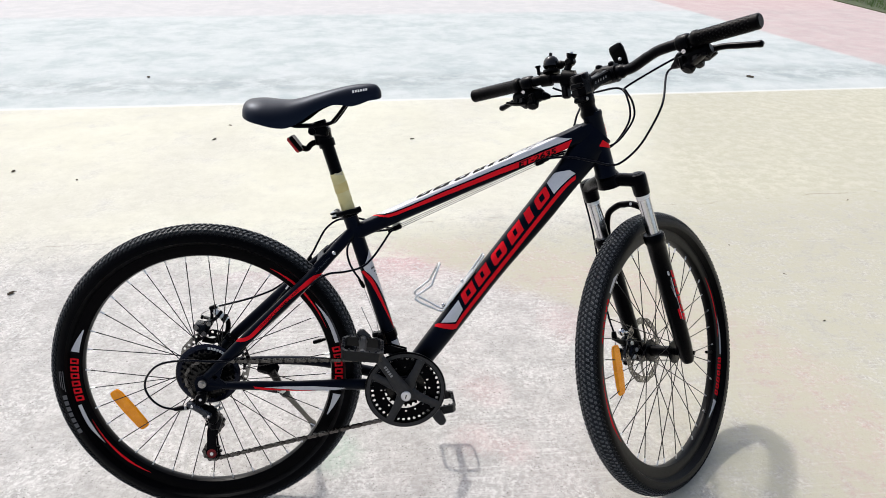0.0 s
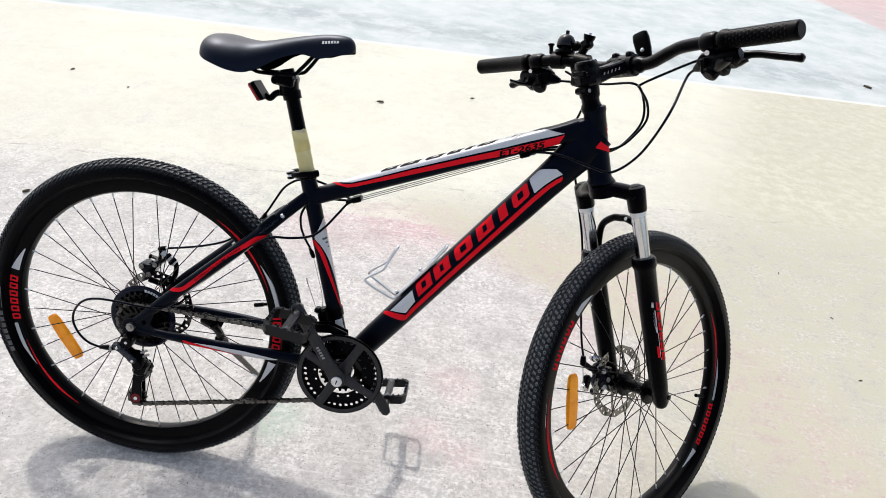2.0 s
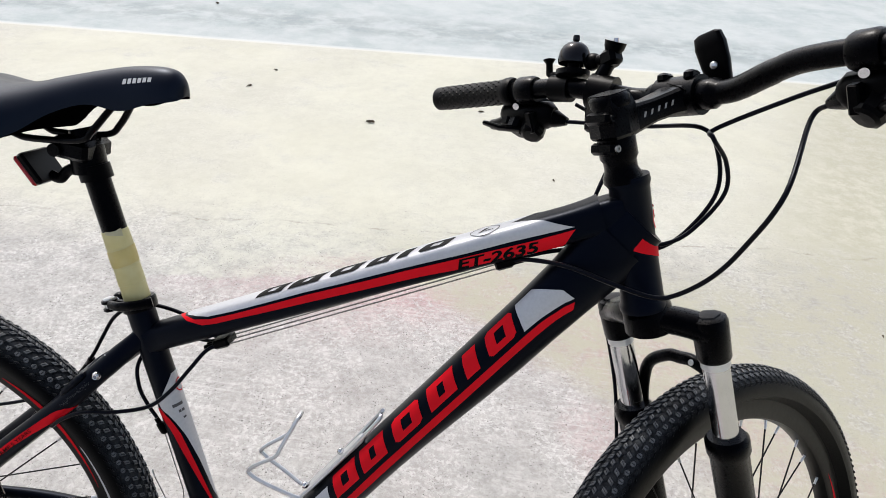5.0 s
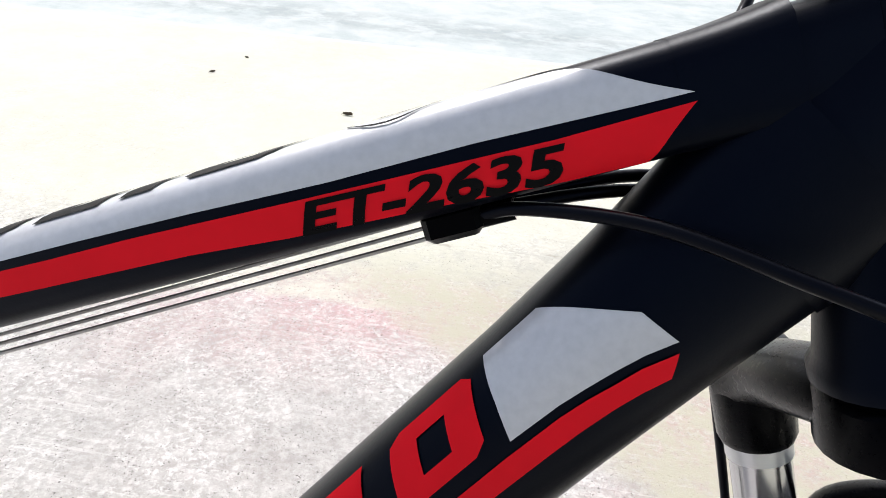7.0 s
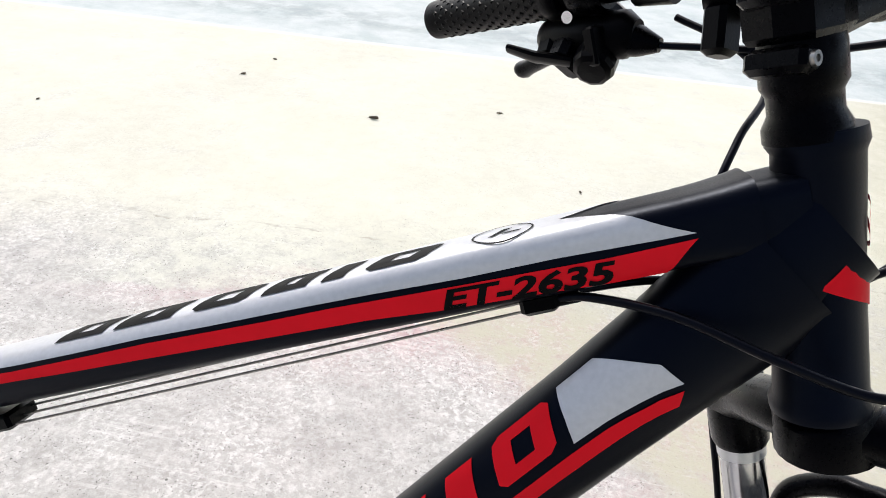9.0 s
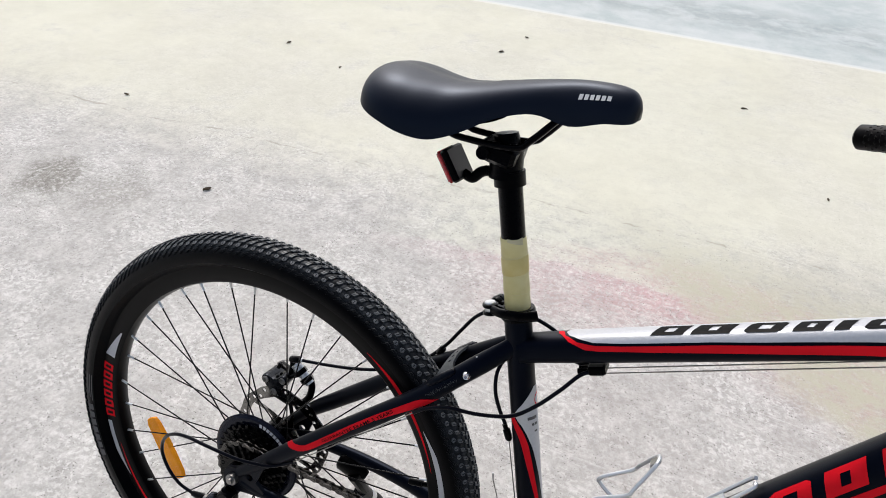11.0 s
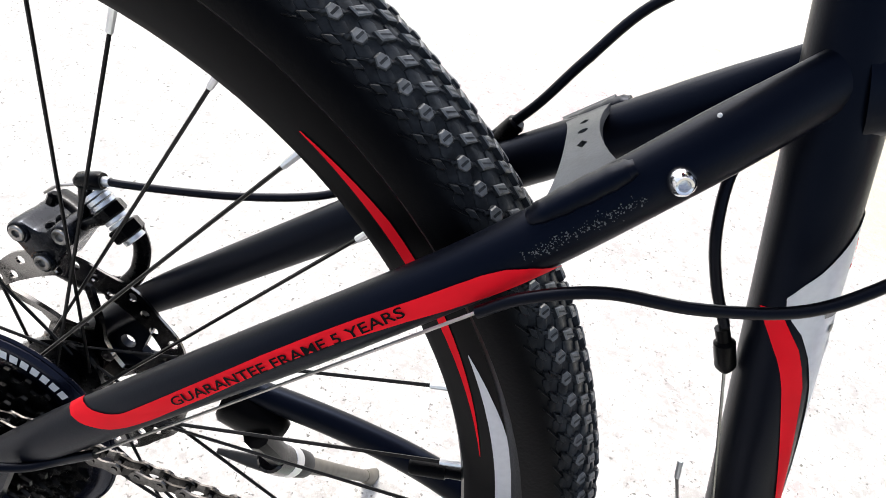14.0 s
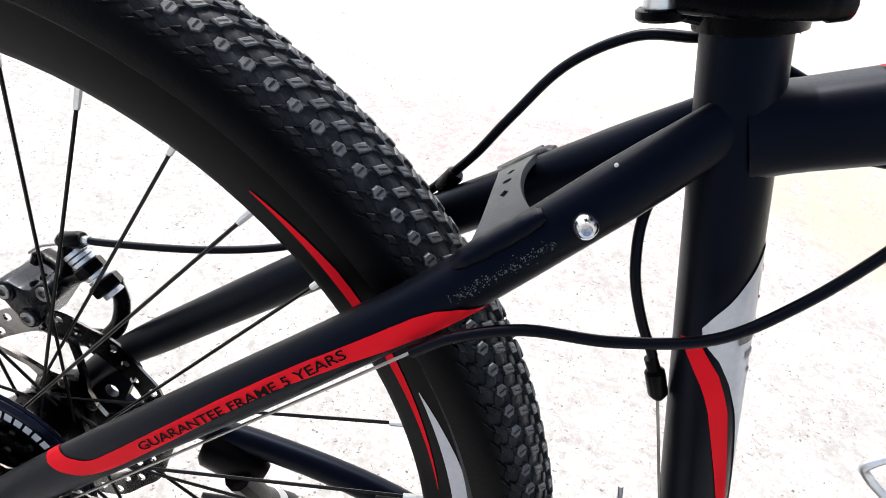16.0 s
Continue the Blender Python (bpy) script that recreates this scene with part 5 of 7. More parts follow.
# ---- crank and chain ----
BB = Vector((0.4345, 0, -0.043))
ARM = Vector((-0.518, 0, 0.856)).normalized()
crank = part("crankset", Shape().lathe([(0, -0.088), (0.0125, -0.088), (0.0135, -0.086), (0.0135, -0.05), (0.022, -0.048), (0.022, -0.042), (0, -0.042)], BB, seg=24), GREY_ALLOY, bicycle, "dark grey triple crankset with chain guard")


def to_plane(y):
    return Matrix.Translation((BB.x, y, BB.z)) @ Matrix.Rotation(radians(90), 4, "X")


def toothed(r, teeth, inner, hole_n, y, thick, mat, nm, parent, m, slots=True):
    out = []
    for k in range(teeth):
        a = 2 * math.pi * k / teeth
        w = 2 * math.pi / teeth
        out += [(rr * math.cos(a + d * w), rr * math.sin(a + d * w)) for d, rr in ((-0.30, r - 0.0035), (-0.12, r + 0.002), (0.12, r + 0.002), (0.30, r - 0.0035))]
    holes = [circle(inner, 28)]
    if hole_n:
        mid = (r - 0.006 + inner) / 2
        holes += [circle(min((r - 0.006 - inner) * 0.30, 0.0075), 10, mid * math.cos(2 * math.pi * k / hole_n), mid * math.sin(2 * math.pi * k / hole_n)) for k in range(hole_n)]
    return part(nm, Shape().plate(out, holes, thick, m), mat, parent)


big = []
for k in range(42):
    a, w = 2 * math.pi * k / 42, 2 * math.pi / 42
    big += [(r * math.cos(a + d * w), r * math.sin(a + d * w)) for d, r in ((-0.30, 0.0810), (-0.12, 0.0865), (0.12, 0.0865), (0.30, 0.0810))]
gaps = [circle(0.0466, 28)] + [circle(0.0034, 8, 0.0735 * math.cos(2 * math.pi * k / 38), 0.0735 * math.sin(2 * math.pi * k / 38)) for k in range(38)] + [circle(0.0026, 6, 0.0535 * math.cos(2 * math.pi * k / 16), 0.0535 * math.sin(2 * math.pi * k / 16)) for k in range(16)]
part("chainring", Shape().plate(big, gaps, 0.002, to_plane(-0.052)), PART_BLACK, crank)
toothed(0.0680, 34, 0.060, 0, 0, 0.002, PART_BLACK, "chainring", crank, to_plane(-0.044))
toothed(0.0480, 24, 0.026, 0, 0, 0.002, DARK_STEEL, "chainring", crank, to_plane(-0.036))
guard = Shape()
prof = [(0.0765, -0.0575), (0.0775, -0.0600), (0.0880, -0.0600), (0.0900, -0.0580), (0.0900, -0.0555), (0.0765, -0.0555)]
guard.lathe(prof, BB, seg=72, closed=True)
part("chain_guard", guard, PLASTIC, crank, "round black plastic chain guard")
part("guard_rim", Shape().lathe([(0.0790, -0.0603), (0.0868, -0.0603), (0.0868, -0.0606), (0.0790, -0.0606)], BB, seg=72, closed=True), GREY_ALLOY, crank)
a0 = math.atan2(ARM.z, ARM.x)
for k in range(4):
    a = radians(62 + 90 * k)
    d = Vector((math.cos(a), 0, math.sin(a)))
    arm = Shape().tube([BB + d * r + Vector((0, y, 0)) for r, y in ((0.010, -0.060), (0.03, -0.061), (0.06, -0.0600), (0.079, -0.0590))], [(0.015, 0.005), (0.0105, 0.005), (0.0090, 0.0035), (0.0095, 0.0025)], 12, side=d.cross(Vector((0, 1, 0))))
    part("spider_arm", arm, GREY_ALLOY, crank)
for sd, nm in ((-1, "crank_arm"), (1, "crank_arm")):
    d = ARM if sd < 0 else -ARM
    y0 = 0.079 if sd < 0 else 0.062
    pts = [BB + d * r + Vector((0, sd * (y0 + o), 0)) for r, o in ((-0.016, 0), (0.0, 0.0), (0.05, 0.004), (0.12, 0.009), (0.165, 0.012), (0.180, 0.012), (0.1835, 0.012))]
    arm = Shape().tube(pts, [(0.009, 0.004), (0.0175, 0.008), (0.0125, 0.0072), (0.0115, 0.0068), (0.0135, 0.0072), (0.010, 0.0072), (0.004, 0.005)], 16, side=d.cross(Vector((0, 1, 0))))
    part(nm, arm, GREY_ALLOY, crank, "grey alloy crank arm")
part("crank_bolt", Shape().lathe([(0, -0.0915), (0.0095, -0.0915), (0.0112, -0.0900), (0.0112, -0.085), (0, -0.085)], BB, seg=24), ALLOY, crank, "bright crank bolt cap")
part("bolt_slot", Shape().box(BB + Vector((0.0, -0.0917, 0)), (0.0022, 0.0006, 0.009), Matrix.Rotation(radians(12), 4, "Y")), GLOSS_BLACK, crank)
side = ARM.cross(Vector((0, 1, 0)))
pm = Shape()
for i in range(5):
    c = BB + ARM * (0.058 + i * 0.0062) + Vector((0, -0.0915 - 0.0004 * i, 0))
    pm.add([c + ARM * u * 0.0020 + side * v * 0.0032 for u, v in ((-1, -1), (1, -1), (1, 1), (-1, 1))], [(0, 1, 2, 3)])
part("wordmark", pm, material("faded_print", (0.22, 0.22, 0.22), 0.5), crank, "small pale wordmark blocks")


def pedal(sd):
    end = BB + (ARM if sd < 0 else -ARM) * 0.170
    c = end + Vector((0, sd * 0.142, -0.0105) if sd < 0 else (0, 0.150, 0.006))
    tilt = Matrix.Rotation(radians(8.0 if sd < 0 else -8), 4, "Y")
    t3 = tilt.to_3x3()

    def at(x, y, z):
        return c + t3 @ Vector((x, y, z))
    m = Matrix.Translation(c) @ tilt
    edge = [(-0.0430, -0.032), (-0.0345, -0.043), (0.0345, -0.043), (0.0430, -0.032), (0.0430, 0.032), (0.0345, 0.043), (-0.0345, 0.043), (-0.0430, 0.032)]
    gaps = [[(k * 0.0078, -0.0362), (k * 0.0310, -0.0362), (k * 0.0368, -0.029), (k * 0.0368, 0.029), (k * 0.0310, 0.0362), (k * 0.0078, 0.0362)] for k in (-1, 1)]
    body = part("pedal", Shape().plate(edge, gaps, 0.0075, m @ Matrix.Translation((0, 0, 0.0065))), PEDAL, bicycle, "black plastic platform pedal")
    wall = [(x * 0.965, y * 0.965) for x, y in edge]
    hole = [(x * 0.925, y * 0.915) for x, y in edge]
    part("cage_wall", Shape().plate(wall, [hole], 0.015, m @ Matrix.Translation((0, 0, -0.003))), PEDAL, body)
    part("axle_housing", Shape().tube([at(0, -0.040, 0.003), at(0, -0.02, 0.003), at(0, 0.02, 0.003), at(0, 0.040, 0.003)], [0.0095, 0.0075, 0.0075, 0.0095], 14), material("grey_axle_plastic", (0.055, 0.058, 0.066), 0.34, second=(0.035, 0.037, 0.042), scale=120), body, "pale grey axle housing")
    part("cage_rib", Shape().box(at(0, 0, 0.0085), (0.008, 0.070, 0.005), tilt, bevel=0.4), GREY_ALLOY, body)
    for x in (-0.0398, 0.0398):
        for y in (-0.021, -0.007, 0.007, 0.021):
            part("pin", Shape().box(at(x, y, 0.0120), (0.007, 0.005, 0.0045), tilt, taper=0.6, bevel=0.4), PEDAL, body)
    for y in (-0.0385, 0.0385):
        for x in (-0.027, -0.014, 0.014, 0.027):
            part("pin", Shape().box(at(x, y, 0.0120), (0.005, 0.007, 0.0045), tilt, taper=0.6, bevel=0.4), PEDAL, body)
    part("spindle", Shape().tube([end + Vector((0, sd * 0.072, 0)), c], [0.0075, 0.006], 12), STEEL, body)
    return body


pedal(-1)
pedal(1)

# cassette, derailleurs
def rear_plane(y):
    return Matrix.Translation((0, y, 0)) @ Matrix.Rotation(radians(90), 4, "X")


cass = part("cassette", Shape().lathe([(0.010, -0.058), (0.016, -0.058), (0.018, -0.03), (0.018, -0.018), (0.010, -0.018)], seg=24), PART_BLACK, bicycle, "black multi-speed freewheel cassette")
part("spoke_guard", Shape().lathe([(0.026, -0.0165), (0.060, -0.0170), (0.0690, -0.0182), (0.0702, -0.0170), (0.0690, -0.0158), (0.026, -0.0155)], seg=72, closed=True), GUARD_BLACK, cass, "black guard disc")
part("largest_sprocket", Shape().lathe([(0.050, -0.0195), (0.0560, -0.0203), (0.0568, -0.0208), (0.0575, -0.0212), (0.0655, -0.0212), (0.0668, -0.0206), (0.0684, -0.0190), (0.0684, -0.0182), (0.050, -0.0182)], seg=80, closed=True), GUARD_BLACK, cass, "smooth black outer disc")
for r, teeth, y, hn in ((0.0560, 28, -0.0255, 18), (0.0490, 24, -0.0300, 14), (0.0450, 22, -0.0350, 12), (0.0405, 20, -0.0400, 10), (0.0365, 18, -0.0470, 0), (0.0325, 16, -0.0510, 0), (0.0285, 14, -0.0550, 0)):
    toothed(r, teeth, 0.017, hn, 0, 0.002, PART_BLACK if r > 0.06 else DARK_STEEL, "sprocket", cass, rear_plane(y))
wm = Shape()
for i in range(7):
    a = radians(85 - i * 5.9)
    b = radians(85 - i * 5.9 - 4.3)
    wm.add([(r * math.cos(q), -0.0216, r * math.sin(q)) for r, q in ((0.0586, a), (0.0642, a), (0.0642, b), (0.0586, b))], [(0, 1, 2, 3)])
part("wordmark", wm, WHITE_PRINT, cass, "white wordmark blocks on the largest sprocket")
part("axle_nut", Shape().lathe([(0, -0.078), (0.0045, -0.078), (0.005, -0.074), (0.0085, -0.074), (0.009, -0.067), (0.012, -0.0665), (0.012, -0.065), (0, -0.065)], seg=18), STEEL, cass, "steel axle nut")
part("axle_nut", Shape().lathe([(0, 0.078), (0.0045, 0.078), (0.005, 0.074), (0.0085, 0.074), (0.009, 0.067), (0, 0.067)], seg=18), STEEL, cass)

PULLEY_RED = material("dirty_red_plastic", (0.16, 0.004, 0.008), 0.4, second=(0.04, 0.004, 0.005), scale=160, spec=0.2)
P1, P2 = Vector((0.012, -0.044, -0.103)), Vector((0.000, -0.042, -0.176))
rd = part("rear_derailleur", Shape().box((-0.004, -0.0755, -0.030), (0.020, 0.014, 0.030), Matrix.Rotation(radians(15), 4, "Y"), bevel=0.5).lathe([(0, -0.085), (0.011, -0.085), (0.0125, -0.082), (0.0125, -0.067), (0, -0.067)], (-0.003, 0, -0.030), seg=18), PART_BLACK, bicycle, "black rear derailleur with red pulley")
part("knuckle", Shape().box((-0.020, -0.0770, -0.047), (0.030, 0.018, 0.017), Matrix.Rotation(radians(28), 4, "Y"), bevel=0.6), BLUE_METAL, rd, "glossy blue-black knuckle")
part("pivot_block", Shape().box((0.009, -0.066, -0.071), (0.036, 0.030, 0.030), Matrix.Rotation(radians(34), 4, "Y"), bevel=0.55).lathe([(0, -0.016), (0.0095, -0.016), (0.0115, -0.013), (0.0115, 0.012), (0, 0.012)], (0.017, -0.066, -0.080), seg=20), PART_BLACK, rd)
part("stop_screw", Shape().tube([(0.022, -0.070, -0.056), (0.034, -0.070, -0.049)], 0.0026, 8).tube([(0.026, -0.070, -0.064), (0.038, -0.070, -0.057)], 0.0026, 8), STEEL, rd)
part("link", Shape().box((-0.006, -0.081, -0.057), (0.052, 0.008, 0.014), Matrix.Rotation(radians(38), 4, "Y"), bevel=0.6), BLUE_METAL, rd, "glossy parallelogram link")
for p in ((-0.022, -0.0862, -0.0445), (0.010, -0.0858, -0.0690), (-0.003, -0.0855, -0.0300)):
    part("pivot_pin", Shape().lathe([(0, -0.0012), (0.0028, -0.0010), (0.0036, 0.0), (0.0036, 0.003), (0, 0.003)], p, (0, 1, 0), 12), CHROME, rd)
part("link", Shape().box((-0.004, -0.066, -0.055), (0.052, 0.006, 0.016), Matrix.Rotation(radians(38), 4, "Y"), bevel=0.5), PART_BLACK, rd)
part("barrel_adjuster", Shape().tube([(-0.030, -0.078, -0.049), (-0.046, -0.077, -0.0505), (-0.062, -0.076, -0.053)], [0.0050, 0.0058, 0.0040], 12), PART_BLACK, rd, "black barrel adjuster")
part("adjuster_ring", Shape().tube([(-0.034, -0.0778, -0.0493), (-0.039, -0.0775, -0.0498)], 0.0063, 14), STEEL, rd)
for y in (-0.0515, -0.0345):
    d = (P2 - P1)
    n = Vector((d.z, 0, -d.x)).normalized()
    outl = [(P1 + n * 0.012 + d * -0.10), (P1 + n * 0.014 + d * 0.3), (P2 + n * 0.010), (P2 + d * 0.16 + n * 0.004), (P2 + d * 0.16 - n * 0.006), (P2 - n * 0.013), (P1 - n * 0.006 + d * 0.45), (P1 - n * 0.012 + d * 0.1), (P1 - n * 0.008 - d * 0.12)]
    part("cage_plate", Shape().plate([(p.x, p.z) for p in outl], [], 0.002, rear_plane(y)), PART_BLACK, rd)
for p in (P1, P2):
    out = []
    for k in range(11):
        for d, rr in ((-0.3, 0.0165), (-0.12, 0.0205), (0.12, 0.0205), (0.3, 0.0165)):
            a = 2 * math.pi * (k + d) / 11
            out.append((p.x + rr * math.cos(a), p.z + rr * math.sin(a)))
    part("pulley", Shape().plate(out, [circle(0.004, 10, p.x, p.z)], 0.006, rear_plane(p.y)), PLASTIC, rd)
part("pulley_bolt", Shape().lathe([(0, -0.0120), (0.004, -0.0120), (0.005, -0.0100), (0.005, 0.0), (0, 0)], P2, seg=14), CHROME, rd)
part("pulley_cover", Shape().lathe([(0.0052, -0.0106), (0.0108, -0.0106), (0.0108, -0.0098), (0.0052, -0.0098)], P2, seg=22, closed=True), PULLEY_RED, rd, "dark red pulley cap")
part("bash_body", Shape().box((0.018, -0.062, -0.093), (0.026, 0.034, 0.034), Matrix.Rotation(radians(20), 4, "Y"), bevel=0.55), PART_BLACK, rd)

band = Shape()
c = seat.a + seat.way * 0.118
band.lathe([(0.0162, -0.009), (0.0185, -0.009), (0.0185, 0.009), (0.0162, 0.009)], c, seat.way, 24, closed=True)
fd = part("front_derailleur", band, PART_BLACK, bicycle, "black front derailleur clamped to the seat tube")
part("body", Shape().box(c + Vector((-0.018, -0.016, -0.006)), (0.022, 0.024, 0.034), Matrix.Rotation(radians(-15), 4, "Y"), bevel=0.4).box(c + Vector((-0.030, -0.020, 0.006)), (0.014, 0.018, 0.012), bevel=0.5), PART_BLACK, fd)
for y in (-0.038, -0.051):
    outl = [(0.335, 0.040), (0.365, 0.058), (0.405, 0.062), (0.440, 0.050), (0.442, 0.036), (0.405, 0.044), (0.372, 0.040), (0.345, 0.024)]
    part("cage_plate", Shape().plate([(x, z) for x, z in outl], [], 0.0022, rear_plane(y)), PART_BLACK, fd)
part("sticker", Tube((0.4345, -0.043), (0.3245, 0.354), [(0, 0.0159, 0.0159), (1, 0.0159, 0.0159)]).decal([[(0.035, 0.000), (0.104, 0.000), (0.104, 0.016), (0.035, 0.016)]], 0.0005), WHITE_PRINT, fd, "white label sticker")
sb = Shape()
for k in range(5):
    sb.add([seat.map(s, v, 0.0009) for s, v in ((0.058 + k * 0.008, 0.004), (0.062 + k * 0.008, 0.004), (0.062 + k * 0.008, 0.016), (0.058 + k * 0.008, 0.016))], [(0, 1, 2, 3)])
part("sticker_print", sb, INK, fd)

# chain: a closed line round ring, sprocket and pulleys, links set along it
def arc(c, r, a0, a1, y, n):
    return [Vector((c[0] + r * math.cos(radians(a0 + (a1 - a0) * i / n)), y, c[1] + r * math.sin(radians(a0 + (a1 - a0) * i / n)))) for i in range(n + 1)]


loop = arc((BB.x, BB.z), 0.068, -97, 93, -0.044, 24) + arc((0, 0), 0.0405, 95, 205, -0.043, 12)
loop += [Vector((-0.018, -0.0435, -0.060))] + arc((P1.x, P1.z), 0.0185, 150, 20, -0.044, 8)[1:2] + arc((P1.x, P1.z), 0.0185, 60, -40, -0.044, 6) + arc((P2.x, P2.z), 0.0185, 150, 277, -0.043, 8)
dense = []
for p, q in zip(loop, loop[1:] + loop[:1]):
    k = max(1, int((q - p).length / 0.002))
    dense += [p.lerp(q, i / k) for i in range(k)]
cum = [0.0]
for p, q in zip(dense, dense[1:] + dense[:1]):
    cum.append(cum[-1] + (q - p).length)
n_links = 2 * round(cum[-1] / 0.0127 / 2)
pitch = cum[-1] / n_links


def on_chain(s):
    s %= cum[-1]
    lo, hi = 0, len(cum) - 1
    while hi - lo > 1:
        m = (lo + hi) // 2
        lo, hi = (m, hi) if cum[m] <= s else (lo, m)
    return dense[lo].lerp(dense[(lo + 1) % len(dense)], (s - cum[lo]) / max(1e-9, cum[lo + 1] - cum[lo]))


def link_mesh(gap, name):
    s = Shape()
    outl = [(-0.00635 + 0.0042 * math.cos(a), 0.0042 * math.sin(a)) for a in (radians(60 + 40 * k) for k in range(7))] + [(0, -0.0027)] + [(0.00635 + 0.0042 * math.cos(a), 0.0042 * math.sin(a)) for a in (radians(-120 + 40 * k) for k in range(7))] + [(0, 0.0027)]
    for y in (-gap, gap):
        s.plate(outl, [], 0.0011, Matrix.Translation((0, y, 0)) @ Matrix.Rotation(radians(90), 4, "X"))
    for x in (-0.00635, 0.00635):
        s.lathe([(0, -gap - 0.001), (0.0018, -gap - 0.001), (0.0018, gap + 0.001), (0, gap + 0.001)], (x, 0, 0), seg=8)
    return s.mesh(name, CHAIN_STEEL if gap < 0.003 else LINK_STEEL)


LINKS = link_mesh(0.0024, "link"), link_mesh(0.0036, "link")
chain = part("chain", Shape().lathe([(0, -0.003), (0.0036, -0.003), (0.0036, 0.003), (0, 0.003)], on_chain(0), seg=10), CHAIN_STEEL, bicycle, "dark oily roller chain")
for k in range(n_links):
    p, q = on_chain(k * pitch), on_chain((k + 1) * pitch)
    w = (q - p).normalized()
    y = Vector((0, 1, 0))
    y = (y - w * y.dot(w)).normalized()
    m = Matrix((w, y, w.cross(y))).transposed().to_4x4()
    m.translation = (p + q) / 2
    part("link", LINKS[k % 2], None, chain, m=m)

# rear brake caliper, kickstand, bottle cage
BOLTS = ((-0.0335, 0.0875), (-0.0046, 0.0950), (-0.0178, 0.0715))


def caliper_body():
    """A three-cornered casting with rounded corners and a dished top between its two upper bolts."""
    a, b, c = (Vector(p) for p in BOLTS)
    rings = []
    for y, r in ((0.0450, 0.0062), (0.0456, 0.0074), (0.0475, 0.0079), (0.0560, 0.0080), (0.0640, 0.0076), (0.0740, 0.0078), (0.0775, 0.0070), (0.0790, 0.0050)):
        def bow(p, d0, d1, n):
            return [(p.x + r * math.cos(radians(d0 + (d1 - d0) * k / n)), p.y + r * math.sin(radians(d0 + (d1 - d0) * k / n))) for k in range(n + 1)]
        dip = (a + b) / 2 + Vector((-0.001, 0.0010 + (r - 0.0079)))
        out = bow(b, -62, 128, 9) + [(dip.x + 0.0045, dip.y + 0.0014), (dip.x, dip.y), (dip.x - 0.0045, dip.y + 0.0006)] + bow(a, 72, 222, 8) + bow(c, 222, 298, 5)
        rings.append([Vector((x, y, z)) for x, z in out])
    return Shape().rings(list(reversed(rings)))


cal = part("rear_brake_caliper", caliper_body(), CALIPER, bicycle, "black disc brake caliper with silver bolts")
for x, z in BOLTS:
    part("boss", Shape().lathe([(0.0056, 0.0), (0.0066, 0.0), (0.0074, 0.0012), (0.0076, 0.008), (0.0, 0.008)], (x, 0.0436, z), (0, 1, 0), 24), CALIPER, cal)
    part("caliper_bolt", Shape().lathe([(0, 0.0020), (0.0024, 0.0020), (0.0026, 0), (0.0046, -0.0002), (0.0053, 0.0006), (0.0053, 0.010), (0, 0.010)], (x, 0.0422, z), (0, 1, 0.05), 24), STEEL, cal, "silver socket bolt")
part("pad_slot", Shape().box((-0.0185, 0.0530, 0.0925), (0.0055, 0.006, 0.006), bevel=0.6).box((-0.0165, 0.0600, 0.0935), (0.006, 0.005, 0.007), bevel=0.6), PART_BLACK, cal)
part("lever_arm", Shape().tube(spline([(-0.026, 0.072, 0.1030), (-0.014, 0.070, 0.1010), (-0.002, 0.066, 0.0985), (0.006, 0.064, 0.0975)], 5), [(0.007, 0.0032)] * 16, 12, side=(0, 1, 0)), PART_BLACK, cal)
part("lug", Shape().box((-0.0225, 0.062, 0.1060), (0.0065, 0.007, 0.010), Matrix.Rotation(radians(20), 4, "Y"), bevel=0.5), PART_BLACK, cal)
part("clamp_arm", Shape().tube([(-0.002, 0.060, 0.0955), (0.008, 0.060, 0.1030), (0.0185, 0.060, 0.1105)], [(0.007, 0.0042), (0.0065, 0.0042), (0.0075, 0.0050)], 12, side=(0, 1, 0)), PART_BLACK, cal)
c0, c1 = Vector((0.0060, 0.060, 0.1215)), Vector((0.0335, 0.060, 0.0975))
for nm, spans, rr, seg, mat, lb in (("adjuster", ((0.0, 0.09), (0.10, 0.19), (0.20, 0.29)), 0.0080, 18, ALLOY, "ribbed silver adjuster"), ("hex_nut", ((0.29, 0.50),), 0.0098, 6, PART_BLACK, ""), ("washer", ((0.50, 0.58), (0.59, 0.66)), 0.0076, 18, ALLOY, "silver washers"), ("hex_nut", ((0.66, 0.90),), 0.0104, 6, PART_BLACK, ""), ("end_cap", ((0.90, 1.0),), 0.0070, 18, ALLOY, "silver end")):
    stack = Shape()
    for f0, f1 in spans:
        p, q = c0.lerp(c1, f0), c0.lerp(c1, f1)
        stack.tube([p, p.lerp(q, 0.12), p.lerp(q, 0.88), q], [rr * 0.88, rr, rr, rr * 0.88], seg)
    part(nm, stack, mat, cal, lb, sharp=25)
part("mount", Shape().tube(spline([(0.030, 0.064, 0.104), (0.0335, 0.066, 0.088), (0.030, 0.067, 0.068), (0.020, 0.067, 0.052), (0.012, 0.066, 0.040)], 5), [(0.0042, 0.0058)] * 21, 12, side=(0, 1, 0)).tube([(-0.028, 0.068, 0.050), (-0.006, 0.069, 0.044), (0.016, 0.068, 0.050)], [(0.006, 0.007)] * 3, 12, side=(0, 1, 0)), PART_BLACK, cal)
part("post", Shape().tube([(-0.001, 0.060, 0.098), (0.0003, 0.060, 0.113), (0.0012, 0.060, 0.1245)], [(0.0042, 0.0040), (0.0034, 0.0032), (0.0044, 0.0042)], 12), PART_BLACK, cal)
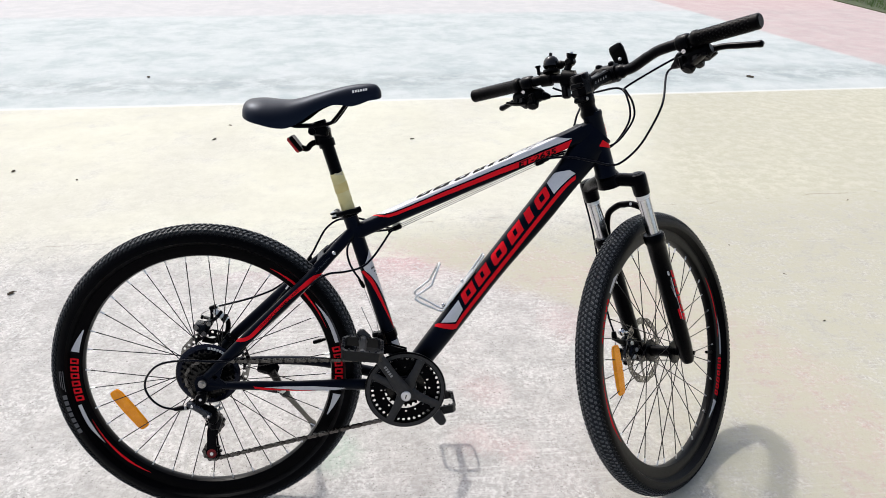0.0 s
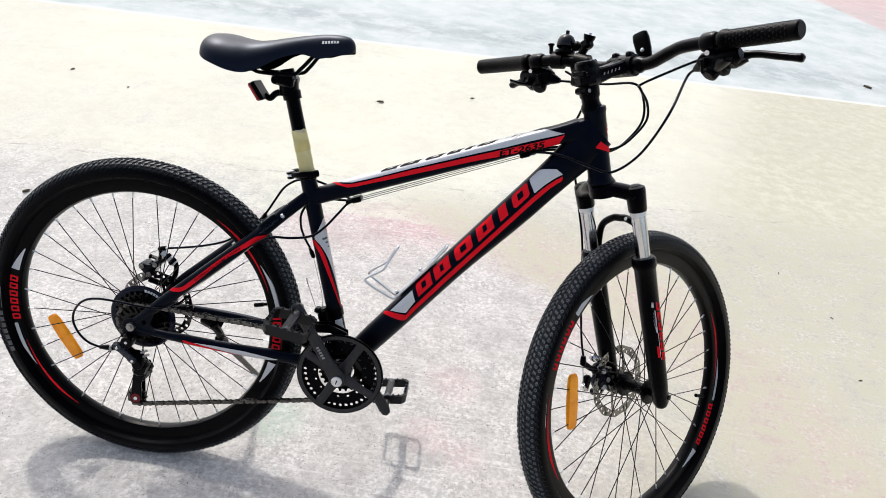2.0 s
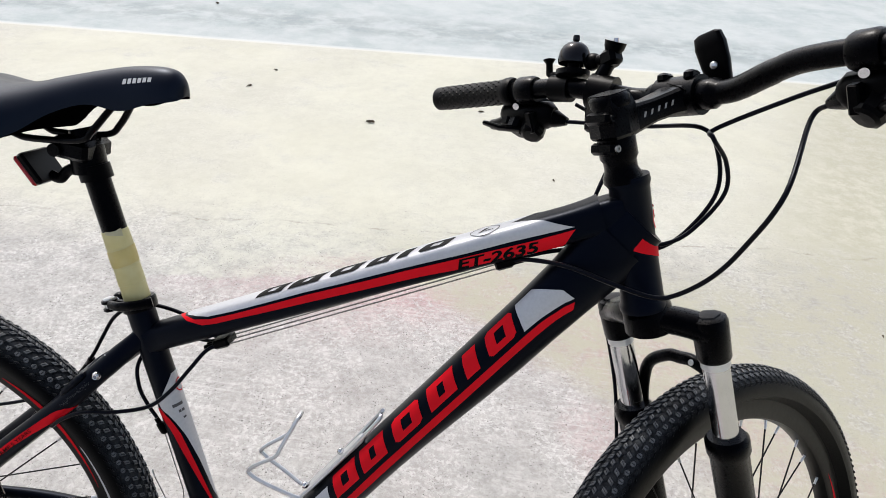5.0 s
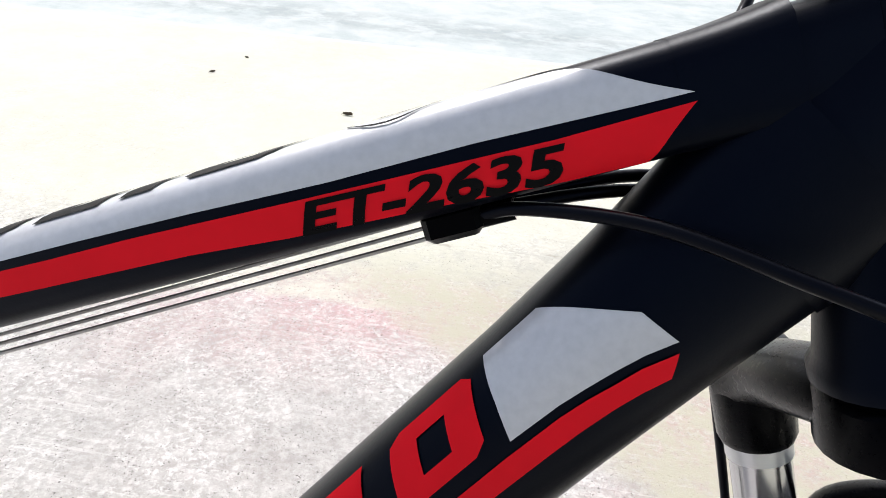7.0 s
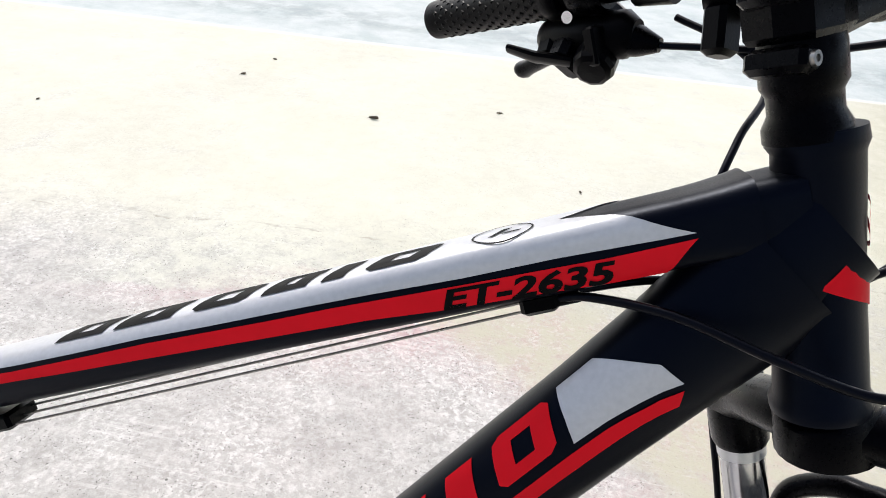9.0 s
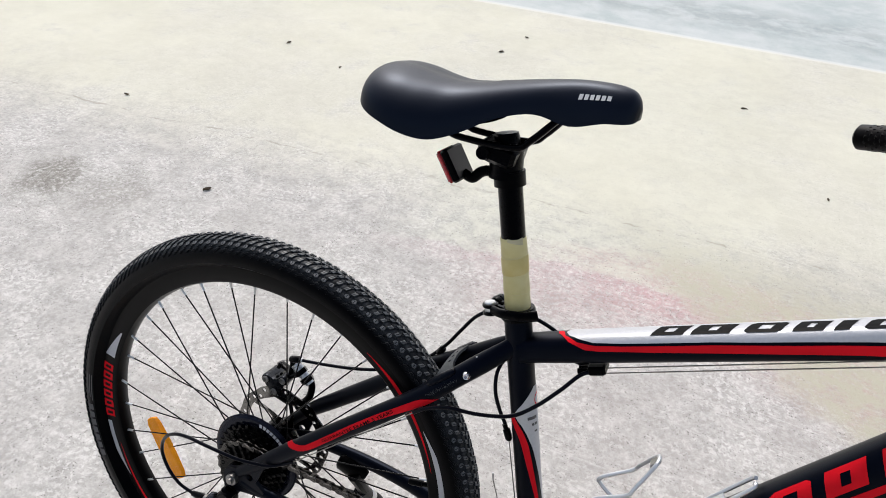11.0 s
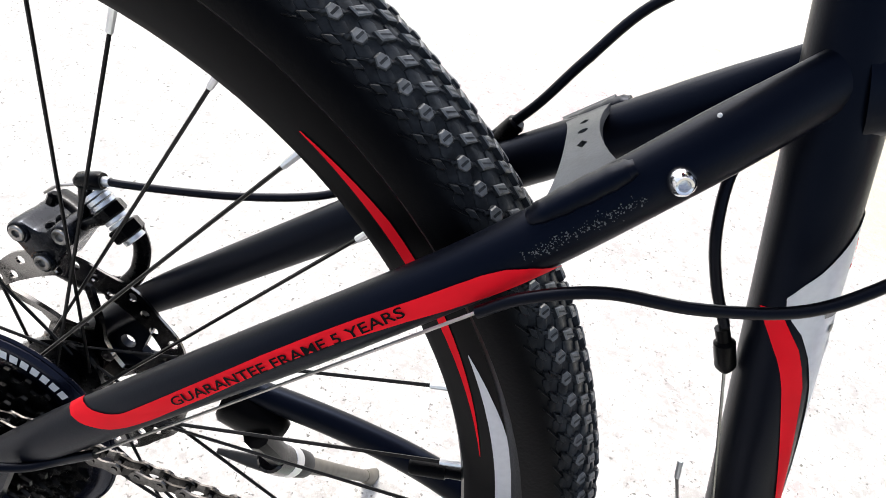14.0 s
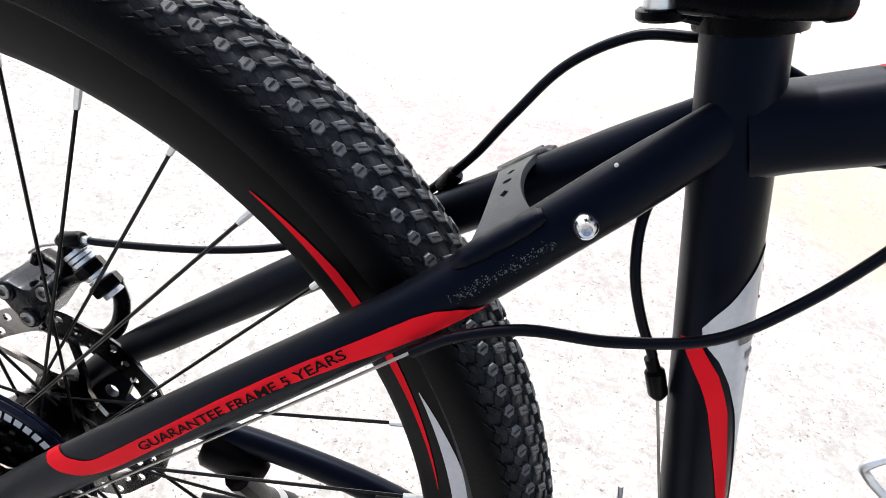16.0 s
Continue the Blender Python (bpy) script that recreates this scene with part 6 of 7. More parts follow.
part("barrel", Shape().tube([(-0.0030, 0.060, 0.1250), (-0.0010, 0.060, 0.1270), (0.0110, 0.060, 0.1308), (0.0130, 0.060, 0.1314)], [0.0040, 0.0054, 0.0056, 0.0048], 14), PART_BLACK, cal)
part("ferrule", Shape().tube([(0.0120, 0.060, 0.1308), (0.0175, 0.060, 0.1322)], 0.0030, 10), ALLOY, cal)
part("inner_cable", Shape().tube(spline([(-0.006, 0.060, 0.1225), (-0.017, 0.059, 0.1180), (-0.0245, 0.058, 0.1115)], 6), 0.0009, 6), STEEL, cal)

foot_b = Vector((0.190, 0.254, -0.2745))
hip = Vector((0.134, 0.086, -0.083))
ks = part("kickstand", Shape().tube([(0.092, 0.0660, -0.0215), (0.096, 0.0665, -0.0225), (0.112, 0.0690, -0.0285), (0.132, 0.0730, -0.0345), (0.138, 0.0740, -0.0370)], [(0.006, 0.010), (0.0090, 0.0150), (0.0100, 0.0165), (0.0095, 0.0150), (0.005, 0.009)], 12, side=(0, 1, 0)), PLASTIC, bicycle, "black kickstand with a grey leg")
way = (foot_b - hip).normalized()
part("bracket", Shape().tube([(0.122, 0.062, -0.034), (0.130, 0.070, -0.052), (0.134, 0.080, -0.070)], [(0.010, 0.013), (0.009, 0.012), (0.009, 0.010)], 10), PLASTIC, ks)
part("spring_housing", Shape().tube([hip - way * 0.018, hip - way * 0.016, hip - way * 0.002, hip + way * 0.006], [0.009, 0.0112, 0.0122, 0.0122], 18), GLOSS_BLACK, ks)
part("band", Shape().tube([hip + way * 0.006, hip + way * 0.007, hip + way * 0.021, hip + way * 0.022], [0.0115, 0.0124, 0.0124, 0.0115], 20), ALLOY, ks, "silver band")
part("cuff", Shape().tube([hip + way * 0.022, hip + way * 0.024, hip + way * 0.048, hip + way * 0.050], [0.0105, 0.0118, 0.0112, 0.0085], 18), GREY_ALLOY, ks)
part("leg", Shape().tube([hip + way * 0.03, hip + way * 0.055, hip + way * 0.16, foot_b - way * 0.025], [(0.0078, 0.0070), (0.0075, 0.0068), (0.0064, 0.0060), (0.0064, 0.0060)], 14), KICK, ks, "olive grey alloy leg")
part("rubber_foot", Shape().tube([foot_b - way * 0.032, foot_b - way * 0.01, foot_b + Vector((0, 0, 0.0))], [(0.0068, 0.0064), (0.0090, 0.0080), (0.0110, 0.0070)], 14), KICK, ks, "flattened grey foot")
part("lever", Shape().tube([(0.1290, 0.088, -0.0960), (0.112, 0.082, -0.0900), (0.0885, 0.075, -0.0825)], [(0.0075, 0.005), (0.0062, 0.004), (0.0022, 0.002)], 10), GREY_ALLOY, ks)

D, Nn = down.way, down.up


def on_down(s, h, y):
    return down.a + D * s + Nn * h + Vector((0, y, 0))


cage = part("bottle_cage", Shape().box(on_down(0.25, 0.030, 0), (0.006, 0.016, 0.10), Matrix((Nn, Vector((0, 1, 0)), D)).transposed().to_4x4(), bevel=0.3), ALLOY, bicycle, "bare silver wire bottle cage on the down tube")
for y in (-1, 1):
    wire = spline([on_down(0.342, 0.036, 0.004 * y), on_down(0.332, 0.034, 0.010 * y), on_down(0.26, 0.031, 0.0105 * y), on_down(0.195, 0.031, 0.0105 * y), on_down(0.184, 0.034, 0.012 * y), on_down(0.178, 0.064, 0.018 * y), on_down(0.174, 0.094, 0.0215 * y), on_down(0.181, 0.102, 0.021 * y), on_down(0.218, 0.092, 0.0245 * y), on_down(0.231, 0.094, 0.0225 * y), on_down(0.262, 0.101, 0.010 * y), on_down(0.267, 0.102, 0.004 * y), on_down(0.268, 0.102, 0.0)], 8)
    part("wire", Shape().tube(wire, 0.0025, 10), ALLOY, cage)
part("tab", Shape().box(on_down(0.262, 0.101, 0), (0.004, 0.014, 0.014), Matrix((Nn, Vector((0, 1, 0)), D)).transposed().to_4x4(), bevel=0.4), STEEL, cage)
for s in (0.195, 0.265):
    part("cage_bolt", Shape().ball(on_down(s, 0.036, 0), 0.0045, 10), CHROME, cage)


# ---- fork and handlebar, in the steered fork's own space from the front axle ----
SL = 0.3346   # run of the legs per metre of height


def leg_x(z):
    return -0.006 - SL * z


fork = part("suspension_fork", Shape().tube([(leg_x(0.398) - 0.030, -0.008, 0.404), (leg_x(0.41) - 0.034, -0.009, 0.4265), (leg_x(0.43) - 0.034, -0.0095, 0.433)], [0.026, 0.026, 0.022], 24), PART_BLACK, bicycle, "black suspension fork with chromed stanchions", FORK_AT)
crown = [(leg_x(0.407), -0.066, 0.407), (leg_x(0.412) - 0.008, -0.048, 0.413), (leg_x(0.414) - 0.024, -0.022, 0.417), (leg_x(0.414) - 0.030, 0, 0.417), (leg_x(0.414) - 0.024, 0.022, 0.417), (leg_x(0.412) - 0.008, 0.048, 0.413), (leg_x(0.407), 0.066, 0.407)]
part("crown", Shape().tube(spline(crown, 6), [(0.019, 0.015)] * 37, 16, side=(1, 0, 0)), PART_BLACK, fork, "black forged crown")
for y in (-0.064, 0.064):
    leg = [(leg_x(z), y, z) for z in (-0.022, -0.012, 0.03, 0.20, 0.268, 0.272, 0.286, 0.290)]
    part("lower_leg", Shape().tube(leg, [0.012, 0.0165, 0.0185, 0.0205, 0.021, 0.0235, 0.0235, 0.020], 24), PART_BLACK, fork, "black lower leg")
    part("stanchion", Shape().tube([(leg_x(z), y, z) for z in (0.27, 0.398)], 0.0140, 24), CHROME, fork, "chromed stanchion")
    part("crown_clamp", Shape().tube([(leg_x(z), y, z) for z in (0.378, 0.381, 0.418, 0.423, 0.425)], [0.0165, 0.0178, 0.0190, 0.0175, 0.013], 22), PART_BLACK, fork)
    part("collar_ring", Shape().tube([(leg_x(z), y, z) for z in (0.370, 0.379)], 0.0152, 22), ALLOY, fork, "silver ring")
    part("top_cap", Shape().tube([(leg_x(z), y, z) for z in (0.424, 0.4265, 0.428)], [0.012, 0.0115, 0.006], 6), GREY_ALLOY, fork)
    part("dropout", Shape().box((0.002, y * 0.97, -0.004), (0.030, 0.012, 0.034), bevel=0.4), PART_BLACK, fork)
    part("axle_nut", Shape().lathe([(0, 0), (0.0095, 0), (0.0095, 0.007), (0.005, 0.008), (0.005, 0.014), (0, 0.0145)], (0, y * 1.07, 0), (0, math.copysign(1, y), 0), 12), PART_BLACK, fork)
arch = [(-0.088, 0.060, 0.272), (-0.092, 0.058, 0.315), (-0.098, 0.046, 0.345), (-0.102, 0.018, 0.360), (-0.102, 0, 0.361), (-0.102, -0.018, 0.360), (-0.098, -0.046, 0.345), (-0.092, -0.058, 0.315), (-0.088, -0.060, 0.272)]
part("brake_arch", Shape().tube(spline(arch, 6), [(0.007, 0.0075)] * 49, 14, side=(1, 0, 0)), PART_BLACK, fork, "black arch over the tyre")
part("arch_hole", Shape().lathe([(0, 0), (0.0035, 0), (0.0035, 0.001), (0, 0.001)], (-0.110, -0.020, 0.3605), (-1, 0, 0.1), 12), ALLOY, fork)


def leg_decal(loops, mat, label, off):
    s = Shape()
    for lp in loops:
        s.add([(leg_x(z) + 0.0202 * math.sin(a) + math.sin(a) * off, -0.064 - 0.0202 * math.cos(a) - math.cos(a) * off, z) for z, a in lp], [tuple(range(len(lp)))])
    part("leg_decal", s, mat, fork, label)


def quad(z0, z1, a0, a1, n=6):
    return [[(z0, a0 + (a1 - a0) * k / n), (z0, a0 + (a1 - a0) * (k + 1) / n), (z1, a0 + (a1 - a0) * (k + 1) / n), (z1, a0 + (a1 - a0) * k / n)] for k in range(n)]


leg_decal([q for k in range(6) for z in (0.084 + k * 0.0205,) for q in quad(z, z + 0.0165, -0.24, -0.06, 3) + quad(z, z + 0.0165, 0.16, 0.34, 3) + quad(z + (0.0 if k % 2 else 0.0115), z + (0.005 if k % 2 else 0.0165), -0.06, 0.16, 3)], RED, "red wordmark blocks", 0.0006)
leg_decal(quad(0.088, 0.112, -0.66, -0.40), RED, "red fork decal", 0.0006)
leg_decal(quad(0.192, 0.202, -0.95, -0.50, 4) + [[(0.186, -0.88), (0.186, -0.38), (0.140, -0.38), (0.140, -0.50)]], SILVER_PAINT, "silver fork decal", 0.0006)
leg_decal([q for k in range(5) for q in quad(0.152 + k * 0.0064, 0.156 + k * 0.0064, -0.66, -0.46, 2)], GREY_PRINT, "grey illegible print", 0.0011)
leg_decal(quad(0.085, 0.140, -0.385, -0.340, 2), WHITE_PRINT, "thin white line", 0.0006)

# front caliper on the left leg
fc = part("front_brake_caliper", Shape().box((-0.044, 0.060, 0.012), (0.040, 0.030, 0.056), Matrix.Rotation(radians(28), 4, "Y"), bevel=0.55).ball((-0.056, 0.060, 0.030), 0.017, 14, (1, 0.9, 1)), CALIPER, bicycle, "black front disc brake caliper", FORK_AT)
part("arm", Shape().tube(spline([(-0.109, 0.058, 0.050), (-0.098, 0.058, 0.044), (-0.080, 0.058, 0.035), (-0.060, 0.058, 0.032)], 5), [(0.0065, 0.005)] * 16, 12).tube([(-0.110, 0.058, 0.046), (-0.110, 0.058, 0.054), (-0.110, 0.058, 0.066)], [0.006, 0.0068, 0.0055], 12), PART_BLACK, fc)
part("adjuster", Shape().ball((-0.077, 0.058, 0.059), 0.0095, 14).tube([(-0.084, 0.058, 0.060), (-0.060, 0.058, 0.054)], [0.006, 0.007], 12), CHROME, fc, "silver adjuster")
part("adjuster", Shape().tube([(-0.106, 0.056, 0.004), (-0.100, 0.056, -0.006), (-0.092, 0.056, -0.008)], [0.004, 0.0055, 0.004], 12), CHROME, fc, "silver adjuster")
part("inner_cable", Shape().tube([(-0.110, 0.058, 0.050), (-0.104, 0.057, 0.0)], 0.0009, 6), STEEL, fc)
part("lug", Shape().box((-0.094, 0.058, 0.008), (0.016, 0.014, 0.030), Matrix.Rotation(radians(15), 4, "Y"), bevel=0.5).box((-0.066, 0.060, -0.017), (0.016, 0.012, 0.014), bevel=0.5), PART_BLACK, fc)
part("mount", Shape().plate([(-0.014, 0.062), (-0.026, 0.064), (-0.046, 0.030), (-0.040, 0.018), (-0.028, 0.022)], [circle(0.0028, 8, -0.0225, 0.055), circle(0.0028, 8, -0.030, 0.042), circle(0.0028, 8, -0.037, 0.029)], 0.005, Matrix.Translation((0, 0.058, 0)) @ Matrix.Rotation(radians(90), 4, "X")), STEEL, fc, "drilled steel mount")
for x, z in ((-0.0560, 0.0290), (-0.0390, 0.0090), (-0.050, -0.006)):
    part("caliper_bolt", Shape().lathe([(0, 0.001), (0.0024, 0.001), (0.0026, 0), (0.0052, 0), (0.0056, 0.001), (0.0056, 0.010), (0, 0.010)], (x, 0.0425, z), (0, 1, 0), 14), ALLOY, fc, "silver socket bolt")

# headset, stem, bar: the axis of the steerer
def on_axis(z):
    return Vector((-0.0405 - SL * z, -0.013, z))


stem = part("stem", Shape().tube([on_axis(z) for z in (0.560, 0.566, 0.572, 0.580, 0.584, 0.600, 0.604, 0.628, 0.632, 0.640, 0.643)], [0.0195, 0.0195, 0.0165, 0.0165, 0.0190, 0.0190, 0.0182, 0.0182, 0.0200, 0.0200, 0.0175], 24), PART_BLACK, bicycle, "black alloy stem with headset spacers", FORK_AT)
CL = Vector((-0.162, -0.026, 0.648))
def boxy(stations, power=5.0, seg=28):
    """A rounded rectangular section swept along stations of (place, half-width along y, half-height)."""
    rings = []
    for i, (p, w, h) in enumerate(stations):
        way = (Vector(stations[min(i + 1, len(stations) - 1)][0]) - Vector(stations[max(i - 1, 0)][0])).normalized()
        side = Vector((0, 1, 0))
        side = (side - way * side.dot(way)).normalized()
        up = way.cross(side)
        ring = []
        for k in range(seg):
            c, n = math.cos(2 * math.pi * k / seg), math.sin(2 * math.pi * k / seg)
            f = (abs(c) ** power + abs(n) ** power) ** (-1 / power)
            ring.append(Vector(p) + side * w * c * f + up * h * n * f)
        rings.append(ring)
    return Shape().rings(rings)


AX = on_axis(0.614)
part("stem_arm", boxy([(AX, 0.0150, 0.0170), (AX.lerp(CL, 0.22), 0.0140, 0.0150), (AX.lerp(CL, 0.5), 0.0130, 0.0125), (AX.lerp(CL, 0.75), 0.0165, 0.0130), (AX.lerp(CL, 0.90), 0.0215, 0.0150), (CL + Vector((-0.006, 0, -0.001)), 0.0220, 0.0165)]), PART_BLACK, stem, sharp=25)
part("stem_cap", boxy([(on_axis(0.603), 0.0185, 0.0185), (on_axis(0.606), 0.0200, 0.0205), (on_axis(0.630), 0.0200, 0.0205), (on_axis(0.6375), 0.0175, 0.0180), (on_axis(0.6440), 0.0165, 0.0165)], 4.0, 8), PART_BLACK, stem, sharp=20)
for z in (0.590, 0.618):
    b0 = on_axis(z) + Vector((-0.018, 0, 0))
    part("pinch_bolt", Shape().box(b0, (0.014, 0.030, 0.012), bevel=0.45), PART_BLACK, stem)
    part("bolt", Shape().lathe([(0, 0.001), (0.0016, 0.001), (0.0017, 0), (0.0034, 0), (0.0037, 0.001), (0.0037, 0.003), (0, 0.003)], b0 + Vector((0, -0.017, 0)), (0, 1, 0), 14), PART_BLACK if z > 0.6 else STEEL, stem)
part("faceplate", Shape().tube([CL + Vector((0.002, -0.024, 0)), CL + Vector((0, 0.024, 0))], [0.0205, 0.0205], 20), PART_BLACK, stem)
for dy in (-0.016, 0.016):
    part("bolt", Shape().box(CL + Vector((-0.006, dy, 0.019)), (0.016, 0.012, 0.010), bevel=0.5), PART_BLACK, stem)
pr = Shape()
for i in range(5):
    p = on_axis(0.614).lerp(CL, 0.25 + i * 0.10) + Vector((0, -0.0165, 0.002))
    d = (CL - on_axis(0.614)).normalized()
    pr.add([p - Vector((0, 0.0008, 0)) + d * u + Vector((0, 0, v)) for u, v in ((-0.0014, -0.0026), (0.0014, -0.0026), (0.0022, 0.0026), (-0.0006, 0.0026))], [(0, 1, 2, 3)])
part("wordmark", pr, material("dull_white_print", (0.28, 0.28, 0.28), 0.5), stem, "small white wordmark blocks")


def on_bar(u, dx=0.0, dz=0.0):
    """u: metres along the bar from its middle to the left."""
    k = abs(u)
    tab = ((0, -0.162, 0.648), (0.035, -0.162, 0.648), (0.06, -0.165, 0.650), (0.10, -0.178, 0.660), (0.135, -0.188, 0.666), (0.20, -0.196, 0.667), (0.334, -0.209, 0.6665))
    for (k0, x0, z0), (k1, x1, z1) in zip(tab, tab[1:]):
        if k <= k1 or k1 == 0.334:
            t = (k - k0) / (k1 - k0)
            if k <= k1:
                break
    return Vector((x0 + (x1 - x0) * t - 0.081 * u + dx, -0.0285 + u, z0 + (z1 - z0) * t + dz))


bar = part("handlebar", Shape().tube(spline([on_bar(u) for u in (-0.325, -0.26, -0.20, -0.135, -0.10, -0.06, -0.035, 0, 0.035, 0.06, 0.10, 0.135, 0.20, 0.26, 0.325)], 5), [0.0112] * 20 + [0.0118] * 10 + [0.0155] * 11 + [0.0118] * 10 + [0.0112] * 20, 18), PART_BLACK, bicycle, "black riser handlebar, turned left", FORK_AT)
for sd in (-1, 1):
    us = (0.205, 0.208, 0.216, 0.219, 0.323, 0.327, 0.333, 0.336)
    grip = part("grip", Shape().tube([on_bar(sd * u) for u in us], [0.0158, 0.0172, 0.0172, 0.0150, 0.0150, 0.0153, 0.0150, 0.0120], 24), RUBBER, bar, "black rubber grip with raised pattern")
    s = Shape()
    for i in range(17):
        u = 0.222 + i * 0.006
        for j in range(14):
            a = 2 * math.pi * (j + (i % 2) / 2) / 14
            c = on_bar(sd * u)
            n = Vector((math.cos(a), 0, math.sin(a)))
            t = Vector((-math.sin(a), 0, math.cos(a)))
            w = Vector((0, 1, 0))
            s.add([c + n * 0.0148 + t * p * 0.0024 + w * q * 0.0026 for p, q in ((-1, 0), (0, -1), (1, 0), (0, 1))] + [c + n * 0.0156 + t * p * 0.0012 + w * q * 0.0017 for p, q in ((-1, 0), (0, -1), (1, 0), (0, 1))],
                  [(4, 5, 6, 7), (0, 1, 5, 4), (1, 2, 6, 5), (2, 3, 7, 6), (3, 0, 4, 7)])
    part("grip_pattern", s, RUBBER, bar)
    c = on_bar(sd * 0.190) + Vector((0, 0, -0.004))
    lev = part("brake_lever", Shape().tube([on_bar(sd * u) for u in (0.172, 0.176, 0.194, 0.198)], [0.0145, 0.0165, 0.0165, 0.0145], 20).box(c + Vector((0.022, 0, -0.010)), (0.034, 0.024, 0.022), Matrix.Rotation(radians(20), 4, "Y"), bevel=0.45), PART_BLACK, bicycle, "black brake lever and shifter pod", FORK_AT)
    blade = spline([c + Vector(v) for v in ((0.036, 0, -0.016), (0.048, sd * 0.022, -0.014), (0.052, sd * 0.05, -0.013), (0.050, sd * 0.085, -0.020), (0.052, sd * 0.118, -0.026), (0.054, sd * 0.128, -0.026))], 5)
    part("blade", Shape().tube(blade, [(0.008, 0.009)] * 8 + [(0.0065, 0.0078)] * 12 + [(0.0070, 0.0086), (0.0076, 0.0092), (0.0074, 0.0090), (0.0066, 0.0080), (0.0046, 0.0055), (0.0018, 0.0022)], 12, side=(0, 0, 1)), PART_BLACK, lev, "black alloy lever blade")
    part("clamp_bolt", Shape().lathe([(0, 0), (0.0042, 0), (0.0042, 0.003), (0, 0.003)], c + Vector((-0.012, 0.002, -0.016)), (0.75, 0.25, 0.3), 12), CHROME, lev)
    def q(u, dx, dz):
        return on_bar(sd * u) + Vector((dx, 0, dz))
    part("shifter_body", Shape().tube([q(0.158, 0.014, -0.030), q(0.166, 0.014, -0.029), q(0.226, 0.014, -0.024), q(0.234, 0.014, -0.022)], [(0.010, 0.008), (0.0165, 0.013), (0.0155, 0.013), (0.010, 0.008)], 14), PLASTIC, lev)
    part("cable_cone", Shape().tube([q(0.168, 0.016, -0.031), q(0.158, 0.018, -0.034), q(0.146, 0.020, -0.037)], [0.0125, 0.010, 0.0048], 14), PART_BLACK, lev)
    part("dial", Shape().lathe([(0, -0.014), (0.0100, -0.0135), (0.0135, -0.0115), (0.0150, -0.008), (0.0150, 0.006), (0.0135, 0.0095), (0.010, 0.012), (0, 0.0125)], q(0.186, 0.012, -0.044), (0.55, 0.25 * sd, 0.8), 10), PLASTIC, lev, sharp=20)
    part("housing_ridge", Shape().box(q(0.178, 0.000, -0.038), (0.012, 0.010, 0.026), Matrix.Rotation(radians(-20), 4, "Y"), bevel=0.3).box(q(0.222, 0.012, -0.034), (0.022, 0.014, 0.016), Matrix.Rotation(radians(15), 4, "Y"), bevel=0.3), PLASTIC, lev)
    part("cover", Shape().box(q(0.206, 0.010, -0.042), (0.030, 0.018, 0.020), Matrix.Rotation(radians(24), 4, "Y"), bevel=0.5), PART_BLACK, lev)
    part("thumb_lever", Shape().tube([q(0.200, 0.004, -0.046), q(0.216, -0.012, -0.044), q(0.232, -0.020, -0.038)], [(0.004, 0.007), (0.004, 0.009), (0.003, 0.008)], 10), PLASTIC, lev)
    part("trigger", Shape().tube([q(0.205, 0.020, -0.040), q(0.226, 0.026, -0.036), q(0.238, 0.026, -0.031)], [(0.004, 0.006), (0.004, 0.008), (0.003, 0.006)], 10), PLASTIC, lev)

bl = on_bar(0.135)
dome = [(r * 0.82, h * 0.86) for r, h in [(0.0215, 0.0), (0.0222, 0.003), (0.0222, 0.008), (0.0208, 0.016), (0.0172, 0.0225), (0.0115, 0.0272), (0.004, 0.0292), (0.0035, 0.0302), (0.0048, 0.0315), (0.0048, 0.0365), (0.004, 0.038), (0, 0.0382)]]
bell = part("bell", Shape().lathe(dome, bl + Vector((0.006, -0.008, 0.026)), (0.1, 0.0, 1), 32), GLOSS_BLACK, bicycle, "glossy black bicycle bell", FORK_AT)
part("base", Shape().lathe([(0.0, 0), (0.014, 0), (0.0195, 0.002), (0.0195, 0.008), (0.007, 0.010), (0.007, 0.016), (0, 0.016)], bl + Vector((0.005, -0.008, 0.0105)), (0.1, 0, 1), 22).tube([on_bar(0.126), on_bar(0.150)], 0.0155, 18), PLASTIC, bell)
part("striker", Shape().tube([bl + Vector((0.002, 0.006, 0.0145)), bl + Vector((-0.002, 0.018, 0.0145)), bl + Vector((-0.003, 0.0215, 0.017)), bl + Vector((-0.003, 0.0225, 0.029)), bl + Vector((-0.003, 0.023, 0.034))], [0.0045, 0.0050, 0.0042, 0.0040, 0.0075], 12), PLASTIC, bell)
mt = on_bar(0.096)
mount = part("lamp_mount", Shape().tube([on_bar(0.078), on_bar(0.104)], 0.0195, 20).box(mt + Vector((-0.004, 0, -0.030)), (0.020, 0.016, 0.030), bevel=0.4), PLASTIC, bicycle, "empty black clamp mount on the handlebar", FORK_AT)
part("arm", Shape().tube([mt + Vector((0, 0, 0.012)), mt + Vector((0.004, -0.006, 0.024)), mt + Vector((0.006, -0.009, 0.031))], [(0.008, 0.009)] * 3, 12), PART_BLACK, mount)
part("cradle", Shape().box(mt + Vector((0.006, -0.012, 0.036)), (0.020, 0.022, 0.020), Matrix.Rotation(radians(-16), 4, "X"), bevel=0.45).tube([mt + Vector((0.006, -0.013, 0.040)), mt + Vector((0.006, -0.016, 0.047)), mt + Vector((0.006, -0.018, 0.053))], [0.008, 0.0115, 0.0125], 10), PLASTIC, mount)
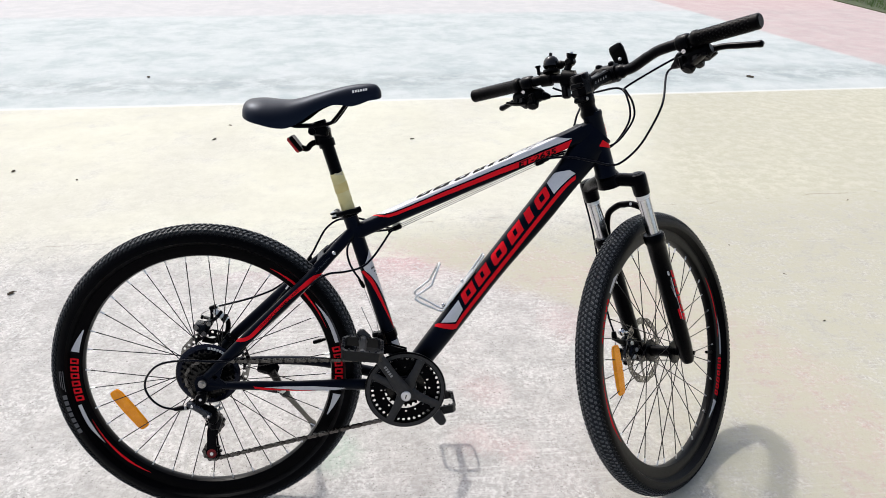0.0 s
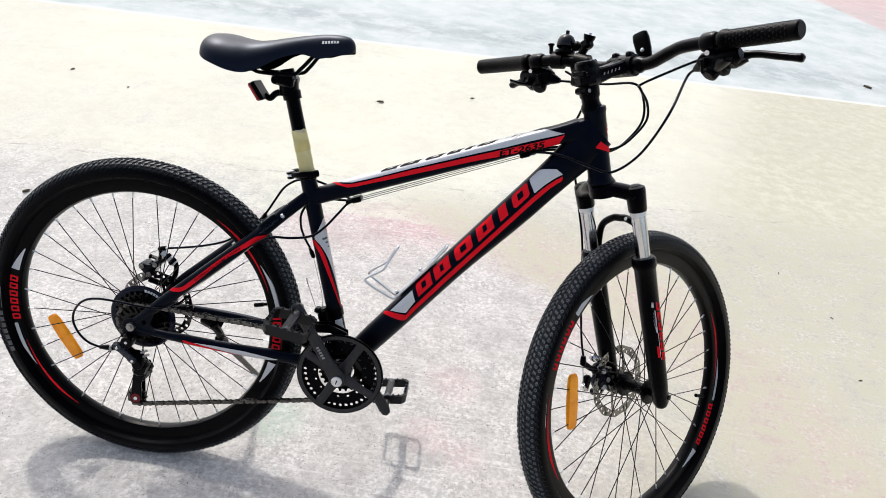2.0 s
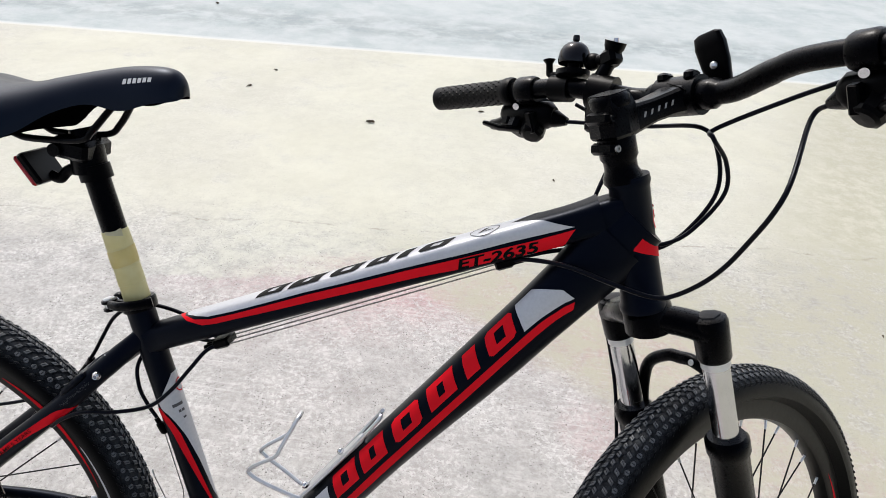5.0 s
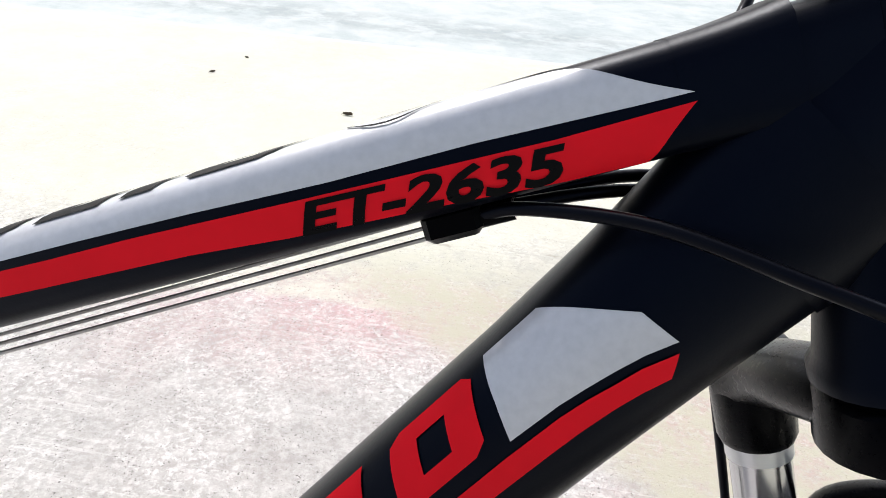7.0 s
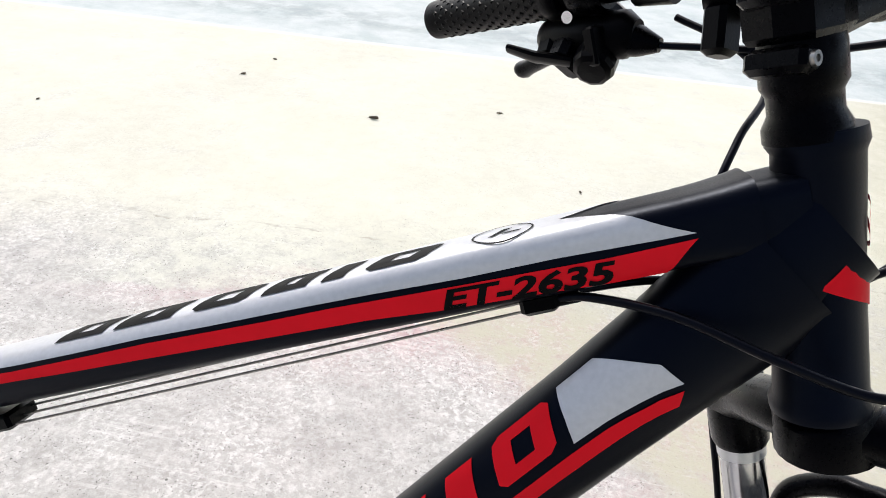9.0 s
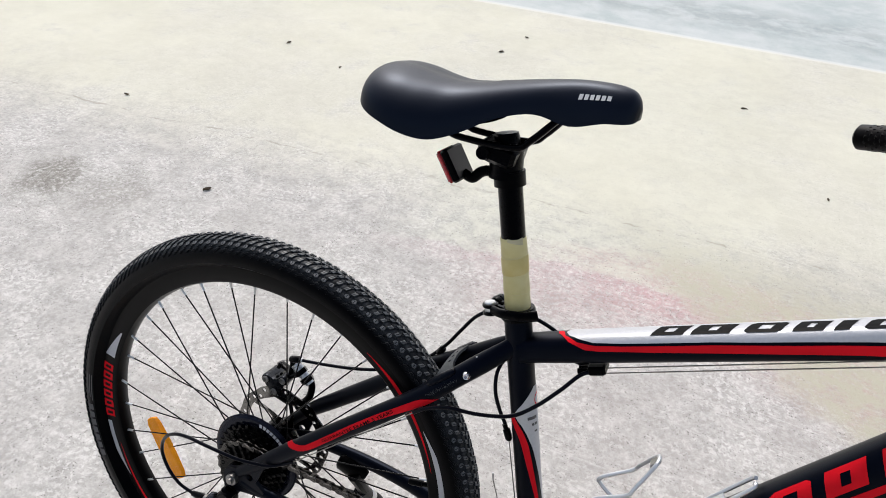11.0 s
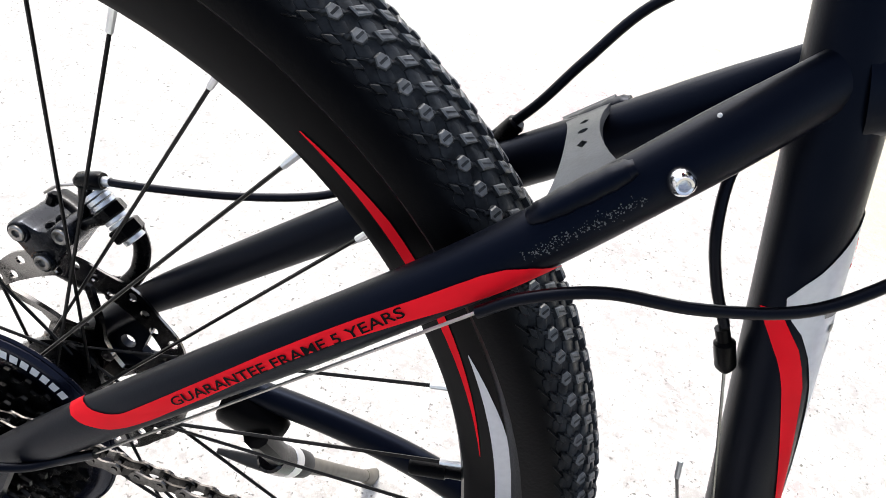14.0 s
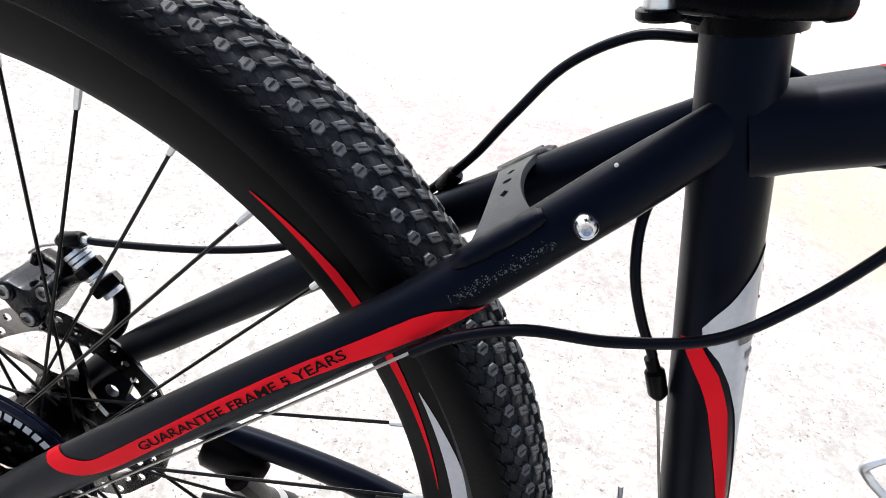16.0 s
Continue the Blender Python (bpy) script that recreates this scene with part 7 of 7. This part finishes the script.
part("knob", Shape().ball(mt + Vector((0.004, 0.014, 0.035)), 0.0100, 14, (1, 1.2, 1)).tube([mt + Vector((0.006, -0.008, 0.036)), mt + Vector((0.004, 0.014, 0.035))], 0.0065, 12), PLASTIC, mount)
part("screw", Shape().tube([mt + Vector((0.006, -0.018, 0.052)), mt + Vector((0.006, -0.018, 0.0565))], 0.0028, 8), CHROME, mount)
rf = on_bar(-0.028)
tip = Matrix.Translation(rf + Vector((0.030, 0.014, 0.034))) @ Matrix.Rotation(radians(-13), 4, "X") @ Matrix.Rotation(radians(-14), 4, "Y")
slab = []
for z, w, d in ((-0.032, 0.005, 0.002), (-0.030, 0.0080, 0.0042), (-0.021, 0.0120, 0.0052), (0.0, 0.0160, 0.0056), (0.020, 0.0172, 0.0054), (0.031, 0.0150, 0.0044), (0.0335, 0.0105, 0.002)):
    slab.append([tip @ Vector((d * math.copysign(abs(math.cos(a)) ** 0.5, math.cos(a)), w * math.copysign(abs(math.sin(a)) ** 0.6, math.sin(a)), z)) for a in (2 * math.pi * k / 20 for k in range(20))])
pad = part("front_reflector", Shape().rings(slab), PLASTIC, bicycle, "black back of the front reflector on its bracket", FORK_AT)
part("stalk", Shape().tube([rf + Vector((0.010, 0, 0.006)), rf + Vector((0.026, 0.008, 0.014))], 0.006, 10), PLASTIC, pad)
part("screw", Shape().ball(rf + Vector((0.0235, 0.012, 0.032)), 0.0042, 8), ALLOY, pad)


# ---- cables ----
def fk(x, y, z):
    return FORK_AT @ Vector((x, y, z))


def cable(pts, label, r=0.0024, mat=CABLE, n=8, name="cable"):
    return part(name, Shape().tube(spline(pts, n), r, 10), mat, bicycle, label)


pod_r, pod_l = on_bar(-0.147) + Vector((0.020, 0, -0.037)), on_bar(0.147) + Vector((0.020, 0, -0.037))
cable([fk(*pod_r), fk(*(pod_r + Vector((0.004, 0.018, -0.012)))), (0.962, -0.112, 0.575), (0.946, -0.092, 0.520), (0.929, -0.075, 0.483), (0.906, -0.054, 0.454), (0.885, -0.047, 0.4465), (0.845, -0.043, 0.4545), (0.80, -0.030, 0.463), (0.762, -0.014, 0.4600), (0.745, -0.0075, 0.4535)], "black cable housing from the shifter to the top tube")
lever_r, lever_l = on_bar(-0.168) + Vector((0.040, 0.02, -0.016)), on_bar(0.168) + Vector((0.040, -0.02, -0.016))
cable([fk(*lever_r), fk(*(on_bar(-0.10) + Vector((0.030, 0, -0.022)))), fk(*(on_bar(-0.03) + Vector((0.012, 0, -0.034)))), (0.930, 0.012, 0.598), (0.951, 0.028, 0.574), (0.958, 0.033, 0.542), (0.939, 0.034, 0.506), (0.912, 0.032, 0.482), (0.86, 0.034, 0.468), (0.80, 0.022, 0.470), (0.745, 0.0075, 0.4540)], "black brake cable housing looping ahead of the head tube")
cable([fk(*pod_l), fk(*(on_bar(0.07) + Vector((0.034, 0, -0.030)))), (0.925, 0.045, 0.604), (0.948, 0.047, 0.576), (0.9530, 0.046, 0.537), (0.932, 0.040, 0.499), (0.905, 0.035, 0.475), (0.86, 0.030, 0.462), (0.80, 0.014, 0.466), (0.745, 0.0, 0.4540)], "black cable housing looping ahead of the head tube")
cable([fk(*lever_l), fk(*(on_bar(0.11) + Vector((0.036, 0, -0.034)))), fk(-0.150, 0.060, 0.600), fk(-0.185, 0.052, 0.565), fk(-0.200, 0.055, 0.52), fk(-0.165, 0.074, 0.45), fk(-0.140, 0.084, 0.40), fk(-0.108, 0.088, 0.30), fk(-0.104, 0.082, 0.18), fk(-0.109, 0.068, 0.10), fk(-0.110, 0.058, 0.064)], "black front brake cable housing along the fork leg")
for y in (-0.0085, 0.0, 0.0085):
    part("inner_cable", Shape().tube([(0.738, y, 0.4496 + 0.26 * y), (0.430, y, 0.3163 + 0.26 * y)], 0.0008, 6), STEEL, bicycle, "bare steel inner cable under the top tube")
for nm, c in (("cable_stop", Vector((0.7385, 0, 0.4510))), ("cable_stop", Vector((0.427, 0, 0.3165)))):
    turn = Matrix.Rotation(-math.atan2(top.way.z, top.way.x), 4, "Y")
    st = part(nm, Shape().box(c, (0.020, 0.026, 0.011), turn, bevel=0.4), PLASTIC, bicycle, "black cable stop under the top tube")
    for y in (-0.0075, 0.0, 0.0075):
        sgn = 1 if c.x > 0.6 else -1
        part("ferrule", Shape().tube([c + top.way * 0.008 * sgn + Vector((0, y, -0.001)), c + top.way * 0.021 * sgn + Vector((0, y, -0.001))], 0.0037, 10), PLASTIC, st)
cable([(0.424, -0.0075, 0.3140), (0.4115, -0.016, 0.3080), (0.396, -0.026, 0.2875), (0.3745, -0.031, 0.2595), (0.350, -0.036, 0.2385), (0.3135, -0.045, 0.2310), (0.280, -0.052, 0.2300), (0.255, -0.0535, 0.219), (0.240, -0.0535, 0.2065)], "black rear gear cable housing beside the seat tube")
cable([(0.424, 0.0075, 0.3115), (0.400, 0.022, 0.312), (0.365, 0.034, 0.325), (0.330, 0.033, 0.334), (0.3151, 0.030, 0.3325), (0.2928, 0.034, 0.3270), (0.2691, 0.038, 0.3079), (0.2511, 0.040, 0.2787), (0.2335, 0.042, 0.2485), (0.20, 0.050, 0.2075), (0.1534, 0.058, 0.1735), (0.1299, 0.0595, 0.1612), (0.0953, 0.060, 0.1494), (0.0623, 0.060, 0.1410), (0.0282, 0.060, 0.1337), (0.0150, 0.060, 0.1315)], "black rear brake cable housing along the left seat stay")
cable([(0.424, 0.0, 0.3115), (0.395, 0.014, 0.306), (0.350, 0.022, 0.300), (0.325, 0.016, 0.285), (0.3165, 0.004, 0.266), (0.3200, -0.002, 0.2415), (0.3295, -0.003, 0.2200), (0.3405, -0.003, 0.2027)], "black front gear cable housing behind the seat tube")
part("cable_stop", Shape().tube([(0.2325, 0.0430, 0.2450), (0.2318, 0.0433, 0.2438), (0.2262, 0.0450, 0.2345), (0.2255, 0.0452, 0.2335)], [0.0034, 0.0046, 0.0046, 0.0036], 14), PART_BLACK, frame_ob, "black cable stop on the left seat stay")
part("ferrule", Shape().tube([(0.3400, -0.003, 0.2015), (0.3432, -0.003, 0.1962), (0.3440, -0.003, 0.1950), (0.3492, -0.003, 0.1842), (0.3500, -0.003, 0.1815)], [0.0031, 0.0031, 0.0046, 0.0046, 0.0026], 14), PLASTIC, bicycle, "black cable stop behind the seat tube")
part("inner_cable", Shape().tube([(0.3500, -0.003, 0.1815), (0.375, -0.012, 0.110), (0.380, -0.020, 0.074)], 0.0007, 6), STEEL, bicycle, "bare steel inner cable")
part("inner_cable", Shape().tube([(0.366, -0.024, 0.085), (0.352, -0.026, 0.122), (0.346, -0.026, 0.136)], 0.0007, 6), STEEL, bicycle, "loose steel cable end")
part("cable_tip", Shape().tube([(0.3465, -0.026, 0.135), (0.344, -0.026, 0.145)], 0.0012, 6), ALLOY, bicycle, "silver crimped cable tip")
part("inner_cable", Shape().tube([(0.240, -0.0535, 0.2065), (0.088, -0.0625, 0.065)], 0.0008, 6), STEEL, bicycle, "bare steel inner cable under the seat stay")
cable([(0.090, -0.0620, 0.066), (0.0719, -0.0640, 0.0545), (0.0575, -0.0710, 0.0504), (0.0395, -0.081, 0.0538), (0.0208, -0.090, 0.0584), (0.0007, -0.096, 0.0637), (-0.0321, -0.098, 0.0658), (-0.0537, -0.096, 0.0640), (-0.0763, -0.094, 0.0580), (-0.0960, -0.089, 0.0430), (-0.1130, -0.080, 0.0180), (-0.1160, -0.077, -0.006), (-0.104, -0.077, -0.030), (-0.085, -0.077, -0.046), (-0.062, -0.076, -0.053)], "black cable housing looping to the rear derailleur")
